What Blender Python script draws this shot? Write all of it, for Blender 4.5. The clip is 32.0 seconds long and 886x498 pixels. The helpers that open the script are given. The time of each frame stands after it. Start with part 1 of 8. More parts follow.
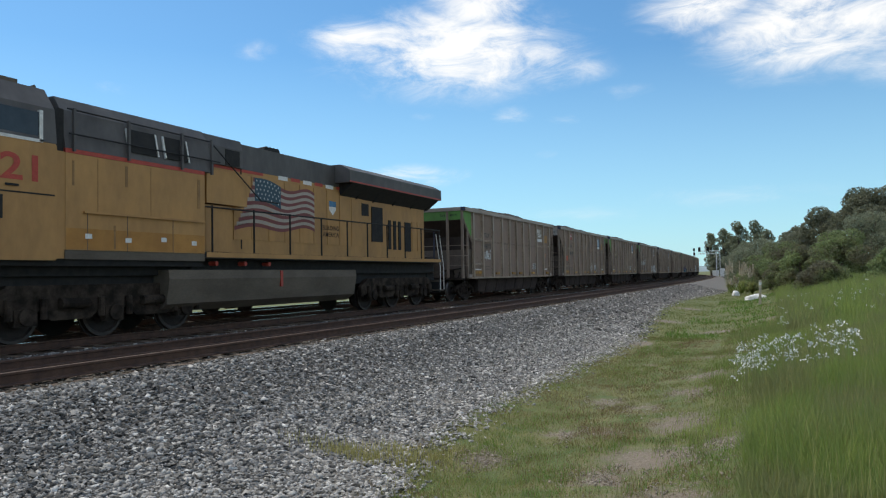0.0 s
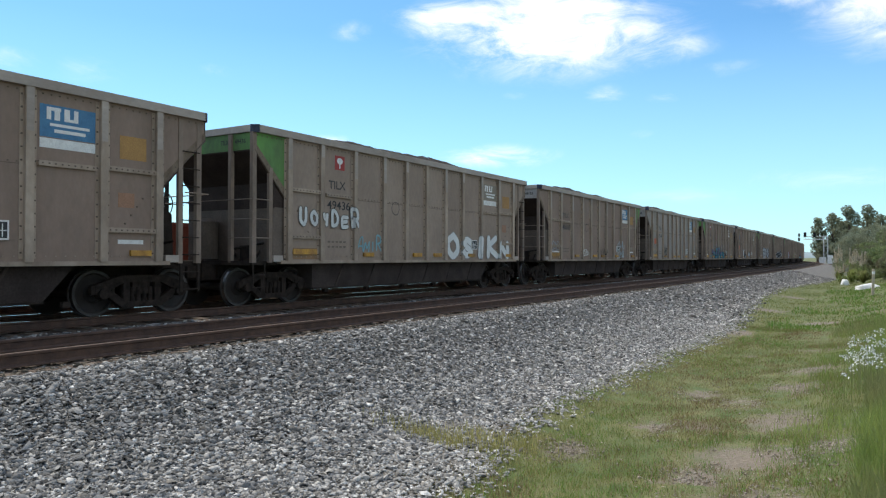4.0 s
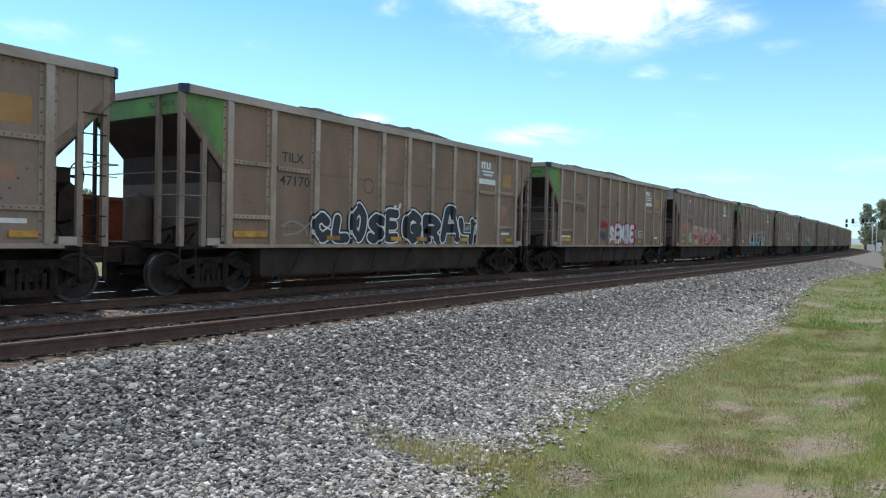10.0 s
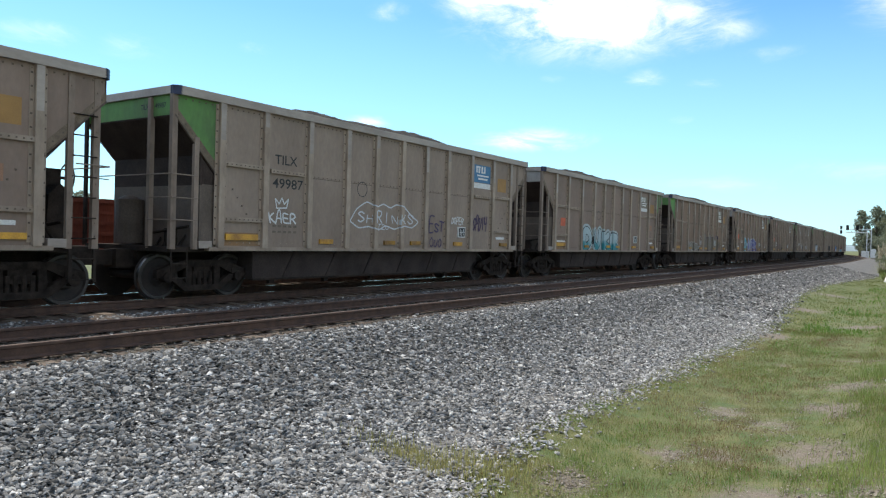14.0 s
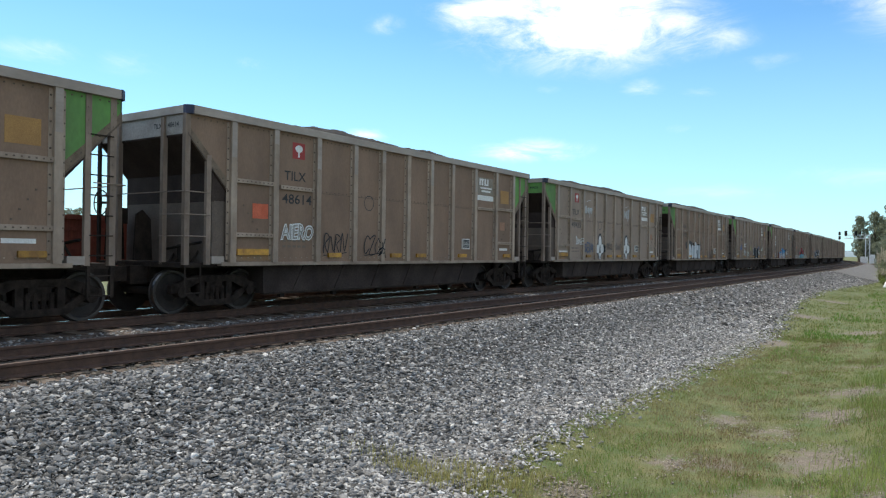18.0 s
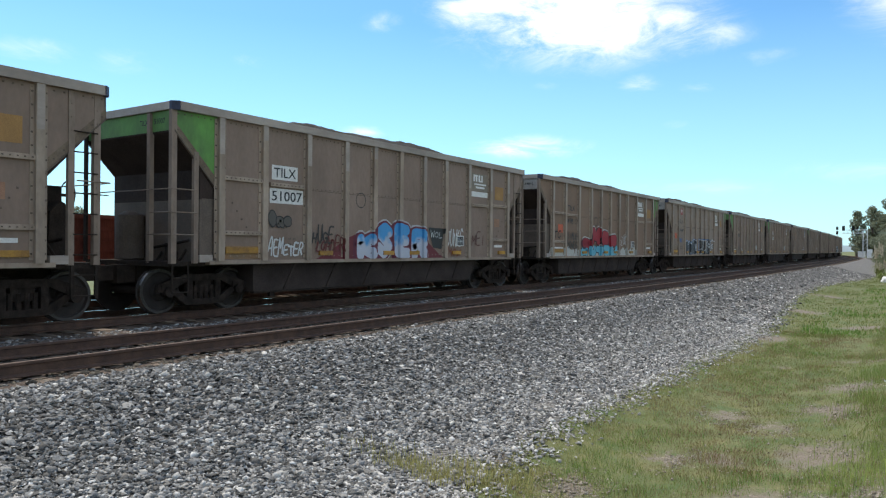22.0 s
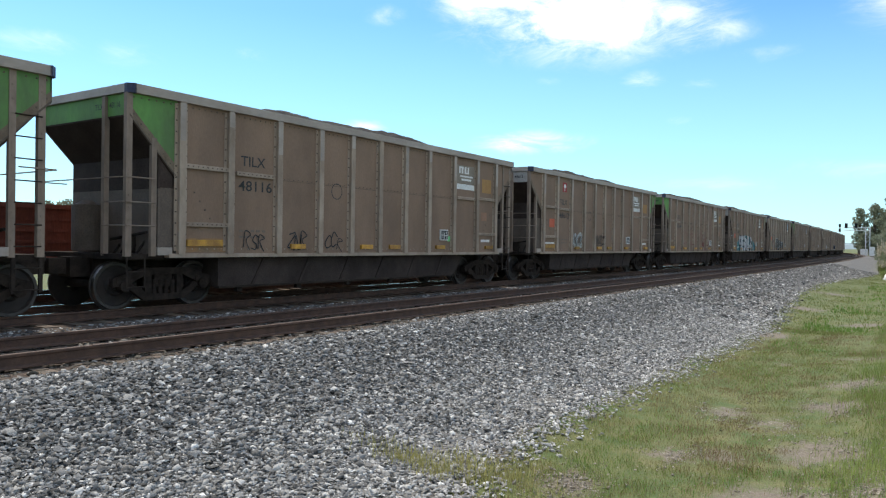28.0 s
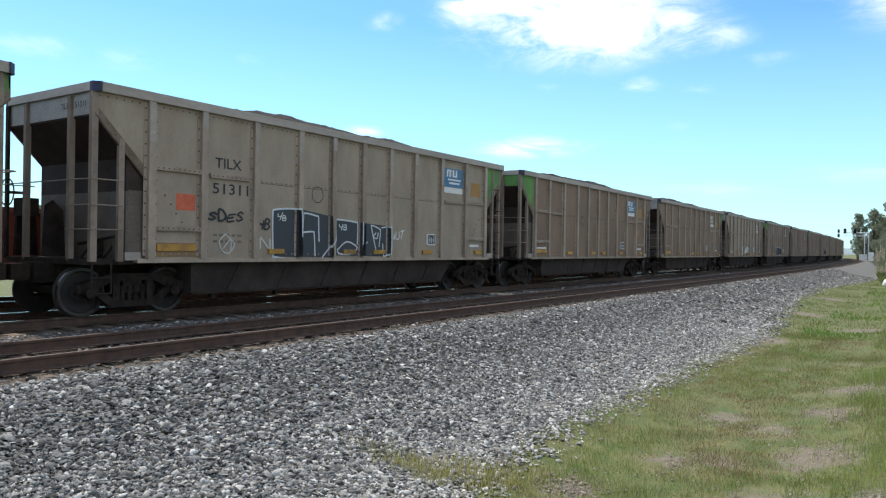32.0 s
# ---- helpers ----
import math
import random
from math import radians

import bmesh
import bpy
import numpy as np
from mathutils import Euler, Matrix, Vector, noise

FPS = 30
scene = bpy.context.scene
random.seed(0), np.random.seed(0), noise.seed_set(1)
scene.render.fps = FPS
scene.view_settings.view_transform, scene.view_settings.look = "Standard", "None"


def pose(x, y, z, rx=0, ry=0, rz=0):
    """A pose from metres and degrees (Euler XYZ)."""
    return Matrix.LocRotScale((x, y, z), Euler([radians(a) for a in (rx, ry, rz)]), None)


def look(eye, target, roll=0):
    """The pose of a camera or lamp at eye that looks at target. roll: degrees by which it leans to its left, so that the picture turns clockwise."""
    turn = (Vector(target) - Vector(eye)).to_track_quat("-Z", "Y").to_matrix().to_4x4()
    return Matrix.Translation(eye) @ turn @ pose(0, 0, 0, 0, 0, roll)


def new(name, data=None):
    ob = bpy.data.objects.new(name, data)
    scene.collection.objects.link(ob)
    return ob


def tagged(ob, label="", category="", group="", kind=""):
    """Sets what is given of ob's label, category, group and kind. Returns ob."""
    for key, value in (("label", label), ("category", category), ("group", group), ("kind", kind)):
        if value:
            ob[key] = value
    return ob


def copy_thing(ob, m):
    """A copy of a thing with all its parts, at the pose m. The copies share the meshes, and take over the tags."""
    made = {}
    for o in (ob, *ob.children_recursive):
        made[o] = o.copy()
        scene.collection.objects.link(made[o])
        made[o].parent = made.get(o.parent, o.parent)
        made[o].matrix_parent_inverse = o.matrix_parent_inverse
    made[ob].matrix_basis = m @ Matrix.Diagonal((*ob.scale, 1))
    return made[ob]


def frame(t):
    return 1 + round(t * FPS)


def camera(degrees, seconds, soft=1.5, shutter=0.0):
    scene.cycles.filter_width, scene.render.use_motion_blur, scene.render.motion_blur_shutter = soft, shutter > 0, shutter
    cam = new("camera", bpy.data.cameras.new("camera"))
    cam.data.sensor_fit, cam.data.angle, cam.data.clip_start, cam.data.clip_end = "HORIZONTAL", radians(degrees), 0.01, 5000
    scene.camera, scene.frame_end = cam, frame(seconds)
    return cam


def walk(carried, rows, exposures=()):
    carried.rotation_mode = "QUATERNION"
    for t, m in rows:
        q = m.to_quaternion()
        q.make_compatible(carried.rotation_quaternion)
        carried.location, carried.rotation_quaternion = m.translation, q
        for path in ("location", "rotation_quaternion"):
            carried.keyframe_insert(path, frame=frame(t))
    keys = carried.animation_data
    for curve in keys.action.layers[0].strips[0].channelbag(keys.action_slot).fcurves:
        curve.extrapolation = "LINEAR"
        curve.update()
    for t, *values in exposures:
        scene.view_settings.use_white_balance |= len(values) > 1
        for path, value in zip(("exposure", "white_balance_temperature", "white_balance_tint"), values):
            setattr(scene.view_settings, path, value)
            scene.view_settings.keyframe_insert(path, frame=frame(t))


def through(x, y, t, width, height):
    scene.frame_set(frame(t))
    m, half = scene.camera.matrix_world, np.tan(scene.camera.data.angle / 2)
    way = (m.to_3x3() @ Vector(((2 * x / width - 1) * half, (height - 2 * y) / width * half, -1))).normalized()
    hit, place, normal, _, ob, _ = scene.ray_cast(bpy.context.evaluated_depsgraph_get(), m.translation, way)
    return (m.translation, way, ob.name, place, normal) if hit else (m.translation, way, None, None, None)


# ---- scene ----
cam = camera(62.98, 32.0, soft=1.2, shutter=0.0)

VIEW = [  # seconds, eye, pitch, roll, yaw
    (0.0, 0.209, -1.332, 1.162, 2.13, -1.06, 24.40),
    (0.5, 0.201, -1.337, 1.157, 1.93, -0.91, 25.63),
    (1.0, 0.187, -1.331, 1.154, 1.73, -0.79, 26.96),
    (1.5, 0.176, -1.318, 1.152, 1.49, -0.42, 28.19),
    (2.0, 0.165, -1.320, 1.153, 1.30, -0.29, 29.04),
    (2.5, 0.162, -1.305, 1.155, 1.08, -0.36, 29.69),
    (3.0, 0.161, -1.301, 1.155, 0.98, -0.19, 30.08),
    (3.5, 0.158, -1.300, 1.154, 0.90, -0.15, 30.62),
    (5.5, 0.024, -0.053, 1.395, -0.52, 1.19, 33.50),
    (6.0, 0.036, -0.005, 1.399, -0.74, 0.90, 32.95),
    (6.5, 0.022, -0.003, 1.396, -0.80, 0.87, 33.06),
    (7.0, 0.017, -0.008, 1.409, -0.89, 1.03, 33.38),
    (7.5, 0.017, -0.006, 1.401, -0.91, 0.93, 33.56),
    (8.0, 0.018, -0.007, 1.396, -0.99, 1.01, 33.74),
    (8.5, 0.018, -0.009, 1.396, -1.07, 0.94, 33.90),
    (9.0, 0.014, -0.011, 1.387, -1.09, 1.03, 33.99),
    (9.5, 0.007, -0.010, 1.394, -1.14, 1.19, 34.12),
    (10.0, -0.001, -0.007, 1.391, -1.15, 1.29, 34.34),
    (10.5, 0.001, -0.009, 1.395, -1.17, 1.43, 34.60),
    (11.0, -0.008, -0.009, 1.388, -1.25, 1.64, 34.88),
    (11.5, -0.010, -0.009, 1.389, -1.38, 1.87, 34.99),
    (12.0, -0.002, -0.008, 1.382, -1.36, 1.76, 34.86),
    (12.5, -0.006, -0.004, 1.394, -1.29, 1.71, 34.58),
    (13.0, 0.002, -0.005, 1.393, -1.15, 1.63, 34.34),
    (13.5, -0.003, -0.008, 1.394, -0.97, 1.66, 34.16),
    (14.0, -0.004, -0.010, 1.397, -0.82, 1.63, 34.02),
    (14.5, -0.010, -0.010, 1.407, -0.67, 1.63, 33.88),
    (16.5, -0.008, -0.017, 1.413, -0.18, 1.14, 33.75),
    (17.0, -0.003, -0.017, 1.408, -0.08, 0.95, 33.82),
    (17.5, 0.003, -0.025, 1.397, 0.09, 0.84, 33.86),
    (18.0, 0.012, -0.023, 1.401, 0.11, 0.79, 33.97),
    (18.5, 0.003, -0.023, 1.404, 0.07, 0.77, 33.98),
    (19.0, 0.002, -0.020, 1.405, 0.02, 0.74, 34.02),
    (19.5, -0.003, -0.024, 1.411, 0.02, 0.61, 33.92),
    (20.0, -0.002, -0.019, 1.406, 0.04, 0.56, 33.88),
    (20.5, -0.005, -0.022, 1.409, -0.05, 0.63, 33.81),
    (21.0, -0.005, -0.016, 1.403, -0.09, 0.56, 33.83),
    (21.5, -0.001, -0.016, 1.408, -0.14, 0.46, 33.83),
    (22.0, 0.004, -0.020, 1.407, -0.13, 0.49, 33.82),
    (22.5, -0.005, -0.012, 1.407, -0.24, 0.57, 33.83),
    (23.0, -0.011, -0.008, 1.400, -0.27, 0.66, 33.91),
    (23.5, -0.013, -0.012, 1.394, -0.17, 0.69, 34.02),
    (24.0, -0.017, -0.010, 1.394, -0.19, 0.77, 34.08),
    (24.5, -0.011, -0.018, 1.397, -0.20, 0.77, 34.12),
    (25.0, -0.005, -0.013, 1.395, -0.28, 0.90, 34.11),
    (25.5, -0.012, -0.012, 1.398, -0.45, 0.74, 34.07),
    (27.5, -0.010, -0.009, 1.401, -0.60, 0.76, 34.02),
    (28.0, -0.005, -0.007, 1.399, -0.55, 0.89, 33.96),
    (28.5, -0.007, -0.009, 1.405, -0.51, 0.86, 33.87),
    (29.0, -0.003, -0.007, 1.404, -0.48, 0.93, 33.80),
    (29.5, -0.002, -0.006, 1.406, -0.47, 0.99, 33.70),
    (30.0, -0.003, -0.011, 1.409, -0.46, 1.02, 33.59),
    (30.5, 0.003, -0.013, 1.400, -0.40, 1.00, 33.68),
    (31.0, -0.002, -0.016, 1.404, -0.30, 0.95, 33.69),
    (31.5, -0.006, -0.011, 1.400, -0.23, 0.74, 33.77),
    (32.0, -0.006, -0.010, 1.397, -0.14, 0.91, 33.90),
]
RUN = [(0, -28.51), (1, -10.42), (2, 5.66), (3, 21.87), (3.5, 29.04), (5.5, 63.76), (6, 72.01), (7, 88.17), (8, 104.44), (9, 120.57), (10, 136.80), (11, 152.97), (13, 185.42), (14, 201.62), (16.5, 242.17), (17, 250.27), (18, 266.0), (19, 282.16), (20, 298.45), (21, 314.72), (22, 330.97), (23, 347.3), (28, 429.06), (30, 461.78), (32, 494.44)]  # seconds, metres run by the train
EXPOSE = [(0.0, -0.27), (2.0, -0.08), (3.5, 0.04), (5.5, 0.22), (13.0, 0.27), (19.0, 0.15), (24.0, 0.15), (28.0, 0.25), (32.0, 0.27)]
SUN_POWER, SKY_POWER = 3.4, 0.15
SKY_AIR = (1.0, 0.3, 2.5)
SKY_TINT = (0.62, 0.95, 1.08, 1)
VEIL = (4.4, 7.0, 8.4, 1)
CLOUD_WHITE = (8.4, 8.4, 8.3, 1)


def view(x, y, z, pitch, roll, yaw):
    return Matrix.Translation((x, y, z)) @ pose(0, 0, 0, 0, 0, yaw) @ pose(0, 0, 0, 90 + pitch) @ pose(0, 0, 0, 0, 0, roll)


walk(cam, [(row[0], view(*row[1:])) for row in VIEW], exposures=EXPOSE)

# ---- world, sun ----
SUN_AZ, SUN_EL = -72.0, 56.0  # degrees from +y to the right, and above the horizon
sun_way = Vector((math.sin(radians(SUN_AZ)) * math.cos(radians(SUN_EL)), math.cos(radians(SUN_AZ)) * math.cos(radians(SUN_EL)), math.sin(radians(SUN_EL))))
sun = new("sun", bpy.data.lights.new("sun", "SUN"))
sun.data.energy, sun.data.angle, sun.data.color = SUN_POWER, radians(1.5), (1.0, 0.93, 0.82)
sun.matrix_world = look(sun_way * 200, (0, 0, 0))

# azimuth, elevation, half width, half height (degrees), strength
CLOUDS = [
    (-23.5, 17.2, 9.0, 3.1, 1.0), (-31.0, 18.2, 4.5, 1.8, 0.75), (-15.0, 15.6, 4.5, 1.5, 0.6), (-21.0, 20.6, 4.5, 2.4, 0.8), (-10.5, 13.8, 3.5, 0.8, 0.32),
    (3.5, 16.8, 7.0, 3.0, 1.0), (-4.0, 19.4, 5.0, 2.0, 0.8), (10.0, 14.0, 5.0, 2.0, 0.6),
    (-38.7, 17.1, 2.2, 1.0, 0.42), (-27.0, 7.9, 4.4, 0.9, 0.72), (-18.6, 12.4, 1.9, 1.0, 0.38), (-14.6, 12.0, 1.7, 0.6, 0.32),
    (-16.1, 9.4, 1.3, 0.5, 0.35), (-26.0, 12.6, 1.6, 0.6, 0.25), (-63.7, 13.2, 3.4, 1.0, 0.45), (-57.5, 12.9, 3.0, 1.2, 0.35), (-49.0, 13.8, 2.0, 0.7, 0.3),
    (-40.0, 9.0, 1.8, 0.6, 0.5), (-2.0, 5.5, 12.0, 1.2, 0.28), (-14.0, 4.6, 9.0, 1.0, 0.28),
]


def make_world():
    world = bpy.data.worlds.new("sky")
    scene.world = world
    world.use_nodes = True
    nt = world.node_tree
    nt.nodes.clear()
    N, L = nt.nodes.new, nt.links.new

    def math_node(op, a, b=None, clamp=False):
        n = N("ShaderNodeMath")
        n.operation, n.use_clamp = op, clamp
        for k, v in enumerate((a, b)):
            if v is None:
                continue
            if isinstance(v, (int, float)):
                n.inputs[k].default_value = v
            else:
                L(v, n.inputs[k])
        return n.outputs[0]

    out, bg = N("ShaderNodeOutputWorld"), N("ShaderNodeBackground")
    sky = N("ShaderNodeTexSky")
    sky.sky_type, sky.sun_disc = "NISHITA", False
    sky.sun_elevation, sky.sun_rotation = radians(SUN_EL), radians(SUN_AZ)
    sky.air_density, sky.dust_density, sky.ozone_density = SKY_AIR
    coord = N("ShaderNodeTexCoord")
    sep = N("ShaderNodeSeparateXYZ")
    L(coord.outputs["Generated"], sep.inputs[0])
    az = math_node("MULTIPLY", math_node("ARCTAN2", sep.outputs[0], sep.outputs[1]), 57.29578)
    el = math_node("MULTIPLY", math_node("ARCSINE", sep.outputs[2]), 57.29578)
    wob = N("ShaderNodeTexNoise")
    wob.inputs["Scale"].default_value, wob.inputs["Detail"].default_value, wob.inputs["Roughness"].default_value, wob.inputs["Distortion"].default_value = 11.0, 9.0, 0.66, 0.7
    squash = N("ShaderNodeMapping")
    squash.inputs["Scale"].default_value = (1.0, 1.0, 2.6)
    squash.inputs["Rotation"].default_value = (0.0, radians(9), 0.0)
    L(coord.outputs["Generated"], squash.inputs[0])
    L(squash.outputs[0], wob.inputs["Vector"])
    total = None
    for a, e, w, h, s in CLOUDS:
        dx = math_node("DIVIDE", math_node("SUBTRACT", az, a), w)
        dy = math_node("DIVIDE", math_node("SUBTRACT", el, e), h)
        r2 = math_node("ADD", math_node("MULTIPLY", dx, dx), math_node("MULTIPLY", dy, dy))
        blob = math_node("MULTIPLY", math_node("EXPONENT", math_node("MULTIPLY", r2, -0.9)), s)
        total = blob if total is None else math_node("MAXIMUM", total, blob)
    # broken cloud over the unseen rest of the sky, added for whiter ambient light
    rest = N("ShaderNodeTexNoise")
    rest.inputs["Scale"].default_value, rest.inputs["Detail"].default_value = 3.2, 6.0
    L(squash.outputs[0], rest.inputs["Vector"])
    upper = math_node("MULTIPLY", math_node("SUBTRACT", el, 24.0), 0.12, True)
    beside = math_node("MULTIPLY", math_node("SUBTRACT", math_node("ABSOLUTE", math_node("ADD", az, 31.0)), 52.0), 0.08, True)
    beside = math_node("MULTIPLY", beside, math_node("MULTIPLY", el, 0.3, True))
    high = math_node("MULTIPLY", math_node("SUBTRACT", rest.outputs["Fac"], 0.34, True), math_node("MAXIMUM", upper, beside))
    total = math_node("MAXIMUM", total, math_node("MULTIPLY", high, 3.0))
    ragged = math_node("MULTIPLY", math_node("SUBTRACT", wob.outputs["Fac"], 0.5), 2.6)
    dens = math_node("ADD", total, math_node("MULTIPLY", ragged, math_node("MULTIPLY", total, 1.1, True)))
    ramp = N("ShaderNodeMapRange")
    ramp.interpolation_type = "SMOOTHSTEP"
    ramp.inputs["From Min"].default_value, ramp.inputs["From Max"].default_value = 0.16, 1.1
    L(dens, ramp.inputs["Value"])
    low = N("ShaderNodeMapRange")  # pale air near the horizon
    low.inputs["From Min"].default_value, low.inputs["From Max"].default_value = 17.0, -1.0
    low.inputs["To Min"].default_value, low.inputs["To Max"].default_value = 0.0, 0.55
    L(el, low.inputs["Value"])
    tint = N("ShaderNodeMix")
    tint.data_type, tint.blend_type = "RGBA", "MULTIPLY"
    tint.inputs["Factor"].default_value = 1.0
    tint.inputs["B"].default_value = SKY_TINT
    L(sky.outputs[0], tint.inputs["A"])
    veil = N("ShaderNodeMix")
    veil.data_type = "RGBA"
    veil.inputs["B"].default_value = VEIL
    L(low.outputs[0], veil.inputs["Factor"])
    L(tint.outputs["Result"], veil.inputs["A"])
    mix = N("ShaderNodeMix")
    mix.data_type = "RGBA"
    mix.inputs["B"].default_value = CLOUD_WHITE
    L(ramp.outputs[0], mix.inputs["Factor"])
    L(veil.outputs["Result"], mix.inputs["A"])
    L(mix.outputs["Result"], bg.inputs["Color"])
    bg.inputs["Strength"].default_value = SKY_POWER
    L(bg.outputs[0], out.inputs[0])


make_world()


# ---- materials ----
def surface(name, colors, scale=8.0, rough=0.8, metal=0.0, bump=0.2, bump_scale=60.0, stretch=(1, 1, 1), fine=0.25, spread=0.0, island=0.0, low=0.35, high=0.65):
    """Two colours mixed by a coarse noise, darkened and lightened by a fine one; grain as bump; spread: shade by object; island: by loose piece."""
    m = bpy.data.materials.new(name)
    m.use_nodes = True
    nt = m.node_tree
    N, L = nt.nodes.new, nt.links.new
    bsdf = nt.nodes["Principled BSDF"]
    coord, mapping = N("ShaderNodeTexCoord"), N("ShaderNodeMapping")
    mapping.inputs["Scale"].default_value = stretch
    L(coord.outputs["Object"], mapping.inputs[0])
    info = N("ShaderNodeObjectInfo")
    shift = N("ShaderNodeVectorMath")
    shift.operation = "SCALE"
    shift.inputs[0].default_value = (37.0, 11.0, 23.0)
    L(info.outputs["Random"], shift.inputs["Scale"])
    L(shift.outputs[0], mapping.inputs["Location"])
    big, small = N("ShaderNodeTexNoise"), N("ShaderNodeTexNoise")
    for n, s, d in ((big, scale, 5.0), (small, bump_scale, 4.0)):
        n.inputs["Scale"].default_value, n.inputs["Detail"].default_value, n.inputs["Roughness"].default_value = s, d, 0.6
        L(mapping.outputs[0], n.inputs["Vector"])
    ramp = N("ShaderNodeMapRange")
    ramp.inputs["From Min"].default_value, ramp.inputs["From Max"].default_value = low, high
    L(big.outputs["Fac"], ramp.inputs["Value"])
    mix = N("ShaderNodeMix")
    mix.data_type = "RGBA"
    mix.inputs["A"].default_value, mix.inputs["B"].default_value = (*colors[0], 1), (*colors[1], 1)
    L(ramp.outputs[0], mix.inputs["Factor"])
    hsv = N("ShaderNodeHueSaturation")
    L(mix.outputs["Result"], hsv.inputs["Color"])
    val = N("ShaderNodeMapRange")
    val.inputs["From Min"].default_value, val.inputs["From Max"].default_value = 0.25, 0.75
    val.inputs["To Min"].default_value, val.inputs["To Max"].default_value = 1 - fine, 1 + fine
    L(small.outputs["Fac"], val.inputs["Value"])
    last = val.outputs[0]
    for amount, source in ((spread, info.outputs["Random"]), (island, None)):
        if amount:
            if source is None:
                source = N("ShaderNodeNewGeometry").outputs["Random Per Island"]
            by = N("ShaderNodeMapRange")
            by.inputs["To Min"].default_value, by.inputs["To Max"].default_value = 1 - amount, 1 + amount
            L(source, by.inputs["Value"])
            mul = N("ShaderNodeMath")
            mul.operation = "MULTIPLY"
            L(last, mul.inputs[0])
            L(by.outputs[0], mul.inputs[1])
            last = mul.outputs[0]
    L(last, hsv.inputs["Value"])
    L(hsv.outputs[0], bsdf.inputs["Base Color"])
    bsdf.inputs["Metallic"].default_value = metal
    rr = N("ShaderNodeMapRange")
    rr.inputs["To Min"].default_value, rr.inputs["To Max"].default_value = max(0.05, rough - 0.12), min(1.0, rough + 0.12)
    L(big.outputs["Fac"], rr.inputs["Value"])
    L(rr.outputs[0], bsdf.inputs["Roughness"])
    if bump:
        b = N("ShaderNodeBump")
        b.inputs["Strength"].default_value, b.inputs["Distance"].default_value = bump, 0.02
        L(small.outputs["Fac"], b.inputs["Height"])
        L(b.outputs[0], bsdf.inputs["Normal"])
    return m


STREAK = (1, 1, 0.18)
M = {}
M["tan"] = surface("dusty_tan_paint", ((0.172, 0.117, 0.086), (0.298, 0.212, 0.164)), 0.8, 0.75, 0, 0.06, 12, (1, 1, 0.5), 0.1, low=0.22, high=0.78)
M["bolt"] = surface("rusty_bolt_steel", ((0.085, 0.062, 0.046), (0.15, 0.11, 0.08)), 9, 0.85)
M["grey"] = surface("pale_grey_paint", ((0.245, 0.21, 0.185), (0.335, 0.292, 0.262)), 1.3, 0.72, 0, 0.1, 30, (1, 1, 0.45), 0.08)
M["brown"] = surface("brown_grey_paint", ((0.19, 0.155, 0.08), (0.25, 0.21, 0.165)), 1.3, 0.78, 0, 0.12, 30, (1, 1, 0.45), 0.1)
M["post"] = surface("worn_post_paint", ((0.255, 0.188, 0.138), (0.385, 0.30, 0.23)), 1.8, 0.72, 0, 0.06, 14, (1, 1, 0.5), 0.12, spread=0.12)
M["end_post"] = surface("darker_end_post_paint", ((0.17, 0.122, 0.09), (0.275, 0.205, 0.158)), 1.8, 0.75, 0, 0.06, 14, (1, 1, 0.5), 0.14)
M["chord"] = surface("grey_top_chord_steel", ((0.275, 0.222, 0.185), (0.395, 0.333, 0.285)), 1.2, 0.6, 0, 0.05, 16, (1, 0.4, 1), 0.1)
M["green"] = surface("green_paint", ((0.08, 0.15, 0.045), (0.12, 0.30, 0.06)), 1.1, 0.65, 0, 0.05, 12, (1, 1, 0.5), 0.12)
M["blue_cap"] = surface("dark_blue_cap_paint", ((0.012, 0.014, 0.03), (0.03, 0.035, 0.08)), 5, 0.6)
M["under"] = surface("grimy_underframe", ((0.022, 0.017, 0.0145), (0.048, 0.036, 0.029)), 3.0, 0.95, 0, 0.3, 40, (1, 1, 1), 0.3)
M["hopper_side"] = surface("brown_hopper_steel", ((0.036, 0.027, 0.024), (0.064, 0.049, 0.043)), 1.2, 0.9, 0, 0.2, 30)
M["truck"] = surface("dusty_cast_steel", ((0.017, 0.0125, 0.0105), (0.044, 0.033, 0.027)), 6.0, 0.95, 0, 0.3, 50)
# these two are darkened for the shade inside the open car ends
M["inside"] = surface("shade_dark_brown", ((0.04, 0.028, 0.0235), (0.062, 0.045, 0.038)), 2.0, 0.75, 0, 0.15, 30)
M["bulk"] = surface("shade_dark_grey_brown", ((0.09, 0.066, 0.05), (0.135, 0.101, 0.079)), 2.0, 0.75, 0, 0.15, 30)
M["rim"] = surface("polished_wheel_tread", ((0.13, 0.12, 0.115), (0.24, 0.225, 0.215)), 20, 0.4, 1.0, 0.02, 80, fine=0.06)
M["rim_face"] = surface("dusty_wheel_rim", ((0.03, 0.024, 0.02), (0.06, 0.05, 0.043)), 8, 0.6, 0, 0.1, 60)
M["railtop"] = surface("polished_rail_head", ((0.62, 0.61, 0.6), (0.75, 0.74, 0.73)), 12, 0.17, 1.0, 0.0, 80, fine=0.1)
M["rust_head"] = surface("rusty_rail_head", ((0.085, 0.048, 0.033), (0.13, 0.08, 0.058)), 6, 0.75, 0, 0.1, 60)
M["rust"] = surface("rusted_rail_steel", ((0.055, 0.03, 0.021), (0.10, 0.056, 0.038)), 6, 0.85, 0, 0.25, 60)
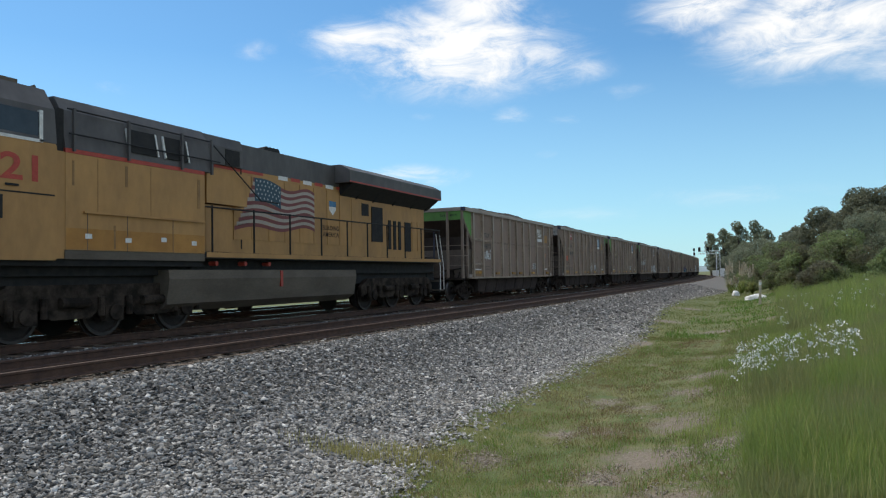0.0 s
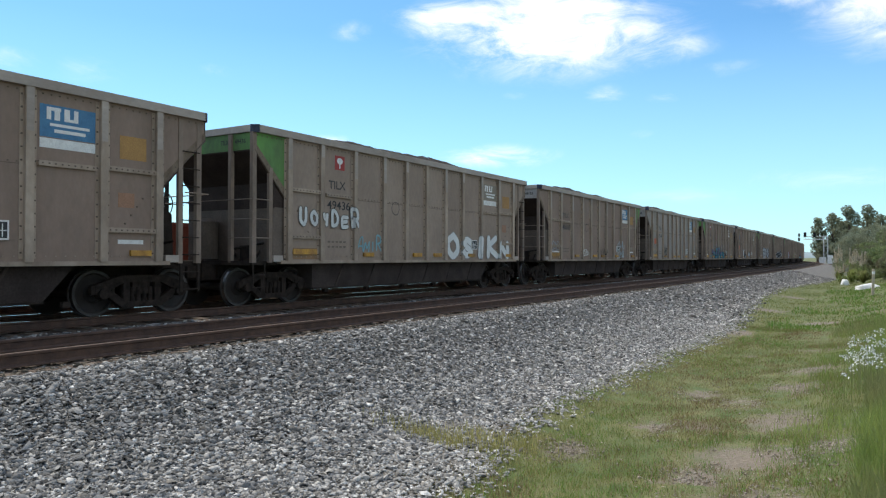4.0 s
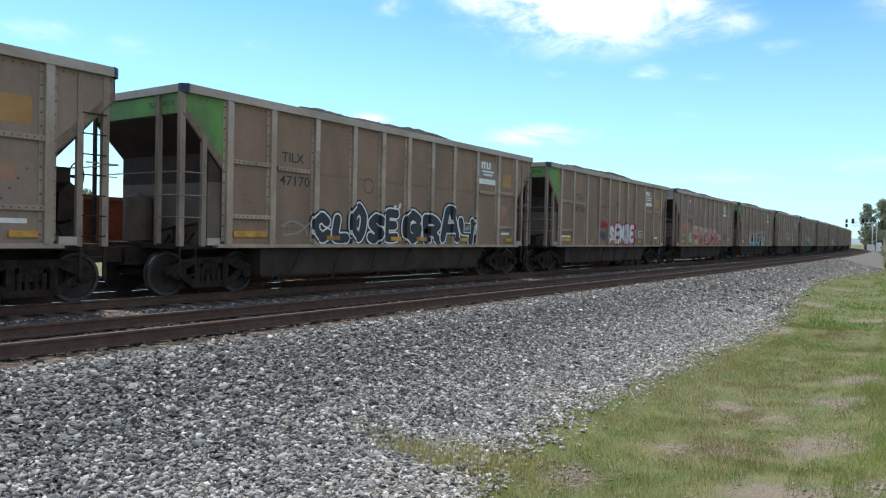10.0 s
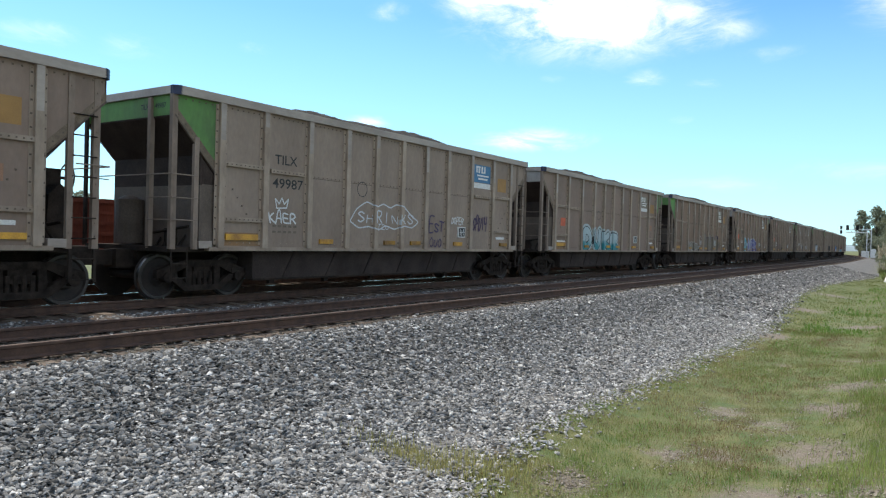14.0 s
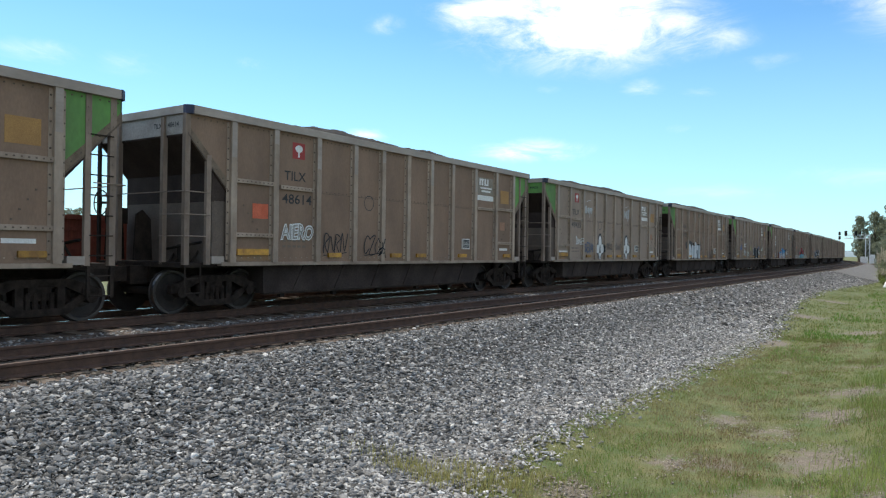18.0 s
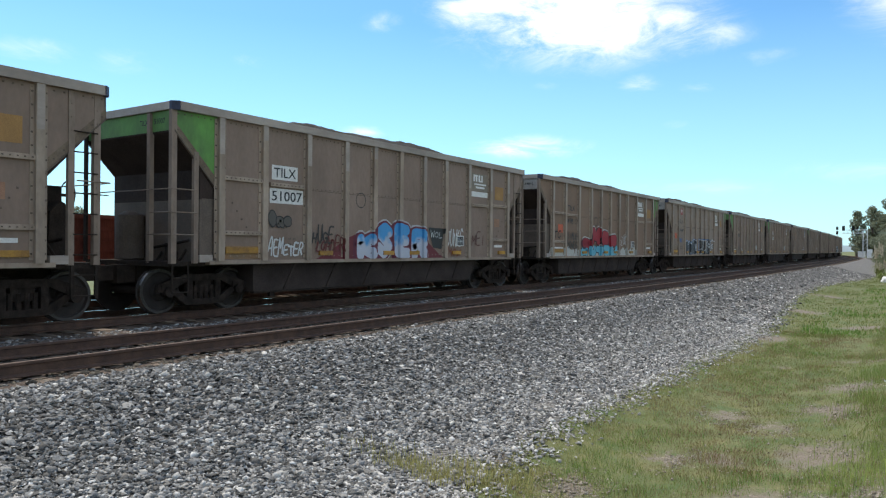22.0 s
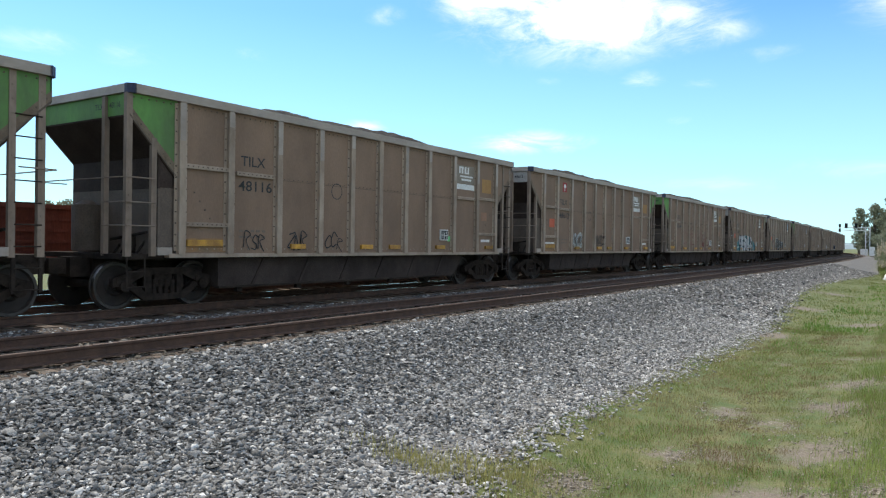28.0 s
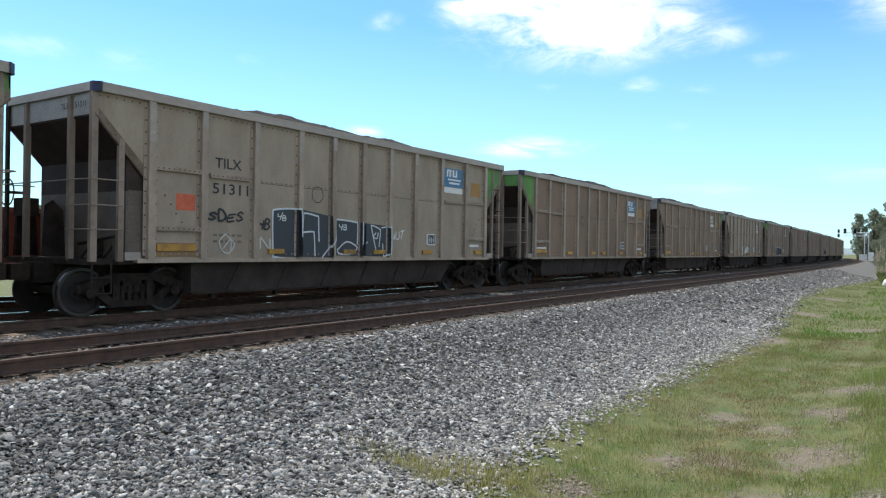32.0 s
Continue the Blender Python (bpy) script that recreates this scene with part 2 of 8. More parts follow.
M["tie"] = surface("weathered_tie_wood", ((0.07, 0.05, 0.036), (0.19, 0.14, 0.10)), 4, 0.9, 0, 0.4, 50, (0.2, 1, 1), 0.3, spread=0.25)
M["coal"] = surface("dark_aggregate_load", ((0.03, 0.026, 0.023), (0.07, 0.062, 0.056)), 9, 0.95, 0, 0.6, 40)
def stone_material(name, shades, warm):
    """Crushed stone: each loose piece takes its own shade between dark grey and nearly white."""
    m = surface(name, ((0.7, 0.7, 0.7), (1.0, 1.0, 1.0)), 9.0, 0.85, 0, 0.35, 70, fine=0.2)
    nt = m.node_tree
    N, L = nt.nodes.new, nt.links.new
    bsdf = nt.nodes["Principled BSDF"]
    old = bsdf.inputs["Base Color"].links[0].from_socket
    geo, ramp, mix = N("ShaderNodeNewGeometry"), N("ShaderNodeValToRGB"), N("ShaderNodeMix")
    els = ramp.color_ramp.elements
    while len(els) < len(shades):
        els.new(0.5)
    for e, (at, v, w) in zip(els, shades):
        e.position, e.color = at, (v * (1 + w) * 0.985, v, v * (1 - w * warm), 1)
    L(geo.outputs["Random Per Island"], ramp.inputs[0])
    mix.data_type, mix.blend_type = "RGBA", "MULTIPLY"
    mix.inputs["Factor"].default_value = 1.0
    L(old, mix.inputs["A"])
    L(ramp.outputs[0], mix.inputs["B"])
    L(mix.outputs["Result"], bsdf.inputs["Base Color"])
    return m


M["stone"] = stone_material("grey_ballast_stone", ((0.0, 0.065, 0.02), (0.3, 0.15, 0.06), (0.6, 0.225, -0.01), (0.85, 0.33, 0.05), (0.95, 0.48, 0.05), (1.0, 0.8, 0.04)), 1.3)
M["pale_stone"] = stone_material("dusty_pale_stone", ((0.0, 0.14, 0.05), (0.25, 0.27, 0.08), (0.55, 0.39, 0.04), (0.85, 0.53, 0.06), (1.0, 0.80, 0.04)), 1.3)
M["bed"] = surface("grey_ballast_bed", ((0.06, 0.055, 0.05), (0.17, 0.157, 0.143)), 18.0, 0.9, 0, 0.8, 70, fine=0.45)
M["foot"] = surface("dusty_gravel_at_the_foot", ((0.08, 0.072, 0.06), (0.30, 0.275, 0.24)), 22.0, 0.9, 0, 0.8, 70, fine=0.45)
M["track_bed"] = surface("dark_brown_track_ballast", ((0.065, 0.048, 0.038), (0.15, 0.116, 0.094)), 9.0, 0.9, 0, 0.8, 60, fine=0.45)
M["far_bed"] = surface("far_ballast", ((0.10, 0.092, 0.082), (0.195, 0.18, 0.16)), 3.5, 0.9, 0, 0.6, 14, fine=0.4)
M["track_stone"] = stone_material("stained_track_stone", ((0.0, 0.05, 0.1), (0.4, 0.10, 0.2), (0.75, 0.15, 0.15), (0.93, 0.25, 0.08), (1.0, 0.5, 0.05)), 1.3)
M["decal_white"] = surface("white_stencil_paint", ((0.62, 0.6, 0.57), (0.74, 0.73, 0.7)), 8, 0.6)
M["decal_black"] = surface("black_stencil_paint", ((0.015, 0.015, 0.016), (0.03, 0.03, 0.03)), 8, 0.6)
M["yellow"] = surface("yellow_reflector_strip", ((0.28, 0.13, 0.025), (0.56, 0.29, 0.03)), 3, 0.5, spread=0.3)
M["orange"] = surface("orange_paint_patch", ((0.30, 0.155, 0.045), (0.38, 0.205, 0.06)), 2, 0.65)
M["rust_bloom"] = surface("rust_bloom", ((0.20, 0.135, 0.082), (0.30, 0.165, 0.075)), 3, 0.8)
M["rust_edge"] = surface("rust_through_paint", ((0.125, 0.085, 0.055), (0.20, 0.15, 0.105)), 4, 0.8)
M["pale_end"] = surface("pale_grey_end_paint", ((0.30, 0.275, 0.25), (0.40, 0.37, 0.34)), 2, 0.75, 0, 0.1, 30)
M["red"] = surface("orange_red_patch", ((0.5, 0.09, 0.035), (0.58, 0.13, 0.06)), 5, 0.6)
M["faint_red"] = surface("faded_red_patch", ((0.27, 0.14, 0.08), (0.34, 0.18, 0.11)), 5, 0.7)
M["blue"] = surface("blue_sign_paint", ((0.04, 0.14, 0.27), (0.06, 0.19, 0.33)), 5, 0.55)
M["oxide"] = surface("oxide_red_gondola", ((0.13, 0.03, 0.02), (0.20, 0.055, 0.035)), 2.0, 0.8, 0, 0.2, 30, STREAK)
M["loco_yellow"] = surface("locomotive_yellow_paint", ((0.30, 0.155, 0.05), (0.48, 0.262, 0.088)), 0.9, 0.65, 0, 0.02, 6, (1, 1, 0.5), 0.1, low=0.2, high=0.75)
M["loco_grey"] = surface("locomotive_grey_paint", ((0.06, 0.055, 0.054), (0.115, 0.106, 0.103)), 1.1, 0.65, 0, 0.02, 8, (1, 1, 0.5), 0.1)
M["loco_red"] = surface("red_stripe_paint", ((0.35, 0.035, 0.02), (0.45, 0.06, 0.035)), 4, 0.55)
M["loco_dark"] = surface("dark_grille_metal", ((0.01, 0.01, 0.011), (0.026, 0.025, 0.024)), 5, 0.9)
M["grime"] = surface("streak_of_grime", ((0.215, 0.12, 0.05), (0.30, 0.17, 0.065)), 4, 0.8)
M["loco_faded"] = surface("orange_faded_paint", ((0.33, 0.15, 0.03), (0.45, 0.22, 0.05)), 1.5, 0.7)
M["glass"] = surface("dark_cab_glass", ((0.015, 0.018, 0.022), (0.03, 0.034, 0.04)), 3, 0.12, 0, 0.0, 10, fine=0.05)
M["loco_truck"] = surface("dusty_locomotive_truck", ((0.016, 0.0125, 0.01), (0.06, 0.046, 0.036)), 3.0, 0.85, 0, 0.3, 40, low=0.4, high=0.62)
M["tank"] = surface("dusty_fuel_tank", ((0.085, 0.068, 0.05), (0.14, 0.114, 0.086)), 1.5, 0.8, 0, 0.12, 30, (1, 0.4, 1), 0.15)
M["clod"] = surface("soil_clods", ((0.15, 0.12, 0.09), (0.40, 0.35, 0.28)), 14, 0.95, 0, 0.5, 60)
M["dry"] = surface("trodden_soil", ((0.24, 0.20, 0.15), (0.36, 0.31, 0.245)), 6, 0.95, 0, 0.6, 60)


for key in ("stone", "pale_stone", "hopper_side", "under", "truck", "loco_truck", "inside", "coal", "track_bed", "track_stone"):  # caked dust gives no gloss
    M[key].node_tree.nodes["Principled BSDF"].inputs["Specular IOR Level"].default_value = 0.12


# ---- small tools ----
def box(bm, x0, x1, y0, y1, z0, z1):
    v = [bm.verts.new((x, y, z)) for z in (z0, z1) for y in (y0, y1) for x in (x0, x1)]
    for f in ((0, 2, 3, 1), (4, 5, 7, 6), (0, 1, 5, 4), (2, 6, 7, 3), (0, 4, 6, 2), (1, 3, 7, 5)):
        bm.faces.new([v[k] for k in f])
    return v


def prism(bm, outline, a0, a1, axis):
    """A prism from a list of 2D points; axis 0: points are (y, z) swept in x; 1: (x, z) in y; 2: (x, y) in z."""
    def put(p, a):
        return (a, p[0], p[1]) if axis == 0 else ((p[0], a, p[1]) if axis == 1 else (p[0], p[1], a))
    lo, hi = [bm.verts.new(put(p, a0)) for p in outline], [bm.verts.new(put(p, a1)) for p in outline]
    n = len(outline)
    bm.faces.new(lo[::-1])
    bm.faces.new(hi)
    for k in range(n):
        bm.faces.new((lo[k], lo[(k + 1) % n], hi[(k + 1) % n], hi[k]))


def rod(bm, a, b, r, n=8, r2=None):
    a, b = Vector(a), Vector(b)
    turn = (b - a).to_track_quat("Z", "Y").to_matrix()
    rings = []
    for p, rad in ((a, r), (b, r if r2 is None else r2)):
        rings.append([bm.verts.new(p + turn @ Vector((rad * math.cos(2 * math.pi * k / n), rad * math.sin(2 * math.pi * k / n), 0))) for k in range(n)])
    bm.faces.new(rings[0][::-1])
    bm.faces.new(rings[1])
    for k in range(n):
        bm.faces.new((rings[0][k], rings[0][(k + 1) % n], rings[1][(k + 1) % n], rings[1][k]))


def finish(bm, name, material, smooth=False):
    bmesh.ops.recalc_face_normals(bm, faces=bm.faces)
    me = bpy.data.meshes.new(name)
    bm.to_mesh(me)
    bm.free()
    me.materials.append(material)
    if smooth:
        me.shade_smooth()
    return me


def part(name, bm, material, parent, label="", smooth=False):
    """Links a bmesh, or a mesh that is there already, as one mesh object under a thing or a part."""
    ob = new(name, finish(bm, name, material, smooth) if isinstance(bm, bmesh.types.BMesh) else bm)
    ob.parent = parent
    return tagged(ob, label) if label else ob


def made(fn, *args):
    bm = bmesh.new()
    fn(bm, *args)
    return bm


def thing(name, label, category, group="", kind=""):
    ob = new(name)
    return tagged(ob, label, category, group, kind)


# ---- the line of the tracks ----
NEAR_X, TRAIN_X, FAR_X = -9.70, -13.90, -18.20  # track centres abreast of the camera
BENDS = ((42.0, 3000.0), (165.0, 620.0))  # metres along, radius of the bend to the left from there on


def along(s):
    """Shift to the side, way ahead and heading (radians, to the left) of the line at s metres."""
    x, y, a = 0.0, min(s, BENDS[0][0]), 0.0
    for k, (s0, r) in enumerate(BENDS):
        s1 = BENDS[k + 1][0] if k + 1 < len(BENDS) else 1e9
        if s > s0:
            da = (min(s, s1) - s0) / r
            x -= r * (math.cos(a) - math.cos(a + da))
            y += r * (math.sin(a + da) - math.sin(a))
            a += da
    return x, y, a


def on_line(offset, s):
    x, y, a = along(s)
    return offset * math.cos(a) + x, offset * math.sin(a) + y, a


GAUGE, RAIL_H = 0.7525, 0.172
STATIONS = [-260.0, -60.0] + [k * 6.0 - 30 for k in range(0, 12)] + [42 + 7.0 * k for k in range(0, 45)] + [365 + 15.0 * k for k in range(0, 36)]
RAIL_SHAPE = [(-0.07, -0.172), (0.07, -0.172), (0.07, -0.158), (0.012, -0.135), (0.012, -0.045), (0.036, -0.033), (0.036, -0.006), (0.03, 0.0), (-0.03, 0.0), (-0.036, -0.006), (-0.036, -0.033), (-0.012, -0.045), (-0.012, -0.135), (-0.07, -0.158)]


def swept(bm, outline, centre, stations=STATIONS, closed=True):
    rings = []
    for s in stations:
        x, y, a = on_line(centre, s)
        rings.append([bm.verts.new((x + px * math.cos(a), y + px * math.sin(a), pz)) for px, pz in outline])
    n = len(outline)
    for r0, r1 in zip(rings, rings[1:]):
        for k in range(n if closed else n - 1):
            bm.faces.new((r0[k], r0[(k + 1) % n], r1[(k + 1) % n], r1[k]))


def rail(parent, centre, head):
    part("rail", made(swept, RAIL_SHAPE, centre), M["rust"], parent)
    part("rail_head", made(swept, [(-0.03, 0.0005), (-0.03, 0.002), (0.03, 0.002), (0.03, 0.0005)], centre), M[head], parent, "worn running surface")


def tie_mesh(half):
    bm = bmesh.new()
    box(bm, -half, half, -0.115, 0.115, -0.36, -0.185)
    for sx in (-1, 1):
        box(bm, sx * GAUGE - 0.18, sx * GAUGE + 0.18, -0.09, 0.09, -0.186, -0.172)
    bmesh.ops.bevel(bm, geom=[e for e in bm.edges if e.calc_length() > 0.3], offset=0.012, segments=1)
    return finish(bm, "tie", M["tie"])


def track(name, centre, label, first, last, half=1.3, sunk=0.0):
    t = thing(name, label, "railway track", kind="structure")
    for sx in (-1, 1):
        rail(t, centre + sx * GAUGE, "rust_head" if centre == NEAR_X else "railtop")
    me = tie_mesh(half)
    rng = random.Random(int(-centre * 10))
    s = first
    while s < last:
        ob = part("tie", me, None, t)
        x, y, a = on_line(centre + rng.uniform(-0.06, 0.06), s)
        ob.matrix_basis = pose(x, y, rng.uniform(-0.012, 0.004) - sunk, 0, 0, math.degrees(a) + rng.uniform(-1, 1))
        s += 0.53 + rng.uniform(-0.02, 0.02)
    bm = bmesh.new()
    while s < 330:
        x, y, a = on_line(centre, s)
        m = pose(x, y, 0, 0, 0, math.degrees(a))
        for v in box(bm, -1.3, 1.3, -0.115, 0.115, -0.3, -0.185):
            v.co = m @ v.co
        s += 0.55
    tagged(part("far_ties", bm, M["tie"], t), kind="stuff")
    return t


# ---- ground ----
PROFILE = [  # offset from the camera's line, height: across the line, from the far side to the bank behind the camera
    (-900, -1.2), (-120, -1.0), (-40, -0.75), (-24, -0.6), (-21.5, -0.55), (-20.6, -0.27), (-16.2, -0.26), (-15.9, -0.26), (-12.6, -0.20), (-12.2, -0.21), (-11.6, -0.21), (-11.1, -0.205), (-8.1, -0.215), (-7.7, -0.26), (-6.6, -0.56),
    (-5.6, -0.82), (-4.7, -0.98), (-3.8, -1.07), (-2.6, -1.1), (-1.2, -1.0), (0.0, -0.72), (1.2, -0.42), (2.6, -0.12), (5, 0.25), (9, 0.5), (20, 0.9), (60, 1.2), (200, 1.4), (900, 1.4),
]


def ground_z(x):
    for (x0, z0), (x1, z1) in zip(PROFILE, PROFILE[1:]):
        if x <= x1:
            return z0 + (z1 - z0) * max(0.0, (x - x0) / (x1 - x0))
    return PROFILE[-1][1]


TOE = ((-30, -3.2), (5.4, -3.3), (6.7, -3.85), (8, -3.95), (12, -4.0), (16.3, -3.95), (20, -3.85), (26, -4.1), (34, -4.85), (41, -5.35), (52, -5.5), (62, -4.9), (72, -4.2), (84, -3.4), (110, -3.2), (900, -3.2))


def toe(s):
    """Offset of the foot of the ballast, where the grass begins."""
    for (s0, a), (s1, b) in zip(TOE, TOE[1:]):
        if s <= s1:
            break
    a += (b - a) * max(0.0, min(1.0, (s - s0) / (s1 - s0)))
    return a + 0.14 * noise.noise((s * 0.55, 2.0, 0)) + 0.14 * noise.noise((s * 2.1, 5.0, 0))


def lumpy(x, y):
    return 0.05 * noise.noise((x * 0.7, y * 0.7, 3.1)) + 0.02 * noise.noise((x * 2.6, y * 2.6, 9.0))


def terrain(offset, s):
    z = ground_z(offset)
    bank = min(1.0, max(0.0, (offset + 7.5) / 3.5))
    return z + lumpy(offset, s) * (0.25 + bank)


# trodden spots of bare soil: across, along, radius
SOIL = ((-1.13, 7.2, 0.56), (-1.0, 9.3, 0.5), (-1.15, 12.1, 0.42), (-1.08, 14.3, 0.4), (-1.5, 6.3, 0.3), (-2.5, 11.4, 0.3), (-1.75, 10.8, 0.24), (-3.04, 6.9, 0.28), (-2.5, 8.6, 0.22), (-0.75, 5.4, 0.5), (-0.3, 7.6, 0.3), (-3.7, 22.0, 0.6), (-4.1, 32.0, 0.8), (-4.2, 43.0, 0.9), (-1.7, 26.5, 0.7))


def ground_material():
    m = surface("meadow_ground", ((0.085, 0.12, 0.03), (0.165, 0.155, 0.06)), 2.2, 0.95, 0, 0.6, 45, fine=0.5)
    nt = m.node_tree
    N, L = nt.nodes.new, nt.links.new
    bsdf = nt.nodes["Principled BSDF"]
    old = bsdf.inputs["Base Color"].links[0].from_socket
    coord, patch, mask, mix = N("ShaderNodeTexCoord"), N("ShaderNodeTexNoise"), N("ShaderNodeMapRange"), N("ShaderNodeMix")
    patch.inputs["Scale"].default_value, patch.inputs["Detail"].default_value = 0.75, 6.0
    L(coord.outputs["Object"], patch.inputs["Vector"])
    mask.inputs["From Min"].default_value, mask.inputs["From Max"].default_value = 0.63, 0.72
    L(patch.outputs["Fac"], mask.inputs["Value"])
    # bare soil: noise patches and the trodden spots
    warp, push = N("ShaderNodeTexNoise"), N("ShaderNodeVectorMath")
    warp.inputs["Scale"].default_value, warp.inputs["Detail"].default_value, warp.inputs["Roughness"].default_value = 3.2, 8.0, 0.75
    L(coord.outputs["Object"], warp.inputs["Vector"])
    push.operation = "MULTIPLY_ADD"
    push.inputs[1].default_value = (1.3, 2.6, 0.0)
    L(warp.outputs["Color"], push.inputs[0])
    L(coord.outputs["Object"], push.inputs[2])
    last = mask.outputs[0]
    for x, y, r in SOIL:
        dist, fall, top = N("ShaderNodeVectorMath"), N("ShaderNodeMapRange"), N("ShaderNodeMath")
        dist.operation = "DISTANCE"
        dist.inputs[1].default_value = (x + 0.65, y + 1.3, -1.0)
        L(push.outputs[0], dist.inputs[0])
        fall.inputs["From Min"].default_value, fall.inputs["From Max"].default_value = r * 1.35, r * 0.6
        L(dist.outputs["Value"], fall.inputs["Value"])
        top.operation = "MAXIMUM"
        L(last, top.inputs[0])
        L(fall.outputs[0], top.inputs[1])
        last = top.outputs[0]
    grit, shade = N("ShaderNodeTexNoise"), N("ShaderNodeMix")
    grit.inputs["Scale"].default_value, grit.inputs["Detail"].default_value = 28.0, 6.0
    L(coord.outputs["Object"], grit.inputs["Vector"])
    shade.data_type = "RGBA"
    shade.inputs["A"].default_value, shade.inputs["B"].default_value = (0.075, 0.056, 0.038, 1), (0.315, 0.26, 0.195, 1)
    L(grit.outputs["Fac"], shade.inputs["Factor"])
    mix.data_type = "RGBA"
    L(shade.outputs["Result"], mix.inputs["B"])
    L(last, mix.inputs["Factor"])
    L(old, mix.inputs["A"])
    L(mix.outputs["Result"], bsdf.inputs["Base Color"])
    return m


def build_ground():
    offs = [p[0] for p in PROFILE]
    fine = [o for o in offs if o < -4.7] + [-4.7 + 0.45 * k for k in range(0, 26)] + [o for o in offs if o > 7]
    rows = [-900, -300, -100, -40, -20] + [-10 + 0.6 * k for k in range(0, 75)] + [36 + 4.0 * k for k in range(0, 60)] + [290, 330, 400, 520, 700, 1000, 1600]
    verts, faces = [], []
    for s in rows:
        for o in fine:
            if o < -21 or o > 15 or s < -60 or s > 270:
                x, y = (o, s) if s < 165 else (o + along(min(s, 400))[0], s)
            else:
                x, y, _ = on_line(o, s)
            drop = 0.10 if -20.9 < o < toe(s) - 0.4 else 0.0
            verts.append((x, y, terrain(o, s) - drop))
    n = len(fine)
    for r in range(len(rows) - 1):
        for k in range(n - 1):
            a = r * n + k
            faces.append((a, a + 1, a + n + 1, a + n))
    me = bpy.data.meshes.new("ground")
    me.from_pydata(verts, [], faces)
    me.materials.append(ground_material())
    me.shade_smooth()
    tagged(new("ground", me), "uneven ground of short green grass, moss and bare soil", "ground", kind="structure")
    # ballast bed
    rng = random.Random(4)
    stations = [-260, -100, -40, -15] + [-6 + 0.5 * k for k in range(0, 70)] + [30 + 2.5 * k for k in range(0, 56)] + [175 + 7.0 * k for k in range(0, 60)]
    cross = [-21.6, -20.9, -20.3, -18.2, -16.4, -15.9, -15.3, -13.9, -12.4, -11.7, -11.0, -9.56, -8.1, -7.7, -7.15, -6.6, -6.1, -5.6, -5.15, -4.7, -4.3]
    verts, faces = [], []
    for s in stations:
        for o in cross:
            edge = o if o < -5.6 else -5.6 + (o + 5.6) / 1.3 * (toe(s) + 5.7)
            x, y, _ = on_line(edge, s)
            z = terrain(edge, s) + 0.004
            if o in (-4.3, -21.6):
                z -= 0.12
            verts.append((x, y, z))
    n = len(cross)
    for r in range(len(stations) - 1):
        for k in range(n - 1):
            a = r * n + k
            faces.append((a, a + 1, a + n + 1, a + n))
    me = bpy.data.meshes.new("ballast_bed")
    me.from_pydata(verts, [], faces)
    for m in ("track_bed", "bed", "foot", "far_bed"):
        me.materials.append(M[m])
    for k, f in enumerate(me.polygons):
        s, o = stations[k // (n - 1)], cross[k % (n - 1)]
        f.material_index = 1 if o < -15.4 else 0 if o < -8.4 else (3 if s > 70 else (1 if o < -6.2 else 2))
    me.shade_smooth()
    tagged(new("ballast_bed", me), "sloping bed of grey crushed stone under the tracks", "ballast", kind="structure")


def stones(name, label, count, place, material, sizes, seed, parent=None):
    """Many angular stones in one mesh: octahedra with cut and jittered corners."""
    rng = np.random.default_rng(seed)
    base = np.array([(1, 0, 0), (-1, 0, 0), (0, 1, 0), (0, -1, 0), (0, 0, 1), (0, 0, -1), (0.62, 0.62, 0.55), (-0.62, 0.6, 0.5), (0.6, -0.62, 0.5), (-0.6, -0.6, 0.55)])
    tri = np.array([(4, 6, 7), (4, 7, 9), (4, 9, 8), (4, 8, 6), (6, 0, 2), (6, 2, 7), (7, 2, 1), (7, 1, 9), (9, 1, 3), (9, 3, 8), (8, 3, 0), (8, 0, 6)])  # open below, where the stone lies on the bed
    xyz = place(rng, count)
    count = len(xyz)
    size = rng.uniform(*sizes, count) * (1 + 0.6 * (rng.random(count) > 0.93))
    shape = base[None] * rng.uniform(0.4, 1.35, (count, 10, 1)) * np.array([1.1, 1.1, 0.7]) * rng.uniform(0.5, 1.3, (count, 1, 3))
    ang = rng.uniform(0, 2 * np.pi, (count, 3))
    def turn(p, a, i, j):
        c, s = np.cos(a)[:, None], np.sin(a)[:, None]
        q = p.copy()
        q[..., i], q[..., j] = c * p[..., i] - s * p[..., j], s * p[..., i] + c * p[..., j]
        return q
    shape = turn(turn(turn(shape, ang[:, 0], 0, 1), ang[:, 1] * 0.22 - 0.7, 1, 2), ang[:, 2], 0, 1)
    co = shape * size[:, None, None] + xyz[:, None, :]
    me = bpy.data.meshes.new(name)
    me.vertices.add(count * 10)
    me.vertices.foreach_set("co", co.astype(np.float32).ravel())
    t = (tri[None] + (np.arange(count) * 10)[:, None, None]).reshape(-1, 3)
    me.loops.add(t.size)
    me.loops.foreach_set("vertex_index", t.astype(np.int32).ravel())
    me.polygons.add(len(t))
    me.polygons.foreach_set("loop_start", (np.arange(len(t)) * 3).astype(np.int32))
    me.update(calc_edges=True)
    me.materials.append(material)
    ob = new(name, me)
    return tagged(ob, label, "stones", kind="stuff")


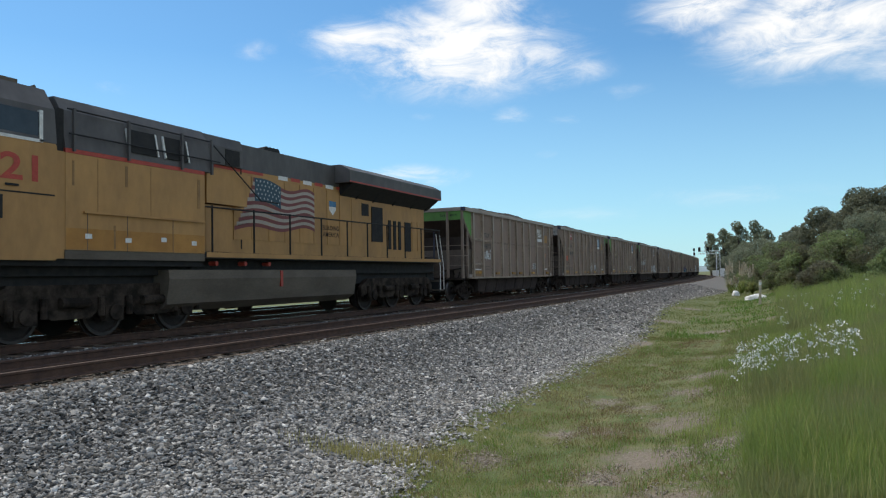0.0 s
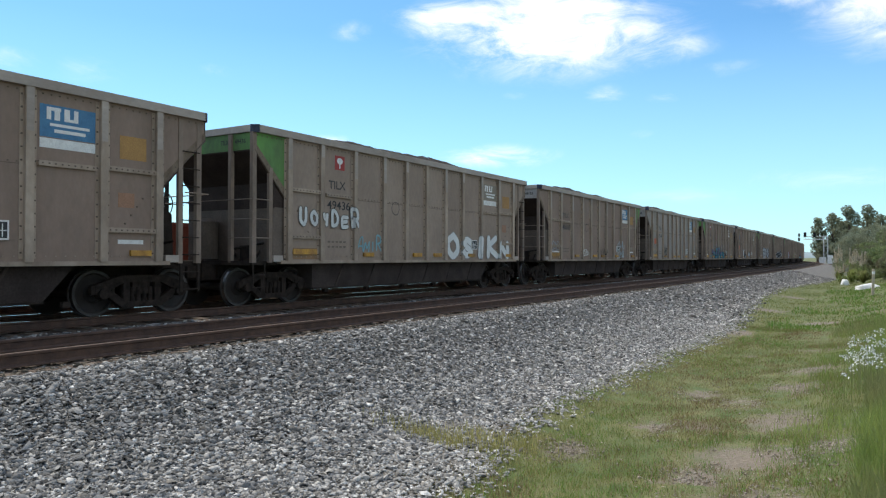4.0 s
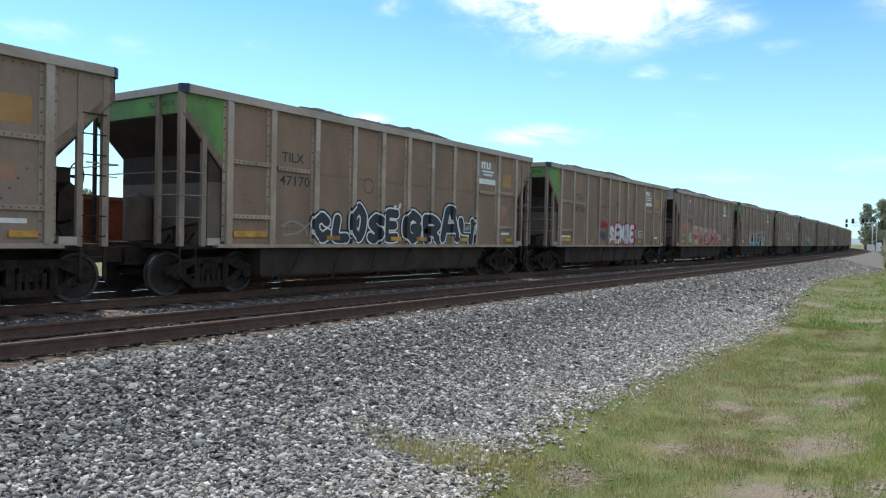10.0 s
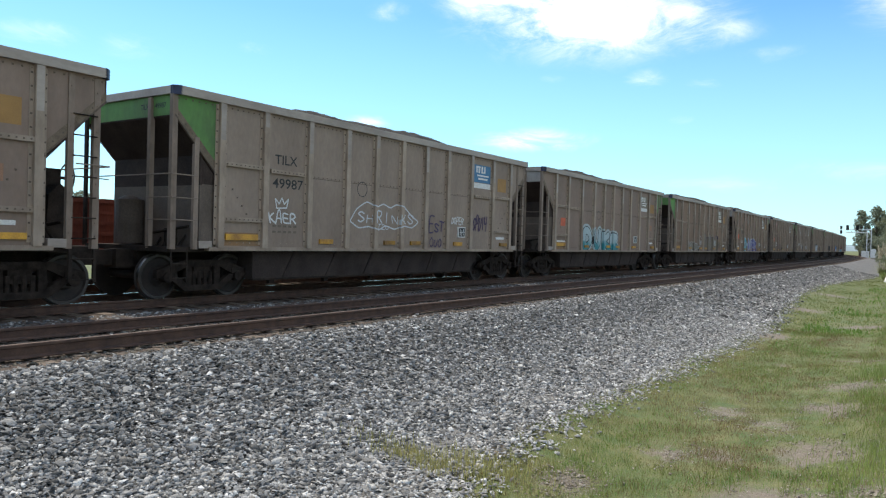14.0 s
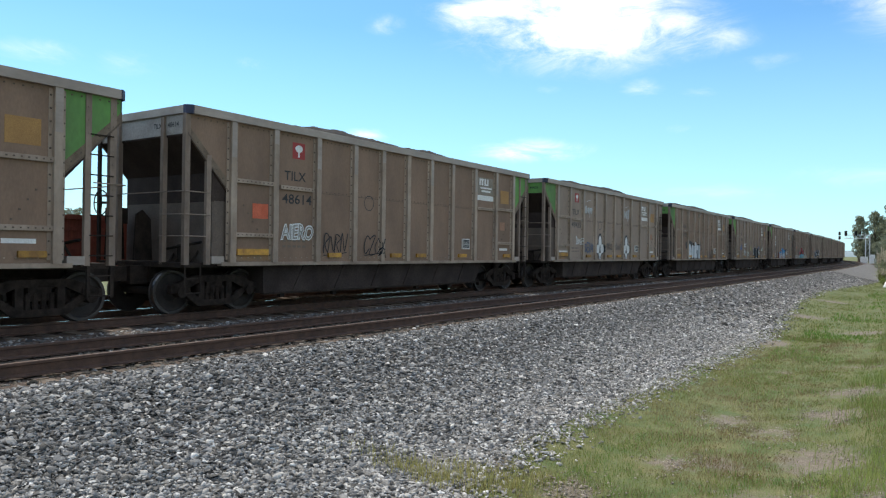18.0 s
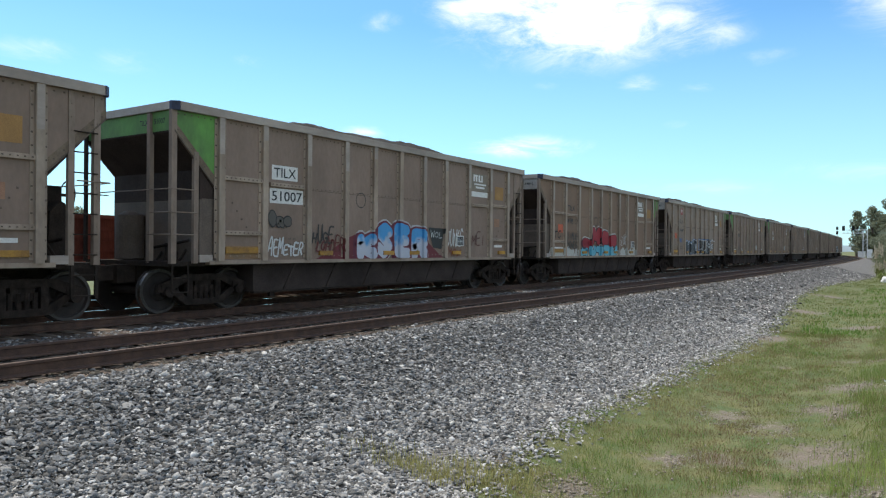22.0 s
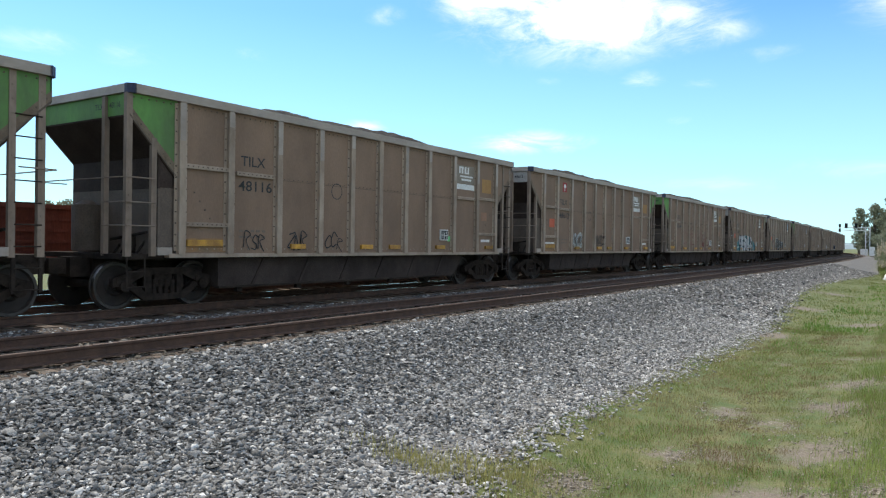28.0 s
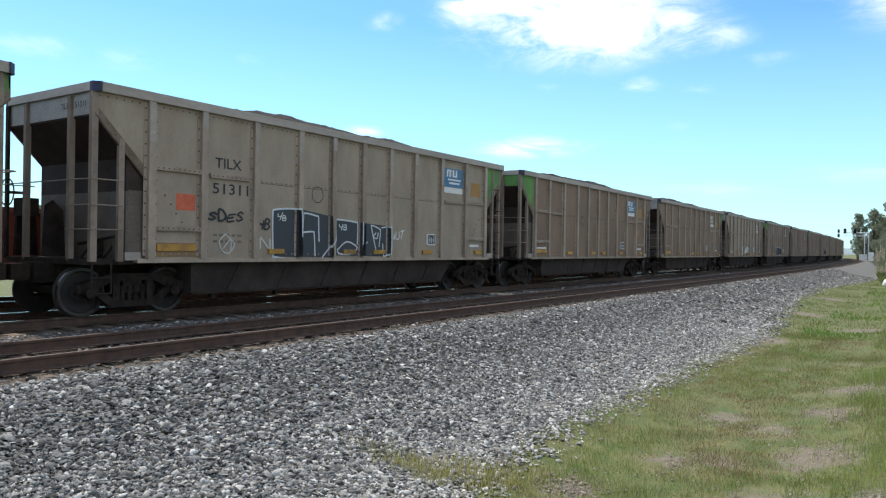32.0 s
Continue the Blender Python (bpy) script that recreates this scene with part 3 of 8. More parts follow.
def bed_place(x0, x1, y0, y1, power=1.6, lift=0.02, foot=False):
    def place(rng, count):
        o = rng.uniform(x0, x1, count)
        s = y0 + (y1 - y0) * rng.random(count) ** power
        out = []
        for a, b in zip(o, s):
            if a > toe(b) + rng.normal(0, 0.2) or (foot and rng.random() > (a - x0) / 1.6):
                continue
            x, y, _ = on_line(a, b)
            out.append((x, y, terrain(a, b) + lift))
        return np.array(out)
    return place


def soil_place(rng, count):
    out = []
    for _ in range(count):
        x, y, r = SOIL[int(rng.integers(0, 11))]
        a, b = x + rng.normal(0, r * 0.8), y + rng.normal(0, r * 1.3)
        out.append((a, b, terrain(a, b) + 0.003))
    return np.array(out)


def build_stones():
    stones("ballast_stones", "loose angular grey and pale ballast stones", 74000, bed_place(-8.45, -4.4, 1.0, 25.0, 1.6, 0.012), M["stone"], (0.016, 0.039), 11)
    stones("ballast_stones", "finer dusty pale stones at the foot of the ballast", 82000, bed_place(-6.9, -2.9, 0.8, 27.0, 1.6, 0.014, True), M["pale_stone"], (0.013, 0.034), 15)
    stones("ballast_stones", "ballast stones farther along the slope", 17000, bed_place(-8.4, -3.2, 24.0, 85.0, 1.5, 0.012), M["stone"], (0.03, 0.06), 14)
    stones("ballast_stones", "dusty pale stones farther along the foot of the ballast", 9000, bed_place(-6.6, -2.9, 22.0, 75.0, 1.4, 0.014, True), M["pale_stone"], (0.022, 0.05), 16)
    stones("soil_pebbles", "pebbles and clods on the bare soil", 7000, soil_place, M["clod"], (0.006, 0.018), 17)
    stones("ballast_stones", "ballast stones lying between the tracks", 15000, bed_place(-12.55, -11.0, -2.0, 60.0, 1.5, -0.005), M["stone"], (0.022, 0.045), 12)
    stones("ballast_stones", "ballast stones between the ties of the empty track", 11000, bed_place(-11.1, -8.5, -2.0, 40.0, 1.5, 0.0), M["track_stone"], (0.022, 0.045), 13)


build_ground()
track("near_track", NEAR_X, "empty railway track with rusty rails on wooden ties", -4.0, 70.0, 1.2, 0.022)
track("train_track", TRAIN_X, "railway track with worn rails that carries the train", -4.0, 50.0)
track("siding_track", FAR_X, "siding track with bright rail heads behind the train", 0.0, 40.0)
build_stones()

# ---- hopper cars ----
CAR, HALF = 16.18, 7.395  # coupled length; half of the body
LONGER = {-1: 0.0, 1: 0.08}  # the trailing end stands out farther past its last post
SIDE, TOP, SILL = 1.55, 4.25, 1.04
POSTS = (1.17, 2.37, 3.75, 5.10, 6.25, 7.395, 8.54, 9.69, 11.04, 12.42, 13.62)
POST_W, POST_D = 0.15, 0.085


def spot(u):
    return u - HALF


def side_post(bm, bare=0.3):
    box(bm, 0, POST_D, -POST_W / 2, POST_W / 2, SILL + 0.04, TOP - 0.17)
    box(bm, 0.0, 0.012, -POST_W / 2 - 0.07, POST_W / 2 + 0.07, SILL + 0.1, TOP - 0.2)
    for k in range(13):
        z = SILL + 0.2 + k * 0.225
        for s in (-1, 1):
            y = s * (POST_W / 2 + 0.04)
            box(bm, 0.012, 0.026, y - 0.015, y + 0.015, z - 0.015, z + 0.015)
    if bare:  # worn top, the paint rubbed off
        box(bm, POST_D - 0.01, POST_D + 0.002, -POST_W / 2 + 0.012, POST_W / 2 - 0.012, TOP - 0.18 - bare, TOP - 0.18)


def side_rail(bm, width, bolts=9):
    box(bm, 0, 0.07, -width / 2, width / 2, -0.045, 0.045)
    for k in range(bolts):
        y = (k + 0.5) / bolts * width - width / 2
        box(bm, 0.07, 0.082, y - 0.012, y + 0.012, -0.012, 0.012)


def wheelset_bm():
    bm = bmesh.new()
    rod(bm, (-1.0, 0, 0), (1.0, 0, 0), 0.085, 12)
    for s in (-1, 1):
        x0 = s * 0.70
        prev = None
        for x, r in ((0.0, 0.19), (0.0, 0.40), (-0.0, 0.455), (0.0, 0.485), (0.028, 0.485), (0.04, 0.46), (0.125, 0.455), (0.125, 0.40), (0.085, 0.37), (0.075, 0.2), (0.12, 0.16), (0.12, 0.09)):
            ring = [bm.verts.new((x0 + s * x, r * math.cos(2 * math.pi * k / 28), r * math.sin(2 * math.pi * k / 28))) for k in range(28)]
            if prev:
                for k in range(28):
                    bm.faces.new((prev[k], prev[(k + 1) % 28], ring[(k + 1) % 28], ring[k]))
            prev = ring
    return bm


def wheelset(parent, y, name="wheelset"):
    me = WHEEL_MESH
    if not me.polygons or len(me.materials) < 2:
        me.materials.append(M["rim"])
        me.materials.append(M["rim_face"])
        for p in me.polygons:
            c = p.center
            r = math.hypot(c.y, c.z)
            if 0.448 < r < 0.463 and abs(c.x) > 0.745:
                p.material_index = 1
            elif 0.40 < r < 0.45 and abs(c.x) > 0.8:
                p.material_index = 2
    ob = part(name, me, None, parent)
    ob.location = (0, y, 0.455)
    return ob


M["wheel"] = surface("grimy_wheel_steel", ((0.016, 0.012, 0.0105), (0.036, 0.027, 0.023)), 5, 0.8, 0, 0.2, 50)
WHEEL_MESH = finish(wheelset_bm(), "wheelset", M["wheel"])


def side_frame(bm, s):
    """A cast truck side frame with its two windows, in the plane of the wheels' outer faces."""
    x0, x1 = (0.98, 1.1) if s > 0 else (-1.1, -0.98)
    outer = [(-1.12, 0.36), (-1.12, 0.58), (-0.8, 0.64), (-0.45, 0.80), (0.45, 0.80), (0.8, 0.64), (1.12, 0.58), (1.12, 0.36), (0.82, 0.38), (0.42, 0.16), (-0.42, 0.16), (-0.82, 0.38)]
    top = outer[0:8]
    # top bar, bottom bar and struts as solid bars round the openings
    prism(bm, [(-1.12, 0.44), (-1.12, 0.60), (-0.5, 0.80), (0.5, 0.80), (1.12, 0.60), (1.12, 0.44), (0.86, 0.46), (0.42, 0.66), (-0.42, 0.66), (-0.86, 0.46)], x0, x1, 0)
    prism(bm, [(-0.86, 0.46), (-0.70, 0.50), (-0.36, 0.28), (0.36, 0.28), (0.70, 0.50), (0.86, 0.46), (0.46, 0.16), (-0.46, 0.16)], x0, x1, 0)
    for y in (-0.36, 0.36):
        prism(bm, [(y - 0.07, 0.26), (y + 0.07, 0.26), (y + 0.07, 0.68), (y - 0.07, 0.68)], x0 + 0.01, x1 - 0.01, 0)
    for k in range(4):
        y = -0.21 + 0.14 * k
        rod(bm, (x0 + 0.06, y, 0.28), (x0 + 0.06, y, 0.56), 0.05, 8)
    for y in (-0.89, 0.89):
        rod(bm, (x0 - 0.01 * s, y, 0.455), (x1 + 0.07 * s, y, 0.455), 0.11, 12)
        box(bm, min(x0, x1), max(x0, x1) + 0.02, y - 0.16, y + 0.16, 0.5, 0.62)


def truck(parent, y):
    t = part("truck", made(lambda bm: (box(bm, -1.05, 1.05, -0.2, 0.2, 0.42, 0.66), box(bm, -0.3, 0.3, -0.3, 0.3, 0.6, 0.8), [box(bm, -0.95, 0.95, q - 0.05, q + 0.05, 0.3, 0.42) for q in (-0.5, 0.5)])), M["truck"], parent, "two-axle cast steel truck")
    t.location = (0, y, 0)
    for s in (-1, 1):
        part("side_frame", made(side_frame, s), M["truck"], t)
    for q in (-0.89, 0.89):
        wheelset(t, q)
    return t


def coupler(bm, d):
    """d: +1 for the end towards +y."""
    def b(y0, y1, *r):
        box(bm, r[0], r[1], min(d * y0, d * y1), max(d * y0, d * y1), r[2], r[3])
    b(7.0, 7.75, -0.09, 0.09, 0.74, 0.92)
    b(7.72, 8.05, -0.17, 0.13, 0.68, 0.98)
    b(7.95, 8.1, -0.2, -0.05, 0.7, 0.96)
    b(7.1, 7.3, -0.32, 0.32, 0.66, 1.02)


def hopper_car(seed, brake):
    """One car, its length along y; the end at -y leads. brake: +1 or -1, the end with the hand brake."""
    c = thing("hopper_car", "dusty tan open-top rapid-discharge hopper car heaped with dark stone", "hopper car", "hopper cars of the train")
    rng = random.Random(seed)
    # body shell
    for s in (1, -1):
        x0, x1 = (SIDE - 0.02, SIDE) if s > 0 else (-SIDE, -SIDE + 0.02)
        bm = bmesh.new()
        prism(bm, [(spot(1.17), SILL), (spot(13.62), SILL), (spot(13.62), TOP - 0.12), (spot(1.17), TOP - 0.12)], x0, x1, 0)
        part("side_wall", bm, M["tan"], c)
        bm = bmesh.new()  # riveted seam along the middle bays, and bolts under the chord
        x2, x3 = sorted((s * (SIDE - 0.005), s * (SIDE + 0.003)))
        box(bm, x2, x3, spot(3.83), spot(10.96), 2.745, 2.757)
        x2, x3 = sorted((s * (SIDE - 0.005), s * (SIDE + 0.012)))
        for k in range(84):
            y = spot(1.3) + 0.147 * k
            box(bm, x2, x3, y - 0.013, y + 0.013, TOP - 0.25, TOP - 0.225)
            if 3.8 < y + HALF < 11:
                box(bm, x2, x3, y - 0.011, y + 0.011, 2.775, 2.797)
        tagged(part("riveting", bm, M["bolt"], c), "rusty riveting", kind="stuff")
        for d in (-1, 1):
            a, b2 = d * (-spot(0.06) + LONGER[d]), d * -spot(1.17)
            bm = bmesh.new()
            prism(bm, [(a, TOP - 0.12), (b2, TOP - 0.12), (b2, 2.52), (a, 3.70)], x0, x1, 0)
            part("end_gusset", bm, M["green"], c)["lead"] = -d
            bm = bmesh.new()  # flange along the sloping edge
            prism(bm, [(a, 3.70), (b2, 2.52), (b2, 2.48), (a, 3.655)], x0 - 0.02, x1 + 0.012, 0)
            part("slope_flange", bm, M["bolt"], c)
            if s > 0:
                bm = bmesh.new()
                prism(bm, [(a, 3.86), (a, 3.70), (b2, 2.52), (b2, 2.72)], SIDE - 0.01, SIDE + 0.004, 0)
                part("rust_edge", bm, M["rust_edge"], c, "rusty lower edge of the gusset")
            bm = bmesh.new()
            for k in range(7):
                y, z = a + (b2 - a) * (k + 0.5) / 7, 3.78 - 1.18 * (k + 0.5) / 7
                box(bm, min(s * SIDE, s * (SIDE + 0.012)), max(s * SIDE, s * (SIDE + 0.012)), y - 0.013, y + 0.013, z - 0.013, z + 0.013)
                box(bm, min(s * SIDE, s * (SIDE + 0.012)), max(s * SIDE, s * (SIDE + 0.012)), y - 0.013, y + 0.013, TOP - 0.25, TOP - 0.225)
            tagged(part("riveting", bm, M["bolt"], c), "rusty riveting", kind="stuff")
            y0, y1 = sorted((d * (HALF - 0.66), d * (HALF - 0.98)))
            if s > 0:
                part("jacking_pad", made(box, min(s * (SIDE - 0.1), s * (SIDE + 0.03)), max(s * (SIDE - 0.1), s * (SIDE + 0.03)), y0, y1, SILL + 0.02, SILL + 0.17), M["chord"], c, "pale worn jacking pad")
    chord = lambda bm, s: (box(bm, min(s * (SIDE - 0.03), s * (SIDE + 0.1)), max(s * (SIDE - 0.03), s * (SIDE + 0.1)), spot(0.12), spot(14.75), TOP - 0.17, TOP), box(bm, min(s * (SIDE - 0.1), s * SIDE), max(s * (SIDE - 0.1), s * SIDE), spot(0.12), spot(14.75), TOP - 0.03, TOP + 0.005))
    for s in (-1, 1):
        part("top_chord", made(chord, s), M["chord"], c)
    for d in (-1, 1):
        H = HALF + LONGER[d]
        y0, y1 = sorted((d * H, d * (H - 0.13)))
        part("end_chord", made(box, -SIDE + 0.08, SIDE - 0.08, y0, y1, TOP - 0.16, TOP - 0.002), M["chord"], c)
        for s in (-1, 1):
            bm = bmesh.new()
            prism(bm, [(s * (SIDE - 0.08), d * H), (s * SIDE, d * H), (s * (SIDE + 0.1), d * (H - 0.1)), (s * (SIDE + 0.1), d * (H - 0.14)), (s * (SIDE - 0.08), d * (H - 0.14))], TOP - 0.175, TOP + 0.004, 2)
            part("corner_cap", bm, M["blue_cap"], c, "dark corner cap")
        # end plate under the chord, sloping floor, bulkhead
        y0, y1 = sorted((d * (H - 0.09), d * (H - 0.06)))
        part("end_sheet", made(box, -SIDE, SIDE, y0, y1, 3.69, TOP - 0.16), M["green"], c)["lead"] = -d
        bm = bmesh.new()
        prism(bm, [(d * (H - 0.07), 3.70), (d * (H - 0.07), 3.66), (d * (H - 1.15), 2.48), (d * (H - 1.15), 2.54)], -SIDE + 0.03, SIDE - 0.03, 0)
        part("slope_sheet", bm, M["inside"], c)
        back = 1.25 if d > 0 else 0.70
        y0, y1 = sorted((d * (H - back), d * (H - back - 0.05)))
        if d < 0:
            for s in (-1, 1):
                xa, xb = sorted((s * (SIDE - 0.04), s * (SIDE - 0.06)))
                bm = bmesh.new()
                prism(bm, [(-HALF + 0.75, 1.08), (-HALF + 1.15, 1.08), (-HALF + 1.15, 2.37), (-HALF + 0.75, 2.37)], xa, xb, 0)
                part("bulkhead_return", bm, M["bulk"], c)
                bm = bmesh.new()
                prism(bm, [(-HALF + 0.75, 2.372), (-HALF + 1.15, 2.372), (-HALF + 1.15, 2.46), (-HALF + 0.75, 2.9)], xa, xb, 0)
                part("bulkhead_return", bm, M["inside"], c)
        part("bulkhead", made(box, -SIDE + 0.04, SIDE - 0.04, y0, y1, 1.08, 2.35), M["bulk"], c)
        # same wall, coloured darker up here for the shade below the slope sheet
        part("upper_bulkhead", made(box, -SIDE + 0.04, SIDE - 0.04, y0, y1, 2.35, 3.70 - 1.087 * (back - 0.07) - 0.06), M["inside"], c, "upper bulkhead coloured dark for the shade under the slope sheet")
        # posts of the open end
        for s in (-1, 1):
            xa, xb = sorted((s * (SIDE + 0.008), s * (SIDE - 0.09)))
            inset, wide = 0.16 if d > 0 else 0.0, 0.12 if s > 0 else 0.05
            y0, y1 = sorted((d * (H - inset), d * (H - inset - wide)))
            bm = bmesh.new()
            box(bm, xa, xb, y0, y1, SILL - 0.0, TOP - 0.16)
            for k in range(12):
                z = 1.25 + 0.23 * k
                xo = s * (SIDE + 0.008)
                box(bm, min(xo, xo + s * 0.014), max(xo, xo + s * 0.014), (y0 + y1) / 2 - 0.015, (y0 + y1) / 2 + 0.015, z, z + 0.03)
            part("corner_post", bm, M["end_post"] if s > 0 else M["under"], c)
            y0, y1 = sorted((d * (H - (0.52 if d < 0 else 0.64)), d * (H - (0.63 if d < 0 else 0.75))))
            xa, xb = sorted((s * (SIDE + 0.02), s * (SIDE - 0.06)))
            if s > 0:
                bm = made(box, xa, xb, y0, y1, SILL, 3.3 if d < 0 else TOP - 0.175)
                for k in range(9 if d < 0 else 12):
                    box(bm, xb, xb + 0.012, (y0 + y1) / 2 - 0.014, (y0 + y1) / 2 + 0.014, 1.3 + 0.23 * k, 1.328 + 0.23 * k)
                part("stub_post", bm, M["end_post"], c)
        for x in (() if d > 0 else (0.79,) if brake > 0 else (0.79, -0.79)):
            y0, y1 = sorted((d * H, d * (H - 0.1)))
            part("end_post", made(box, x - 0.05, x + 0.05, y0, y1, SILL, TOP - 0.18), M["end_post"], c)
        y0, y1 = sorted((d * (H - 0.02), d * (H - 0.05)))
        bm = bmesh.new()
        for z in (2.52,):
            rod(bm, (-SIDE, d * (H + 0.03), z), (SIDE, d * (H + 0.03), z), 0.013, 6)
            for low in (1.62, 2.06) if d < 0 else ():
                rod(bm, (0.79, d * (H + 0.03), low), (SIDE, d * (H + 0.03), low), 0.013, 6)
                rod(bm, (SIDE + 0.03, d * H, low), (SIDE + 0.03, d * (H - 0.6), low), 0.013, 6)
            for s in (-1, 1):
                rod(bm, (s * (SIDE + 0.03), d * H, z), (s * (SIDE + 0.03), d * (H - 0.6), z), 0.013, 6)
        part("grab_rail", bm, M["end_post"], c)
        # deck, pipes, reservoir and gear on the end platform
        y0, y1 = sorted((d * (HALF - 0.0), d * (HALF - 2.2)))
        part("platform", made(box, -1.45, 1.45, y0, y1, 0.98, 1.08), M["under"], c)
        bm = bmesh.new()
        rod(bm, (-0.55, d * (HALF - 0.47), 1.12), (-0.55, d * (HALF - 0.47), 2.05), 0.29, 18)
        rod(bm, (-0.55, d * (HALF - 0.47), 2.05), (-0.55, d * (HALF - 0.47), 2.14), 0.25, 18, 0.1)
        if d != brake:
            part("air_reservoir", bm, M["bulk"], c, "dusty upright air reservoir")
        bm = bmesh.new()
        for k in range(4):
            rod(bm, (0.3 + 0.25 * k, d * (HALF - 0.55), 1.08), (0.2 + 0.3 * k, d * (HALF - 0.85), 1.4 + 0.12 * (k % 2)), 0.025, 6)
        rod(bm, (0.1, d * (HALF - 0.6), 1.35), (1.3, d * (HALF - 0.6), 1.5), 0.03, 6)
        box(bm, 0.5, 0.8, min(d * (HALF - 0.9), d * (HALF - 0.6)), max(d * (HALF - 0.9), d * (HALF - 0.6)), 1.08, 1.45)
        part("brake_gear", bm, M["under"], c)
        part("coupler", made(coupler, d), M["under"], c)
        truck(c, d * (HALF - 1.16))
    # ladder at the trailing corner, hand brake
    ya, yb = HALF - 0.58, HALF - 0.14
    for y in (ya, yb):
        part("ladder_stile", made(box, SIDE - 0.03, SIDE + 0.02, y - 0.03, y + 0.03, 0.45, SILL), M["under"], c)
    for k in range(9):
        z = 0.5 + 0.36 * k
        part("ladder_rung", made(rod, (SIDE + 0.02, ya, z), (SIDE + 0.02, yb, z), 0.013, 6), M["under"], c)
    E, gx = brake * HALF, 0.1 if brake > 0 else -1.2
    bm = bmesh.new()
    ring = [(gx + 0.27 * math.cos(2 * math.pi * k / 20), E + brake * 0.12, 2.35 + 0.27 * math.sin(2 * math.pi * k / 20)) for k in range(20)]
    for k in range(20):
        rod(bm, ring[k], ring[(k + 1) % 20], 0.014, 5)
    for k in range(0, 20, 5):
        rod(bm, (gx, E + brake * 0.1, 2.35), ring[k], 0.012, 5)
    rod(bm, (gx, E - brake * 0.2, 2.35), (gx, E + brake * 0.12, 2.35), 0.03, 8)
    part("brake_wheel", bm, M["under"], c)
    bm = bmesh.new()
    y0, y1 = sorted((E - brake * 0.4, E - brake * 0.1))
    box(bm, gx - 0.2, gx + 0.2, y0, y1, 1.9, 2.5 if brake > 0 else 2.25)
    part("hand_brake", bm, M["under"], c, "black hand brake housing")
    for x0, x1, h in ((-0.85, -0.4, 2.3), (0.25, 0.65, 2.2)):
        x0, x1 = x0 + gx * (1.0 if brake > 0 else 0.55), x1 + gx * (1.0 if brake > 0 else 0.85)
        bm = bmesh.new()
        prism(bm, [(E - brake * 0.6, 1.1), (E - brake * 0.15, 1.1), (E - brake * 0.2, h - 0.1), (E - brake * 0.35, h), (E - brake * 0.55, h - 0.2)], x0, x1, 0)
        part("brake_bracket", bm, M["under"], c)
    # posts and stiffeners on both sides
    for s in (1, -1):
        for u in POSTS:
            ob = part("side_post", POST_MESH[int(u * 7) % 3], None, c)
            ob.matrix_basis = Matrix.Translation((s * SIDE, spot(u), 0)) @ (Matrix.Identity(4) if s > 0 else Matrix.Rotation(math.pi, 4, "Z"))
        for u, z in ((1.77, 2.84), (3.06, 2.80), (11.73, 2.80), (13.02, 2.84), (1.77, 1.68), (13.02, 1.68)):
            if s > 0:
                part("side_rail", RAIL_MESH, None, c).matrix_basis = Matrix.Translation((SIDE, spot(u), z))
        xa, xb = sorted((s * (SIDE - 0.1), s * (SIDE + 0.05)))
        bm = made(box, xa, xb, spot(0.9), spot(13.9), SILL - 0.03, SILL + 0.05)
        for k in range(70):
            y = spot(1.1) + k * 0.18
            xo = s * SIDE
            box(bm, min(xo, xo + s * 0.012), max(xo, xo + s * 0.012), y - 0.012, y + 0.012, SILL + 0.13, SILL + 0.155)
        part("side_sill", bm, M["post"], c)
        bm = bmesh.new()  # slanting row of bolts in the end bays
        for u0, du in ((1.5, 0.13), (13.29, -0.13)):
            for k in range(5):
                y, z = spot(u0 + du * k), 2.32 - 0.17 * k
                xo = s * SIDE
                box(bm, min(xo, xo + s * 0.012), max(xo, xo + s * 0.012), y - 0.016, y + 0.016, z - 0.016, z + 0.016)
        tagged(part("riveting", bm, M["bolt"], c), "slanting rusty riveting", kind="stuff")
    # hopper bottoms and centre sill
    bm = bmesh.new()
    prism(bm, [(spot(2.3), 1.02), (spot(2.3), 0.37), (spot(11.45), 0.37), (spot(12.05), 1.02)], -1.32, 1.32, 0)
    part("hopper_bottom", bm, M["hopper_side"], c)
    for k in range(6):  # slanting stiffeners on the dusty side of the hoppers
        u = 3.2 + 1.45 * k
        bm = bmesh.new()
        prism(bm, [(spot(u), 0.40), (spot(u + 0.07), 0.40), (spot(u + 0.42), 1.0), (spot(u + 0.35), 1.0)], 1.318, 1.345, 0)
        part("hopper_stiffener", bm, M["hopper_side"], c)
    part("hopper_lip", made(box, 1.22, 1.36, spot(2.3), spot(11.45), 0.34, 0.385), M["under"], c)
    part("centre_sill", made(box, -0.22, 0.22, spot(-0.3), spot(15.09), 0.62, 1.0), M["under"], c)
    for u in (2.9, 4.7, 6.5, 8.3, 10.1, 11.9):
        part("door_latch", made(box, 1.2, 1.3, spot(u) - 0.07, spot(u) + 0.07, 0.25, 0.35), M["under"], c)
    bm = bmesh.new()  # step under the sill by the leading corner
    for x in (SIDE - 0.02,):
        for y in (spot(0.05), spot(0.42)):
            rod(bm, (x, y, 0.45), (x, y, SILL), 0.016, 6)
        for z in (0.46, 0.75):
            rod(bm, (x, spot(0.05), z), (x, spot(0.42), z), 0.016, 6)
    part("sill_step", bm, M["under"], c)
    # the load
    n_y, n_x = 110, 13
    verts, faces = [], []
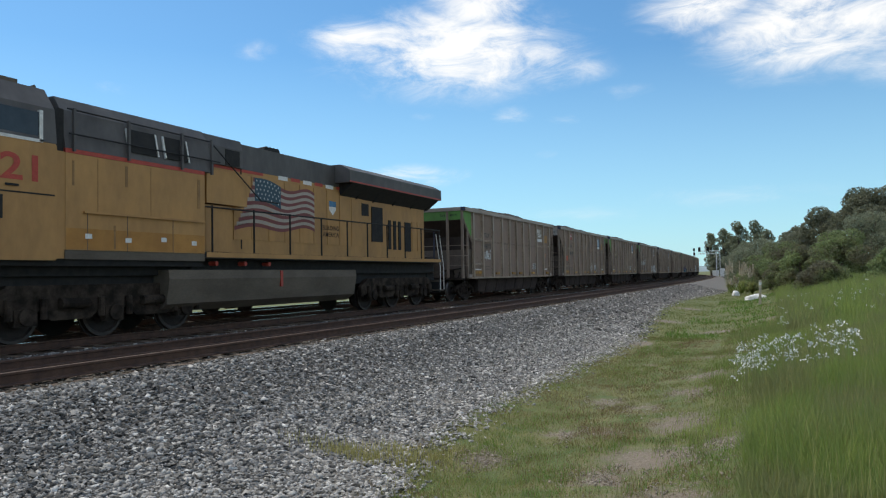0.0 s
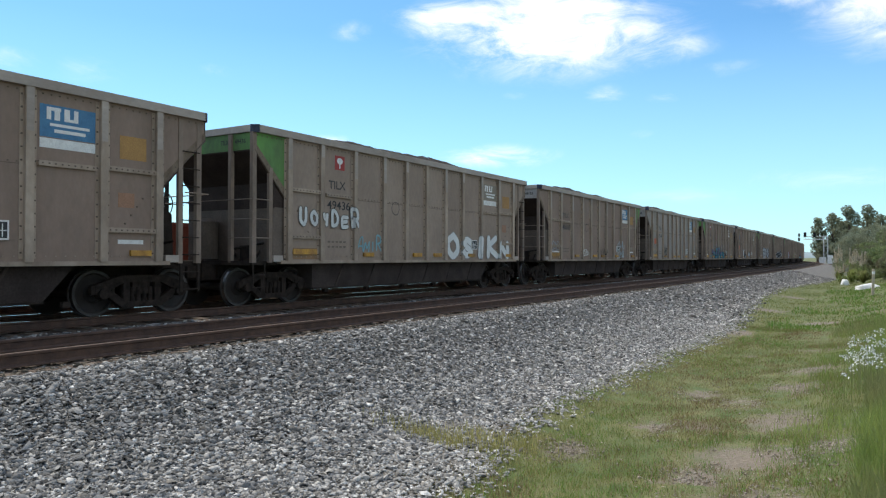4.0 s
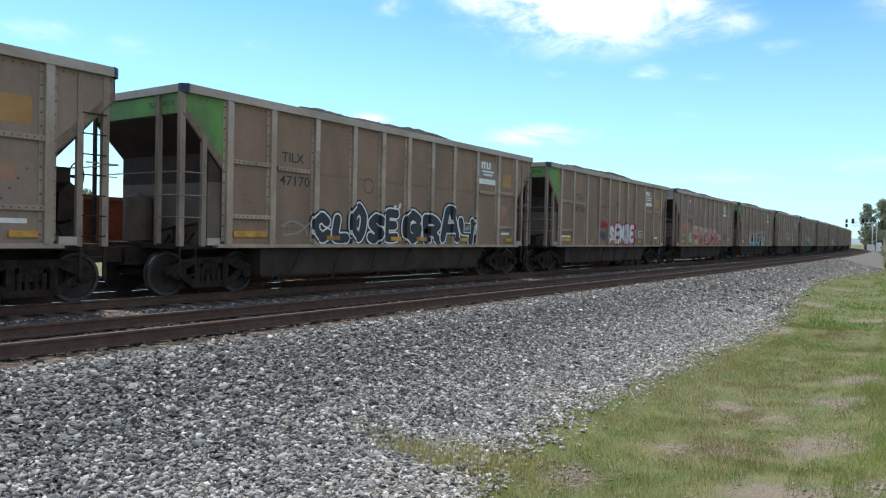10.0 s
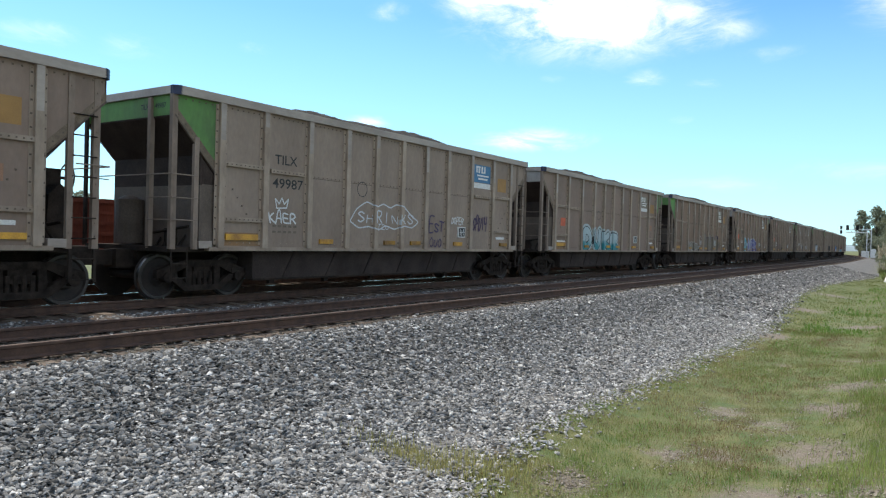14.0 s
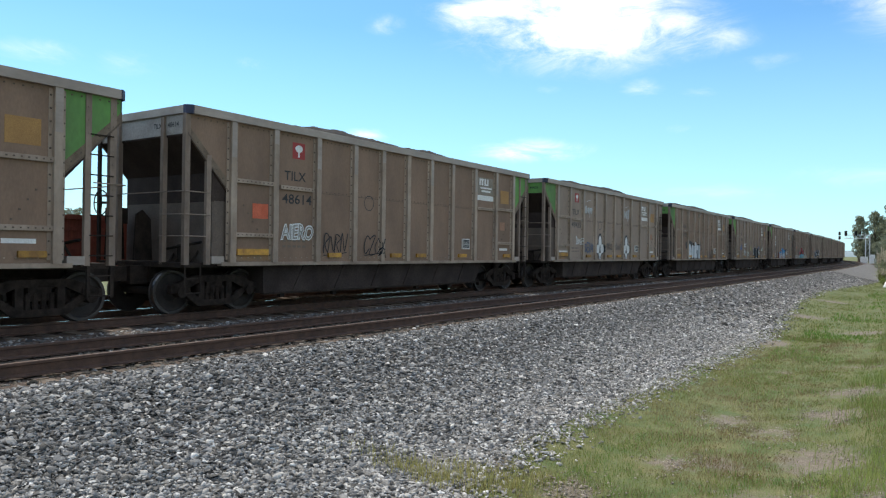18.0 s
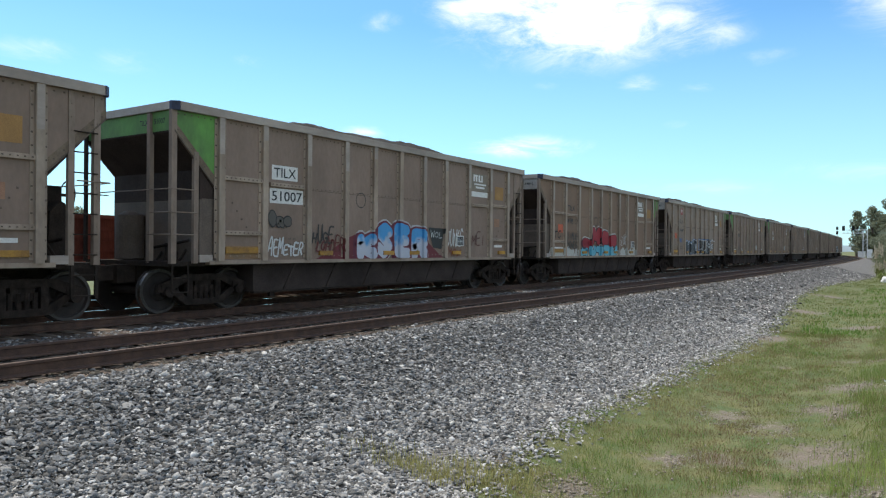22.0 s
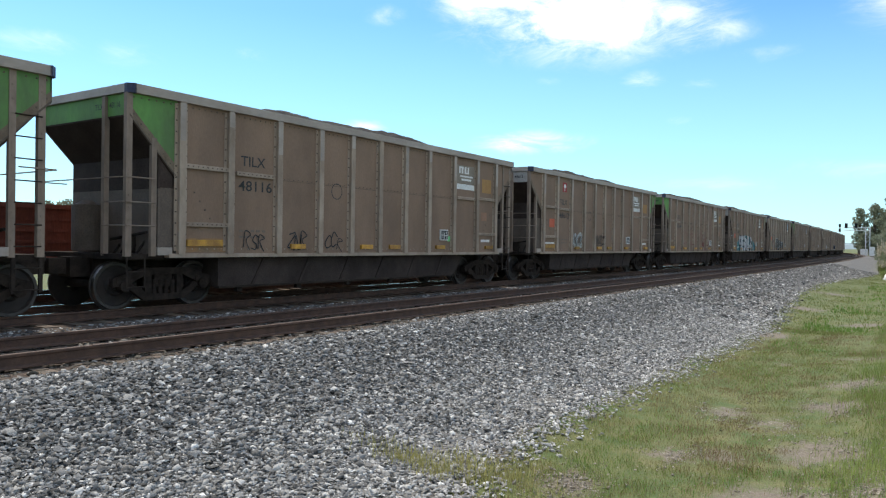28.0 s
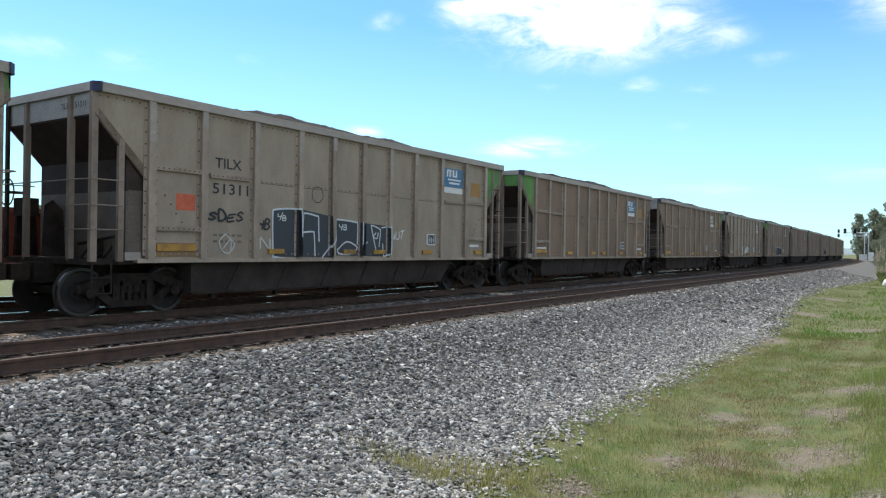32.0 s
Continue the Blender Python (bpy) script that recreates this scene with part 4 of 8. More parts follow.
    for j in range(n_y):
        for i in range(n_x):
            y, x = spot(0.15) + (14.49) * j / (n_y - 1), -SIDE + 0.06 + (2 * SIDE - 0.12) * i / (n_x - 1)
            crown = 1 - (2 * i / (n_x - 1) - 1) ** 2
            e = min(1.0, min(j, n_y - 1 - j) / 36)
            z = TOP - 0.26 + e * (0.2 + 0.47 * crown * (0.88 + 0.2 * noise.noise((y * 0.4, seed * 3.0, 0.5)))) + 0.07 * noise.noise((x * 3, y * 3, seed)) + 0.04 * noise.noise((x * 8, y * 8, seed))
            verts.append((x, y, z))
    for j in range(n_y - 1):
        for i in range(n_x - 1):
            a = j * n_x + i
            faces.append((a, a + 1, a + n_x + 1, a + n_x))
    me = bpy.data.meshes.new("load")
    me.from_pydata(verts, [], faces)
    me.materials.append(M["coal"])
    part("load", me, None, c, "heaped dark crushed stone")
    # markings common to all cars
    for s in (1,):
        X = SIDE + 0.004
        def plate(name, u0, u1, z0, z1, m, lift=0.0, label=""):
            return part(name, made(box, SIDE - 0.01, X + lift, spot(u0), spot(u1), z0, z1), M[m], c, label)
        plate("reflector", 1.32, 2.2, 1.24, 1.37, "yellow", 0.04, "yellow reflective strip")
        for u in (4.15, 6.65, 7.85, 10.1, 13.0):
            plate("reflector", u, u + 0.46, 1.19, 1.30, "yellow", 0.052)
        plate("owner_sign", 11.24, 12.3, 3.27, 3.84, "blue", 0, "blue panel with a white emblem")
        plate("sign_bar", 11.24, 12.3, 3.08, 3.25, "decal_white", 0, "white bar under the sign")
        plate("paint_patch", 12.78, 13.36, 3.05, 3.5, "orange", 0, "square of orange paint")
        plate("data_box", 10.32, 10.72, 1.45, 1.78, "decal_white", 0.046, "small framed data panel")
        plate("data_box_face", 10.35, 10.69, 1.48, 1.75, "decal_black", 0.049)
        bm = bmesh.new()
        for a0, a1, z0, z1 in ((10.42, 10.44, 1.5, 1.72), (10.5, 10.52, 1.5, 1.68), (10.6, 10.62, 1.5, 1.72), (10.36, 10.68, 1.6, 1.615)):
            box(bm, SIDE, X + 0.051, spot(a0), spot(a1), z0, z1)
        part("data_box_lines", bm, M["decal_white"], c)
        plate("rust_bloom", 1.25, 2.3, 1.12, 1.4, "rust_bloom", 0.002, "rusty stain round the strip")
        plate("small_label", 12.75, 13.3, 1.42, 1.5, "decal_white", 0.002, "worn white strip")
        bm = bmesh.new()
        for (a0, a1, z0, z1) in ((11.36, 11.44, 3.58, 3.8), (11.5, 11.6, 3.58, 3.8), (11.68, 11.78, 3.58, 3.8), (11.86, 11.94, 3.58, 3.8), (11.36, 11.62, 3.74, 3.8), (11.68, 11.9, 3.58, 3.63), (11.42, 12.16, 3.47, 3.52), (11.5, 12.08, 3.36, 3.42)):
            box(bm, SIDE - 0.01, X + 0.003, spot(a0), spot(a1), z0, z1)
        part("emblem", bm, M["decal_white"], c, "white bars of an emblem")
        bm = bmesh.new()
        pts = [(0.2 * math.cos(2 * math.pi * k / 24), 0.2 * math.sin(2 * math.pi * k / 24)) for k in range(24)]
        for k in range(24):
            (a0, b0), (a1, b1) = pts[k], pts[(k + 1) % 24]
            f = [bm.verts.new((X, spot(5.72) + q * r, 2.62 + w * r)) for (q, w) in ((a0, b0), (a1, b1)) for r in (1.0, 0.9)]
            bm.faces.new((f[0], f[2], f[3], f[1]))
        part("ring_mark", bm, M["decal_black"], c)
    return c


def bolted(bm, name, plain):
    """The bolts, which follow the first faces, take the rusty steel; a worn top the bare steel."""
    me = finish(bm, name, M["post"])
    me.materials.append(M["bolt"])
    me.materials.append(M["chord"])
    for k, f in enumerate(me.polygons):
        f.material_index = 0 if k < plain else (1 if k < plain + 156 else 2)
    return me


POST_MESH = [bolted(made(side_post, w), "side_post", 12) for w in (0.0, 0.32, 0.75)]
RAIL_MESH = bolted(made(side_rail, 1.06), "side_rail", 6)


# ---- lettering and painted pictures ----
def letters(text, bold=0.0, spacing=1.0):
    """A flat mesh of the text in the built-in font, its box scaled to 0..1."""
    cu = bpy.data.curves.new("letters", "FONT")
    cu.body, cu.size, cu.offset, cu.space_character, cu.resolution_u = text, 1.0, bold, spacing, 3
    ob = bpy.data.objects.new("letters", cu)
    me = bpy.data.meshes.new_from_object(ob)
    bpy.data.objects.remove(ob)
    bpy.data.curves.remove(cu)
    n = len(me.vertices)
    co = np.zeros(n * 3)
    me.vertices.foreach_get("co", co)
    return me, co.reshape(-1, 3)


def settled(me, pts, lift, drape):
    """Lays points (u, z) on the car's side; drape: over the posts too."""
    bm = bmesh.new()
    bm.from_mesh(me)
    for v, (u, z) in zip(bm.verts, pts):
        v.co = (SIDE, spot(u), z)
    if drape:
        us = [p[0] for p in pts]
        for p in POSTS:
            if min(us) - 0.2 < p < max(us) + 0.2:
                for e in (-POST_W / 2 - 0.006, -POST_W / 2 + 0.0, POST_W / 2, POST_W / 2 + 0.006):
                    bmesh.ops.bisect_plane(bm, geom=bm.verts[:] + bm.edges[:] + bm.faces[:], plane_co=(0, spot(p + e), 0), plane_no=(0, 1, 0))
    for v in bm.verts:
        u = v.co.y + HALF
        on_post = drape and any(abs(u - p) <= POST_W / 2 + 0.001 for p in POSTS)
        v.co.x = SIDE + lift + (POST_D + 0.004 if on_post else (0.016 if drape else 0.004))
    return bm


def lettered(parent, name, text, u0, u1, z0, z1, material, bold=0.0, lift=0.0, drape=False, wave=0.0, lean=0.0, seed=0, label="", grow=0.0):
    me, co = letters(text, bold)
    base = letters(text, 0.0)[1] if bold else co
    lo, hi = base.min(0), base.max(0)
    span = np.maximum(hi - lo, 1e-6)
    q = (co - lo) / span
    a = q[:, 0]
    h = 1 + wave * np.sin(a * 9.0 + seed)
    z = z0 + (z1 - z0) * (q[:, 1] * h + wave * 0.5 * np.sin(a * 15.0 + seed * 2.3))
    u = u0 + (u1 - u0) * a + lean * (z - z0) + wave * 0.25 * np.sin(q[:, 1] * 7 + seed)
    bm = settled(me, list(zip(u, np.maximum(z, SILL + 0.06))), lift, drape)
    bpy.data.meshes.remove(me)
    bm2 = finish(bm, name, material)
    ob = part(name, bm2, None, parent)
    return tagged(ob, label) if label else ob


STROKES = (  # loose hooks, zigzags and bows in a unit square
    ((0, 0), (0.1, 1), (0.75, 0.1), (0.9, 1)), ((0, 1), (0.4, 0), (0.85, 1.05)), ((0.9, 0.9), (0.3, 1), (0.1, 0.65), (0.7, 0.4), (0.6, 0), (0, 0.1)), ((0, 0.9), (0.9, 1), (0.1, 0.05), (1, 0)),
    ((0.9, 0.8), (0.4, 1), (0, 0.5), (0.3, 0), (0.9, 0.25)), ((0.1, 0), (0.1, 1), (0.8, 0.8), (0.2, 0.5), (0.9, -0.1)), ((0.5, 1), (0.05, 0.5), (0.5, 0), (0.95, 0.5), (0.5, 1)), ((0, 0), (0.45, 1.1), (0.9, -0.1), (0.65, 0.4), (0.15, 0.4)),
)


def stroke(bm, pts, width):
    """A flat line of one width through the points (u, z), rounded between them."""
    path = []
    for k in range(len(pts) - 1):
        p0, p1, p2, p3 = pts[max(k - 1, 0)], pts[k], pts[k + 1], pts[min(k + 2, len(pts) - 1)]
        for j in range(6):
            f = j / 6
            path.append([0.5 * (2 * b + (c - a) * f + (2 * a - 5 * b + 4 * c - d) * f * f + (3 * b - a - 3 * c + d) * f ** 3) for a, b, c, d in zip(p0, p1, p2, p3)])
    path.append(pts[-1])
    left, right = [], []
    pts = [Vector((0, spot(u), max(z, SILL + 0.08))) for u, z in path]
    for k, p in enumerate(pts):
        d = pts[min(k + 1, len(pts) - 1)] - pts[max(k - 1, 0)]
        side = Vector((0, -d.z, d.y)).normalized() * width / 2
        left.append(bm.verts.new(p - side))
        right.append(bm.verts.new(p + side))
    for k in range(len(pts) - 1):
        bm.faces.new((left[k], left[k + 1], right[k + 1], right[k]))


def settle(bm):
    for v in bm.verts:
        u = v.co.y + HALF
        v.co.x = SIDE + 0.018 + (POST_D if any(abs(u - c) <= POST_W / 2 for c in POSTS) else 0)


def scribble(parent, u0, u1, z0, z1, material, seed, width=0.03, loops=7, label=""):
    """A tag that cannot be read: loose sprayed strokes side by side."""
    rng = random.Random(seed)
    bm = bmesh.new()
    step = (u1 - u0) / loops
    for k in range(loops):
        rise, size = rng.uniform(-0.12, 0.12), rng.uniform(0.75, 1.1)
        shape = rng.choice(STROKES)
        stroke(bm, [(u0 + step * (k + 1.15 * q + 0.25 * w) + rng.uniform(-0.1, 0.1) * step, z0 + (z1 - z0) * (rise + size * w + rng.uniform(-0.07, 0.07))) for q, w in shape], width * rng.uniform(0.75, 1.1))
    if loops > 3:
        stroke(bm, [(u0 + step * 0.2, z0 - 0.06), (u0 + (u1 - u0) * 0.6, z0 + rng.uniform(-0.06, 0.02)), (u1 + 0.05, z0 + 0.02)], width * 0.7)
    settle(bm)
    ob = part("graffiti_tag", bm, material, parent)
    return tagged(ob, label) if label else ob


PAINTS = {}


def paint(top, bottom=None, mid=1.5):
    """Spray paint; two colours one above the other where bottom is given."""
    key = (top, bottom, mid)
    if key not in PAINTS:
        m = surface("spray_paint", (tuple(c * 0.9 for c in top), top), 3.0, 0.6, 0, 0.05, 30, fine=0.08)
        if bottom:
            nt = m.node_tree
            N, L = nt.nodes.new, nt.links.new
            bsdf = nt.nodes["Principled BSDF"]
            old = bsdf.inputs["Base Color"].links[0].from_socket
            coord, sep, wob, add, ramp, mix = N("ShaderNodeTexCoord"), N("ShaderNodeSeparateXYZ"), N("ShaderNodeTexNoise"), N("ShaderNodeMath"), N("ShaderNodeMapRange"), N("ShaderNodeMix")
            L(coord.outputs["Object"], sep.inputs[0])
            L(coord.outputs["Object"], wob.inputs["Vector"])
            wob.inputs["Scale"].default_value = 2.5
            L(sep.outputs[2], add.inputs[0])
            L(wob.outputs["Fac"], add.inputs[1])
            ramp.inputs["From Min"].default_value, ramp.inputs["From Max"].default_value = mid + 0.4, mid + 0.6
            L(add.outputs[0], ramp.inputs["Value"])
            mix.data_type = "RGBA"
            mix.inputs["A"].default_value = (*bottom, 1)
            L(ramp.outputs[0], mix.inputs["Factor"])
            L(old, mix.inputs["B"])
            L(mix.outputs["Result"], bsdf.inputs["Base Color"])
        PAINTS[key] = m
    return PAINTS[key]


def piece(car, text, u0, u1, z0, z1, fill, edge, halo=None, bold=0.025, rim=0.07, wave=0.06, seed=0, label="", lean=0.05):
    """Block-letter graffiti: halo, outline and fill laid over one another and over the posts."""
    if halo:
        lettered(car, "graffiti_halo", text, u0, u1, z0, z1, halo, bold + rim * 1.8, 0.0, True, wave, lean, seed)
    lettered(car, "graffiti_outline", text, u0, u1, z0, z1, edge, bold + rim, 0.003, True, wave, lean, seed)
    lettered(car, "graffiti_fill", text, u0, u1, z0, z1, fill, bold, 0.006, True, wave, lean, seed, label)


GLYPHS = {  # the lines of hand-drawn letters in a unit square
    "A": (((0, 0), (0.32, 1), (0.68, 1), (1, 0)), ((0.18, 0.38), (0.82, 0.38))),
    "B": (((0.12, 0), (0.12, 1), (0.7, 1), (0.85, 0.76), (0.6, 0.54), (0.2, 0.52)), ((0.5, 0.53), (0.95, 0.3), (0.75, 0.02), (0.12, 0))),
    "C": (((0.95, 0.8), (0.55, 1), (0.1, 0.75), (0.1, 0.25), (0.55, 0), (0.95, 0.2)),),
    "D": (((0.12, 0), (0.12, 1), (0.6, 0.98), (0.95, 0.6), (0.92, 0.3), (0.6, 0.02), (0.12, 0)),),
    "E": (((0.95, 1), (0.12, 0.96), (0.12, 0.04), (1, 0)), ((0.12, 0.5), (0.8, 0.52))),
    "F": (((1, 1), (0.12, 0.96), (0.12, 0)), ((0.12, 0.5), (0.8, 0.52))),
    "G": (((0.95, 0.82), (0.55, 1), (0.08, 0.7), (0.1, 0.25), (0.55, 0), (0.92, 0.2), (0.92, 0.46), (0.55, 0.46)),),
    "H": (((0.12, 0), (0.12, 1)), ((0.88, 0), (0.88, 1)), ((0.12, 0.5), (0.88, 0.5))),
    "I": (((0.5, 0), (0.5, 1)),),
    "J": (((0.8, 1), (0.8, 0.3), (0.5, 0), (0.15, 0.2)), ((0.4, 1), (1, 1))),
    "K": (((0.12, 0), (0.12, 1)), ((0.9, 1), (0.22, 0.5), (0.98, 0))),
    "L": (((0.25, 1), (0.15, 0.06), (0.95, 0)),),
    "M": (((0.03, 0), (0.1, 1), (0.5, 0.35), (0.9, 1), (0.97, 0)),),
    "N": (((0.1, 0), (0.12, 1), (0.88, 0), (0.9, 1)),),
    "O": (((0.5, 1), (0.1, 0.72), (0.1, 0.28), (0.5, 0), (0.9, 0.28), (0.9, 0.72), (0.5, 1)),),
    "P": (((0.12, 0), (0.12, 1), (0.75, 0.98), (0.92, 0.74), (0.7, 0.48), (0.2, 0.45)),),
    "R": (((0.12, 0), (0.12, 1), (0.75, 0.98), (0.92, 0.74), (0.7, 0.5), (0.2, 0.46)), ((0.45, 0.46), (0.98, 0))),
    "S": (((0.92, 0.84), (0.5, 1), (0.12, 0.78), (0.5, 0.52), (0.9, 0.26), (0.5, 0), (0.08, 0.16)),),
    "T": (((0, 0.97), (1, 1)), ((0.5, 1), (0.5, 0))),
    "U": (((0.1, 1), (0.1, 0.3), (0.5, 0), (0.9, 0.3), (0.9, 1)),),
    "V": (((0.05, 1), (0.5, 0), (0.95, 1)),),
    "W": (((0, 1), (0.25, 0), (0.5, 0.7), (0.75, 0), (1, 1)),),
    "X": (((0.05, 1), (0.95, 0)), ((0.95, 1), (0.05, 0))),
    "Y": (((0.05, 1), (0.15, 0.55), (0.85, 0.55)), ((0.95, 1), (0.8, 0))),
    "Z": (((0.05, 1), (0.95, 0.97), (0.08, 0.03), (1, 0)),),
    "2": (((0.08, 0.8), (0.5, 1), (0.9, 0.72), (0.08, 0.02), (0.98, 0)),),
    "!": (((0.5, 1), (0.5, 0.4)), ((0.5, 0.1), (0.5, 0))),
    "*": (((0.5, 0.8), (0.5, 0.2)), ((0.2, 0.65), (0.8, 0.35)), ((0.2, 0.35), (0.8, 0.65))),
}


def smooth_path(pts, steps=5, pull=0.5):
    """Points along a line that rounds its corners a little."""
    path = []
    for k in range(len(pts) - 1):
        p0, p1, p2, p3 = pts[max(k - 1, 0)], pts[k], pts[k + 1], pts[min(k + 2, len(pts) - 1)]
        for j in range(steps):
            f = j / steps
            soft = [0.5 * (2 * b + (c - a) * f + (2 * a - 5 * b + 4 * c - d) * f * f + (3 * b - a - 3 * c + d) * f ** 3) for a, b, c, d in zip(p0, p1, p2, p3)]
            hard = [b + (c - b) * f for b, c in zip(p1, p2)]
            path.append([h + (w - h) * pull for h, w in zip(hard, soft)])
    return path + [list(pts[-1])]


def fat_line(bm, path, width, lift):
    """A flat band along the path (u, z) with round ends and joints; its pieces overlap on levels of their own."""
    pts = [Vector((0, spot(u), z)) for u, z in path]
    r, k = width / 2, 0
    for a, b in zip(pts, pts[1:]):
        d = b - a
        if d.length < 1e-5:
            continue
        side = Vector((0, -d.z, d.y)).normalized() * r
        x = Vector((lift + 0.00012 * (k % 9), 0, 0))
        bm.faces.new([bm.verts.new(q + x) for q in (a - side, b - side, b + side, a + side)])
        k += 1
    for j, p in enumerate(pts):
        x = lift + 0.0012 + 0.00012 * (j % 9)
        bm.faces.new([bm.verts.new((x, p.y + r * math.cos(0.6283 * i), p.z + r * math.sin(0.6283 * i))) for i in range(10)])


def laid(bm):
    """Lays a drawing, its levels in x, on the car's side and over the posts; cuts it off at the sill."""
    low = SILL + 0.055
    bmesh.ops.bisect_plane(bm, geom=bm.verts[:] + bm.edges[:] + bm.faces[:], plane_co=(0, 0, low), plane_no=(0, 0, -1), clear_outer=True)
    if not bm.verts:
        return bm
    lo, hi = min(v.co.y for v in bm.verts) + HALF, max(v.co.y for v in bm.verts) + HALF
    for p in POSTS:
        if lo - 0.1 < p < hi + 0.1:
            for e in (-POST_W / 2 - 0.004, -POST_W / 2, POST_W / 2, POST_W / 2 + 0.004):
                bmesh.ops.bisect_plane(bm, geom=bm.verts[:] + bm.edges[:] + bm.faces[:], plane_co=(0, spot(p + e), 0), plane_no=(0, 1, 0))
    for v in bm.verts:
        on_post = any(abs(v.co.y + HALF - p) <= POST_W / 2 + 0.001 for p in POSTS)
        v.co.x += SIDE + (POST_D + 0.004 if on_post else 0.014)
    return bm


def letter_paths(text, u0, u1, z0, z1, inset, rng, jitter, lean, pull):
    """For each letter its rounded lines, set side by side, tilted and sized a little differently."""
    out, n = [], len(text)
    step = (u1 - u0) / n
    for k, ch in enumerate(text):
        if ch == " ":
            continue
        size, rise, tilt = 1 - jitter * rng.random() * 0.5, jitter * rng.uniform(-0.12, 0.12), jitter * rng.uniform(-0.35, 0.35)
        w, h = step * (1.06 if inset > 0.1 else 0.86), (z1 - z0) * size
        lines = []
        for line in GLYPHS.get(ch, GLYPHS["O"]):
            pts = []
            for a, b in line:
                a, b = a + jitter * rng.uniform(-0.06, 0.06), b + jitter * rng.uniform(-0.04, 0.04)
                du, dz = inset / 2 + a * max(0.02, w - inset), inset / 2 + b * (h - inset)
                pts.append((u0 + step * k - (w - step) / 2 + du + (lean + tilt * 0.4) * (dz - h / 2), z0 + rise * h * 0.5 + dz + tilt * 0.3 * (du - w / 2)))
            lines.append(smooth_path(pts, 4, pull))
        out.append(lines)
    return out


def throwup(car, text, u0, u1, z0, z1, fill, edge, halo=None, fat=0.26, rim=0.05, seed=0, label="", jitter=0.6, lean=0.0, pull=0.7, spread=0.1, shade=None):
    """Bubble-letter graffiti: each letter overlaps the one before; halo and a dark side lie under them."""
    rng = random.Random(seed)
    paths = letter_paths(text, u0, u1, z0, z1, fat, rng, jitter, lean, pull)
    layers = [("graffiti_outline", edge, fat + 2 * rim, 0.004, 0.0, ""), ("graffiti_fill", fill, fat, 0.0065, 0.0, label)]
    if halo:
        layers.insert(0, ("graffiti_halo", halo, fat + 2 * rim + 2 * spread, -0.004, 0.0, ""))
    if shade:
        layers.insert(1 if halo else 0, ("graffiti_shade", shade, fat + 2 * rim, 0.0, -0.09, ""))
    for name, m, width, lift, shift, text_label in layers:
        bm = bmesh.new()
        for k, lines in enumerate(paths):
            for line in lines:
                level = lift + (0.0042 * k if name in ("graffiti_outline", "graffiti_fill") else 0.0)
                fat_line(bm, [(u + shift, z - abs(shift) * 0.3) for u, z in line], width, level)
        part(name, laid(bm), m, car, text_label)


def tag(car, text, u0, u1, z0, z1, m, seed, width=0.035, label="", lean=0.15):
    """A quick one-line tag in thin sprayed letters."""
    rng = random.Random(seed)
    bm = bmesh.new()
    for lines in letter_paths(text, u0, u1, z0, z1, 0.0, rng, 1.0, lean, 0.8):
        for line in lines:
            fat_line(bm, line, width * rng.uniform(0.8, 1.15), 0.004)
    part("graffiti_tag", laid(bm), m, car, label)


def strokes(car, lines, width, m, label="", pull=0.8, level=0.004):
    bm = bmesh.new()
    for line in lines:
        fat_line(bm, smooth_path(line, 5, pull), width, level)
    part("graffiti_line", laid(bm), m, car, label)


def slab(car, outline, m, level=0.0, label=""):
    bm = bmesh.new()
    bm.faces.new([bm.verts.new((level, spot(u), z)) for u, z in outline])
    part("graffiti_ground", laid(bm), m, car, label)


def blobs(car, rounds, m, level=0.0, label="", name="graffiti_ground"):
    """Overlapping rounds (u, z, half width, half height)."""
    bm = bmesh.new()
    for j, (u, z, a, b) in enumerate(rounds):
        bm.faces.new([bm.verts.new((level + 0.00015 * (j % 12), spot(u) + a * math.cos(0.2618 * i), z + b * math.sin(0.2618 * i))) for i in range(24)])
    part(name, laid(bm), m, car, label)


WHITE, SILVER, BLACK = (0.7, 0.7, 0.68), (0.48, 0.49, 0.5), (0.018, 0.018, 0.02)
TEAL, SKYBLUE, PINK, RED = (0.03, 0.22, 0.25), (0.13, 0.45, 0.6), (0.62, 0.28, 0.3), (0.45, 0.03, 0.035)
VIOLET, NAVY, MAROON, CREAM = (0.2, 0.2, 0.5), (0.02, 0.03, 0.06), (0.16, 0.02, 0.03), (0.6, 0.56, 0.33)


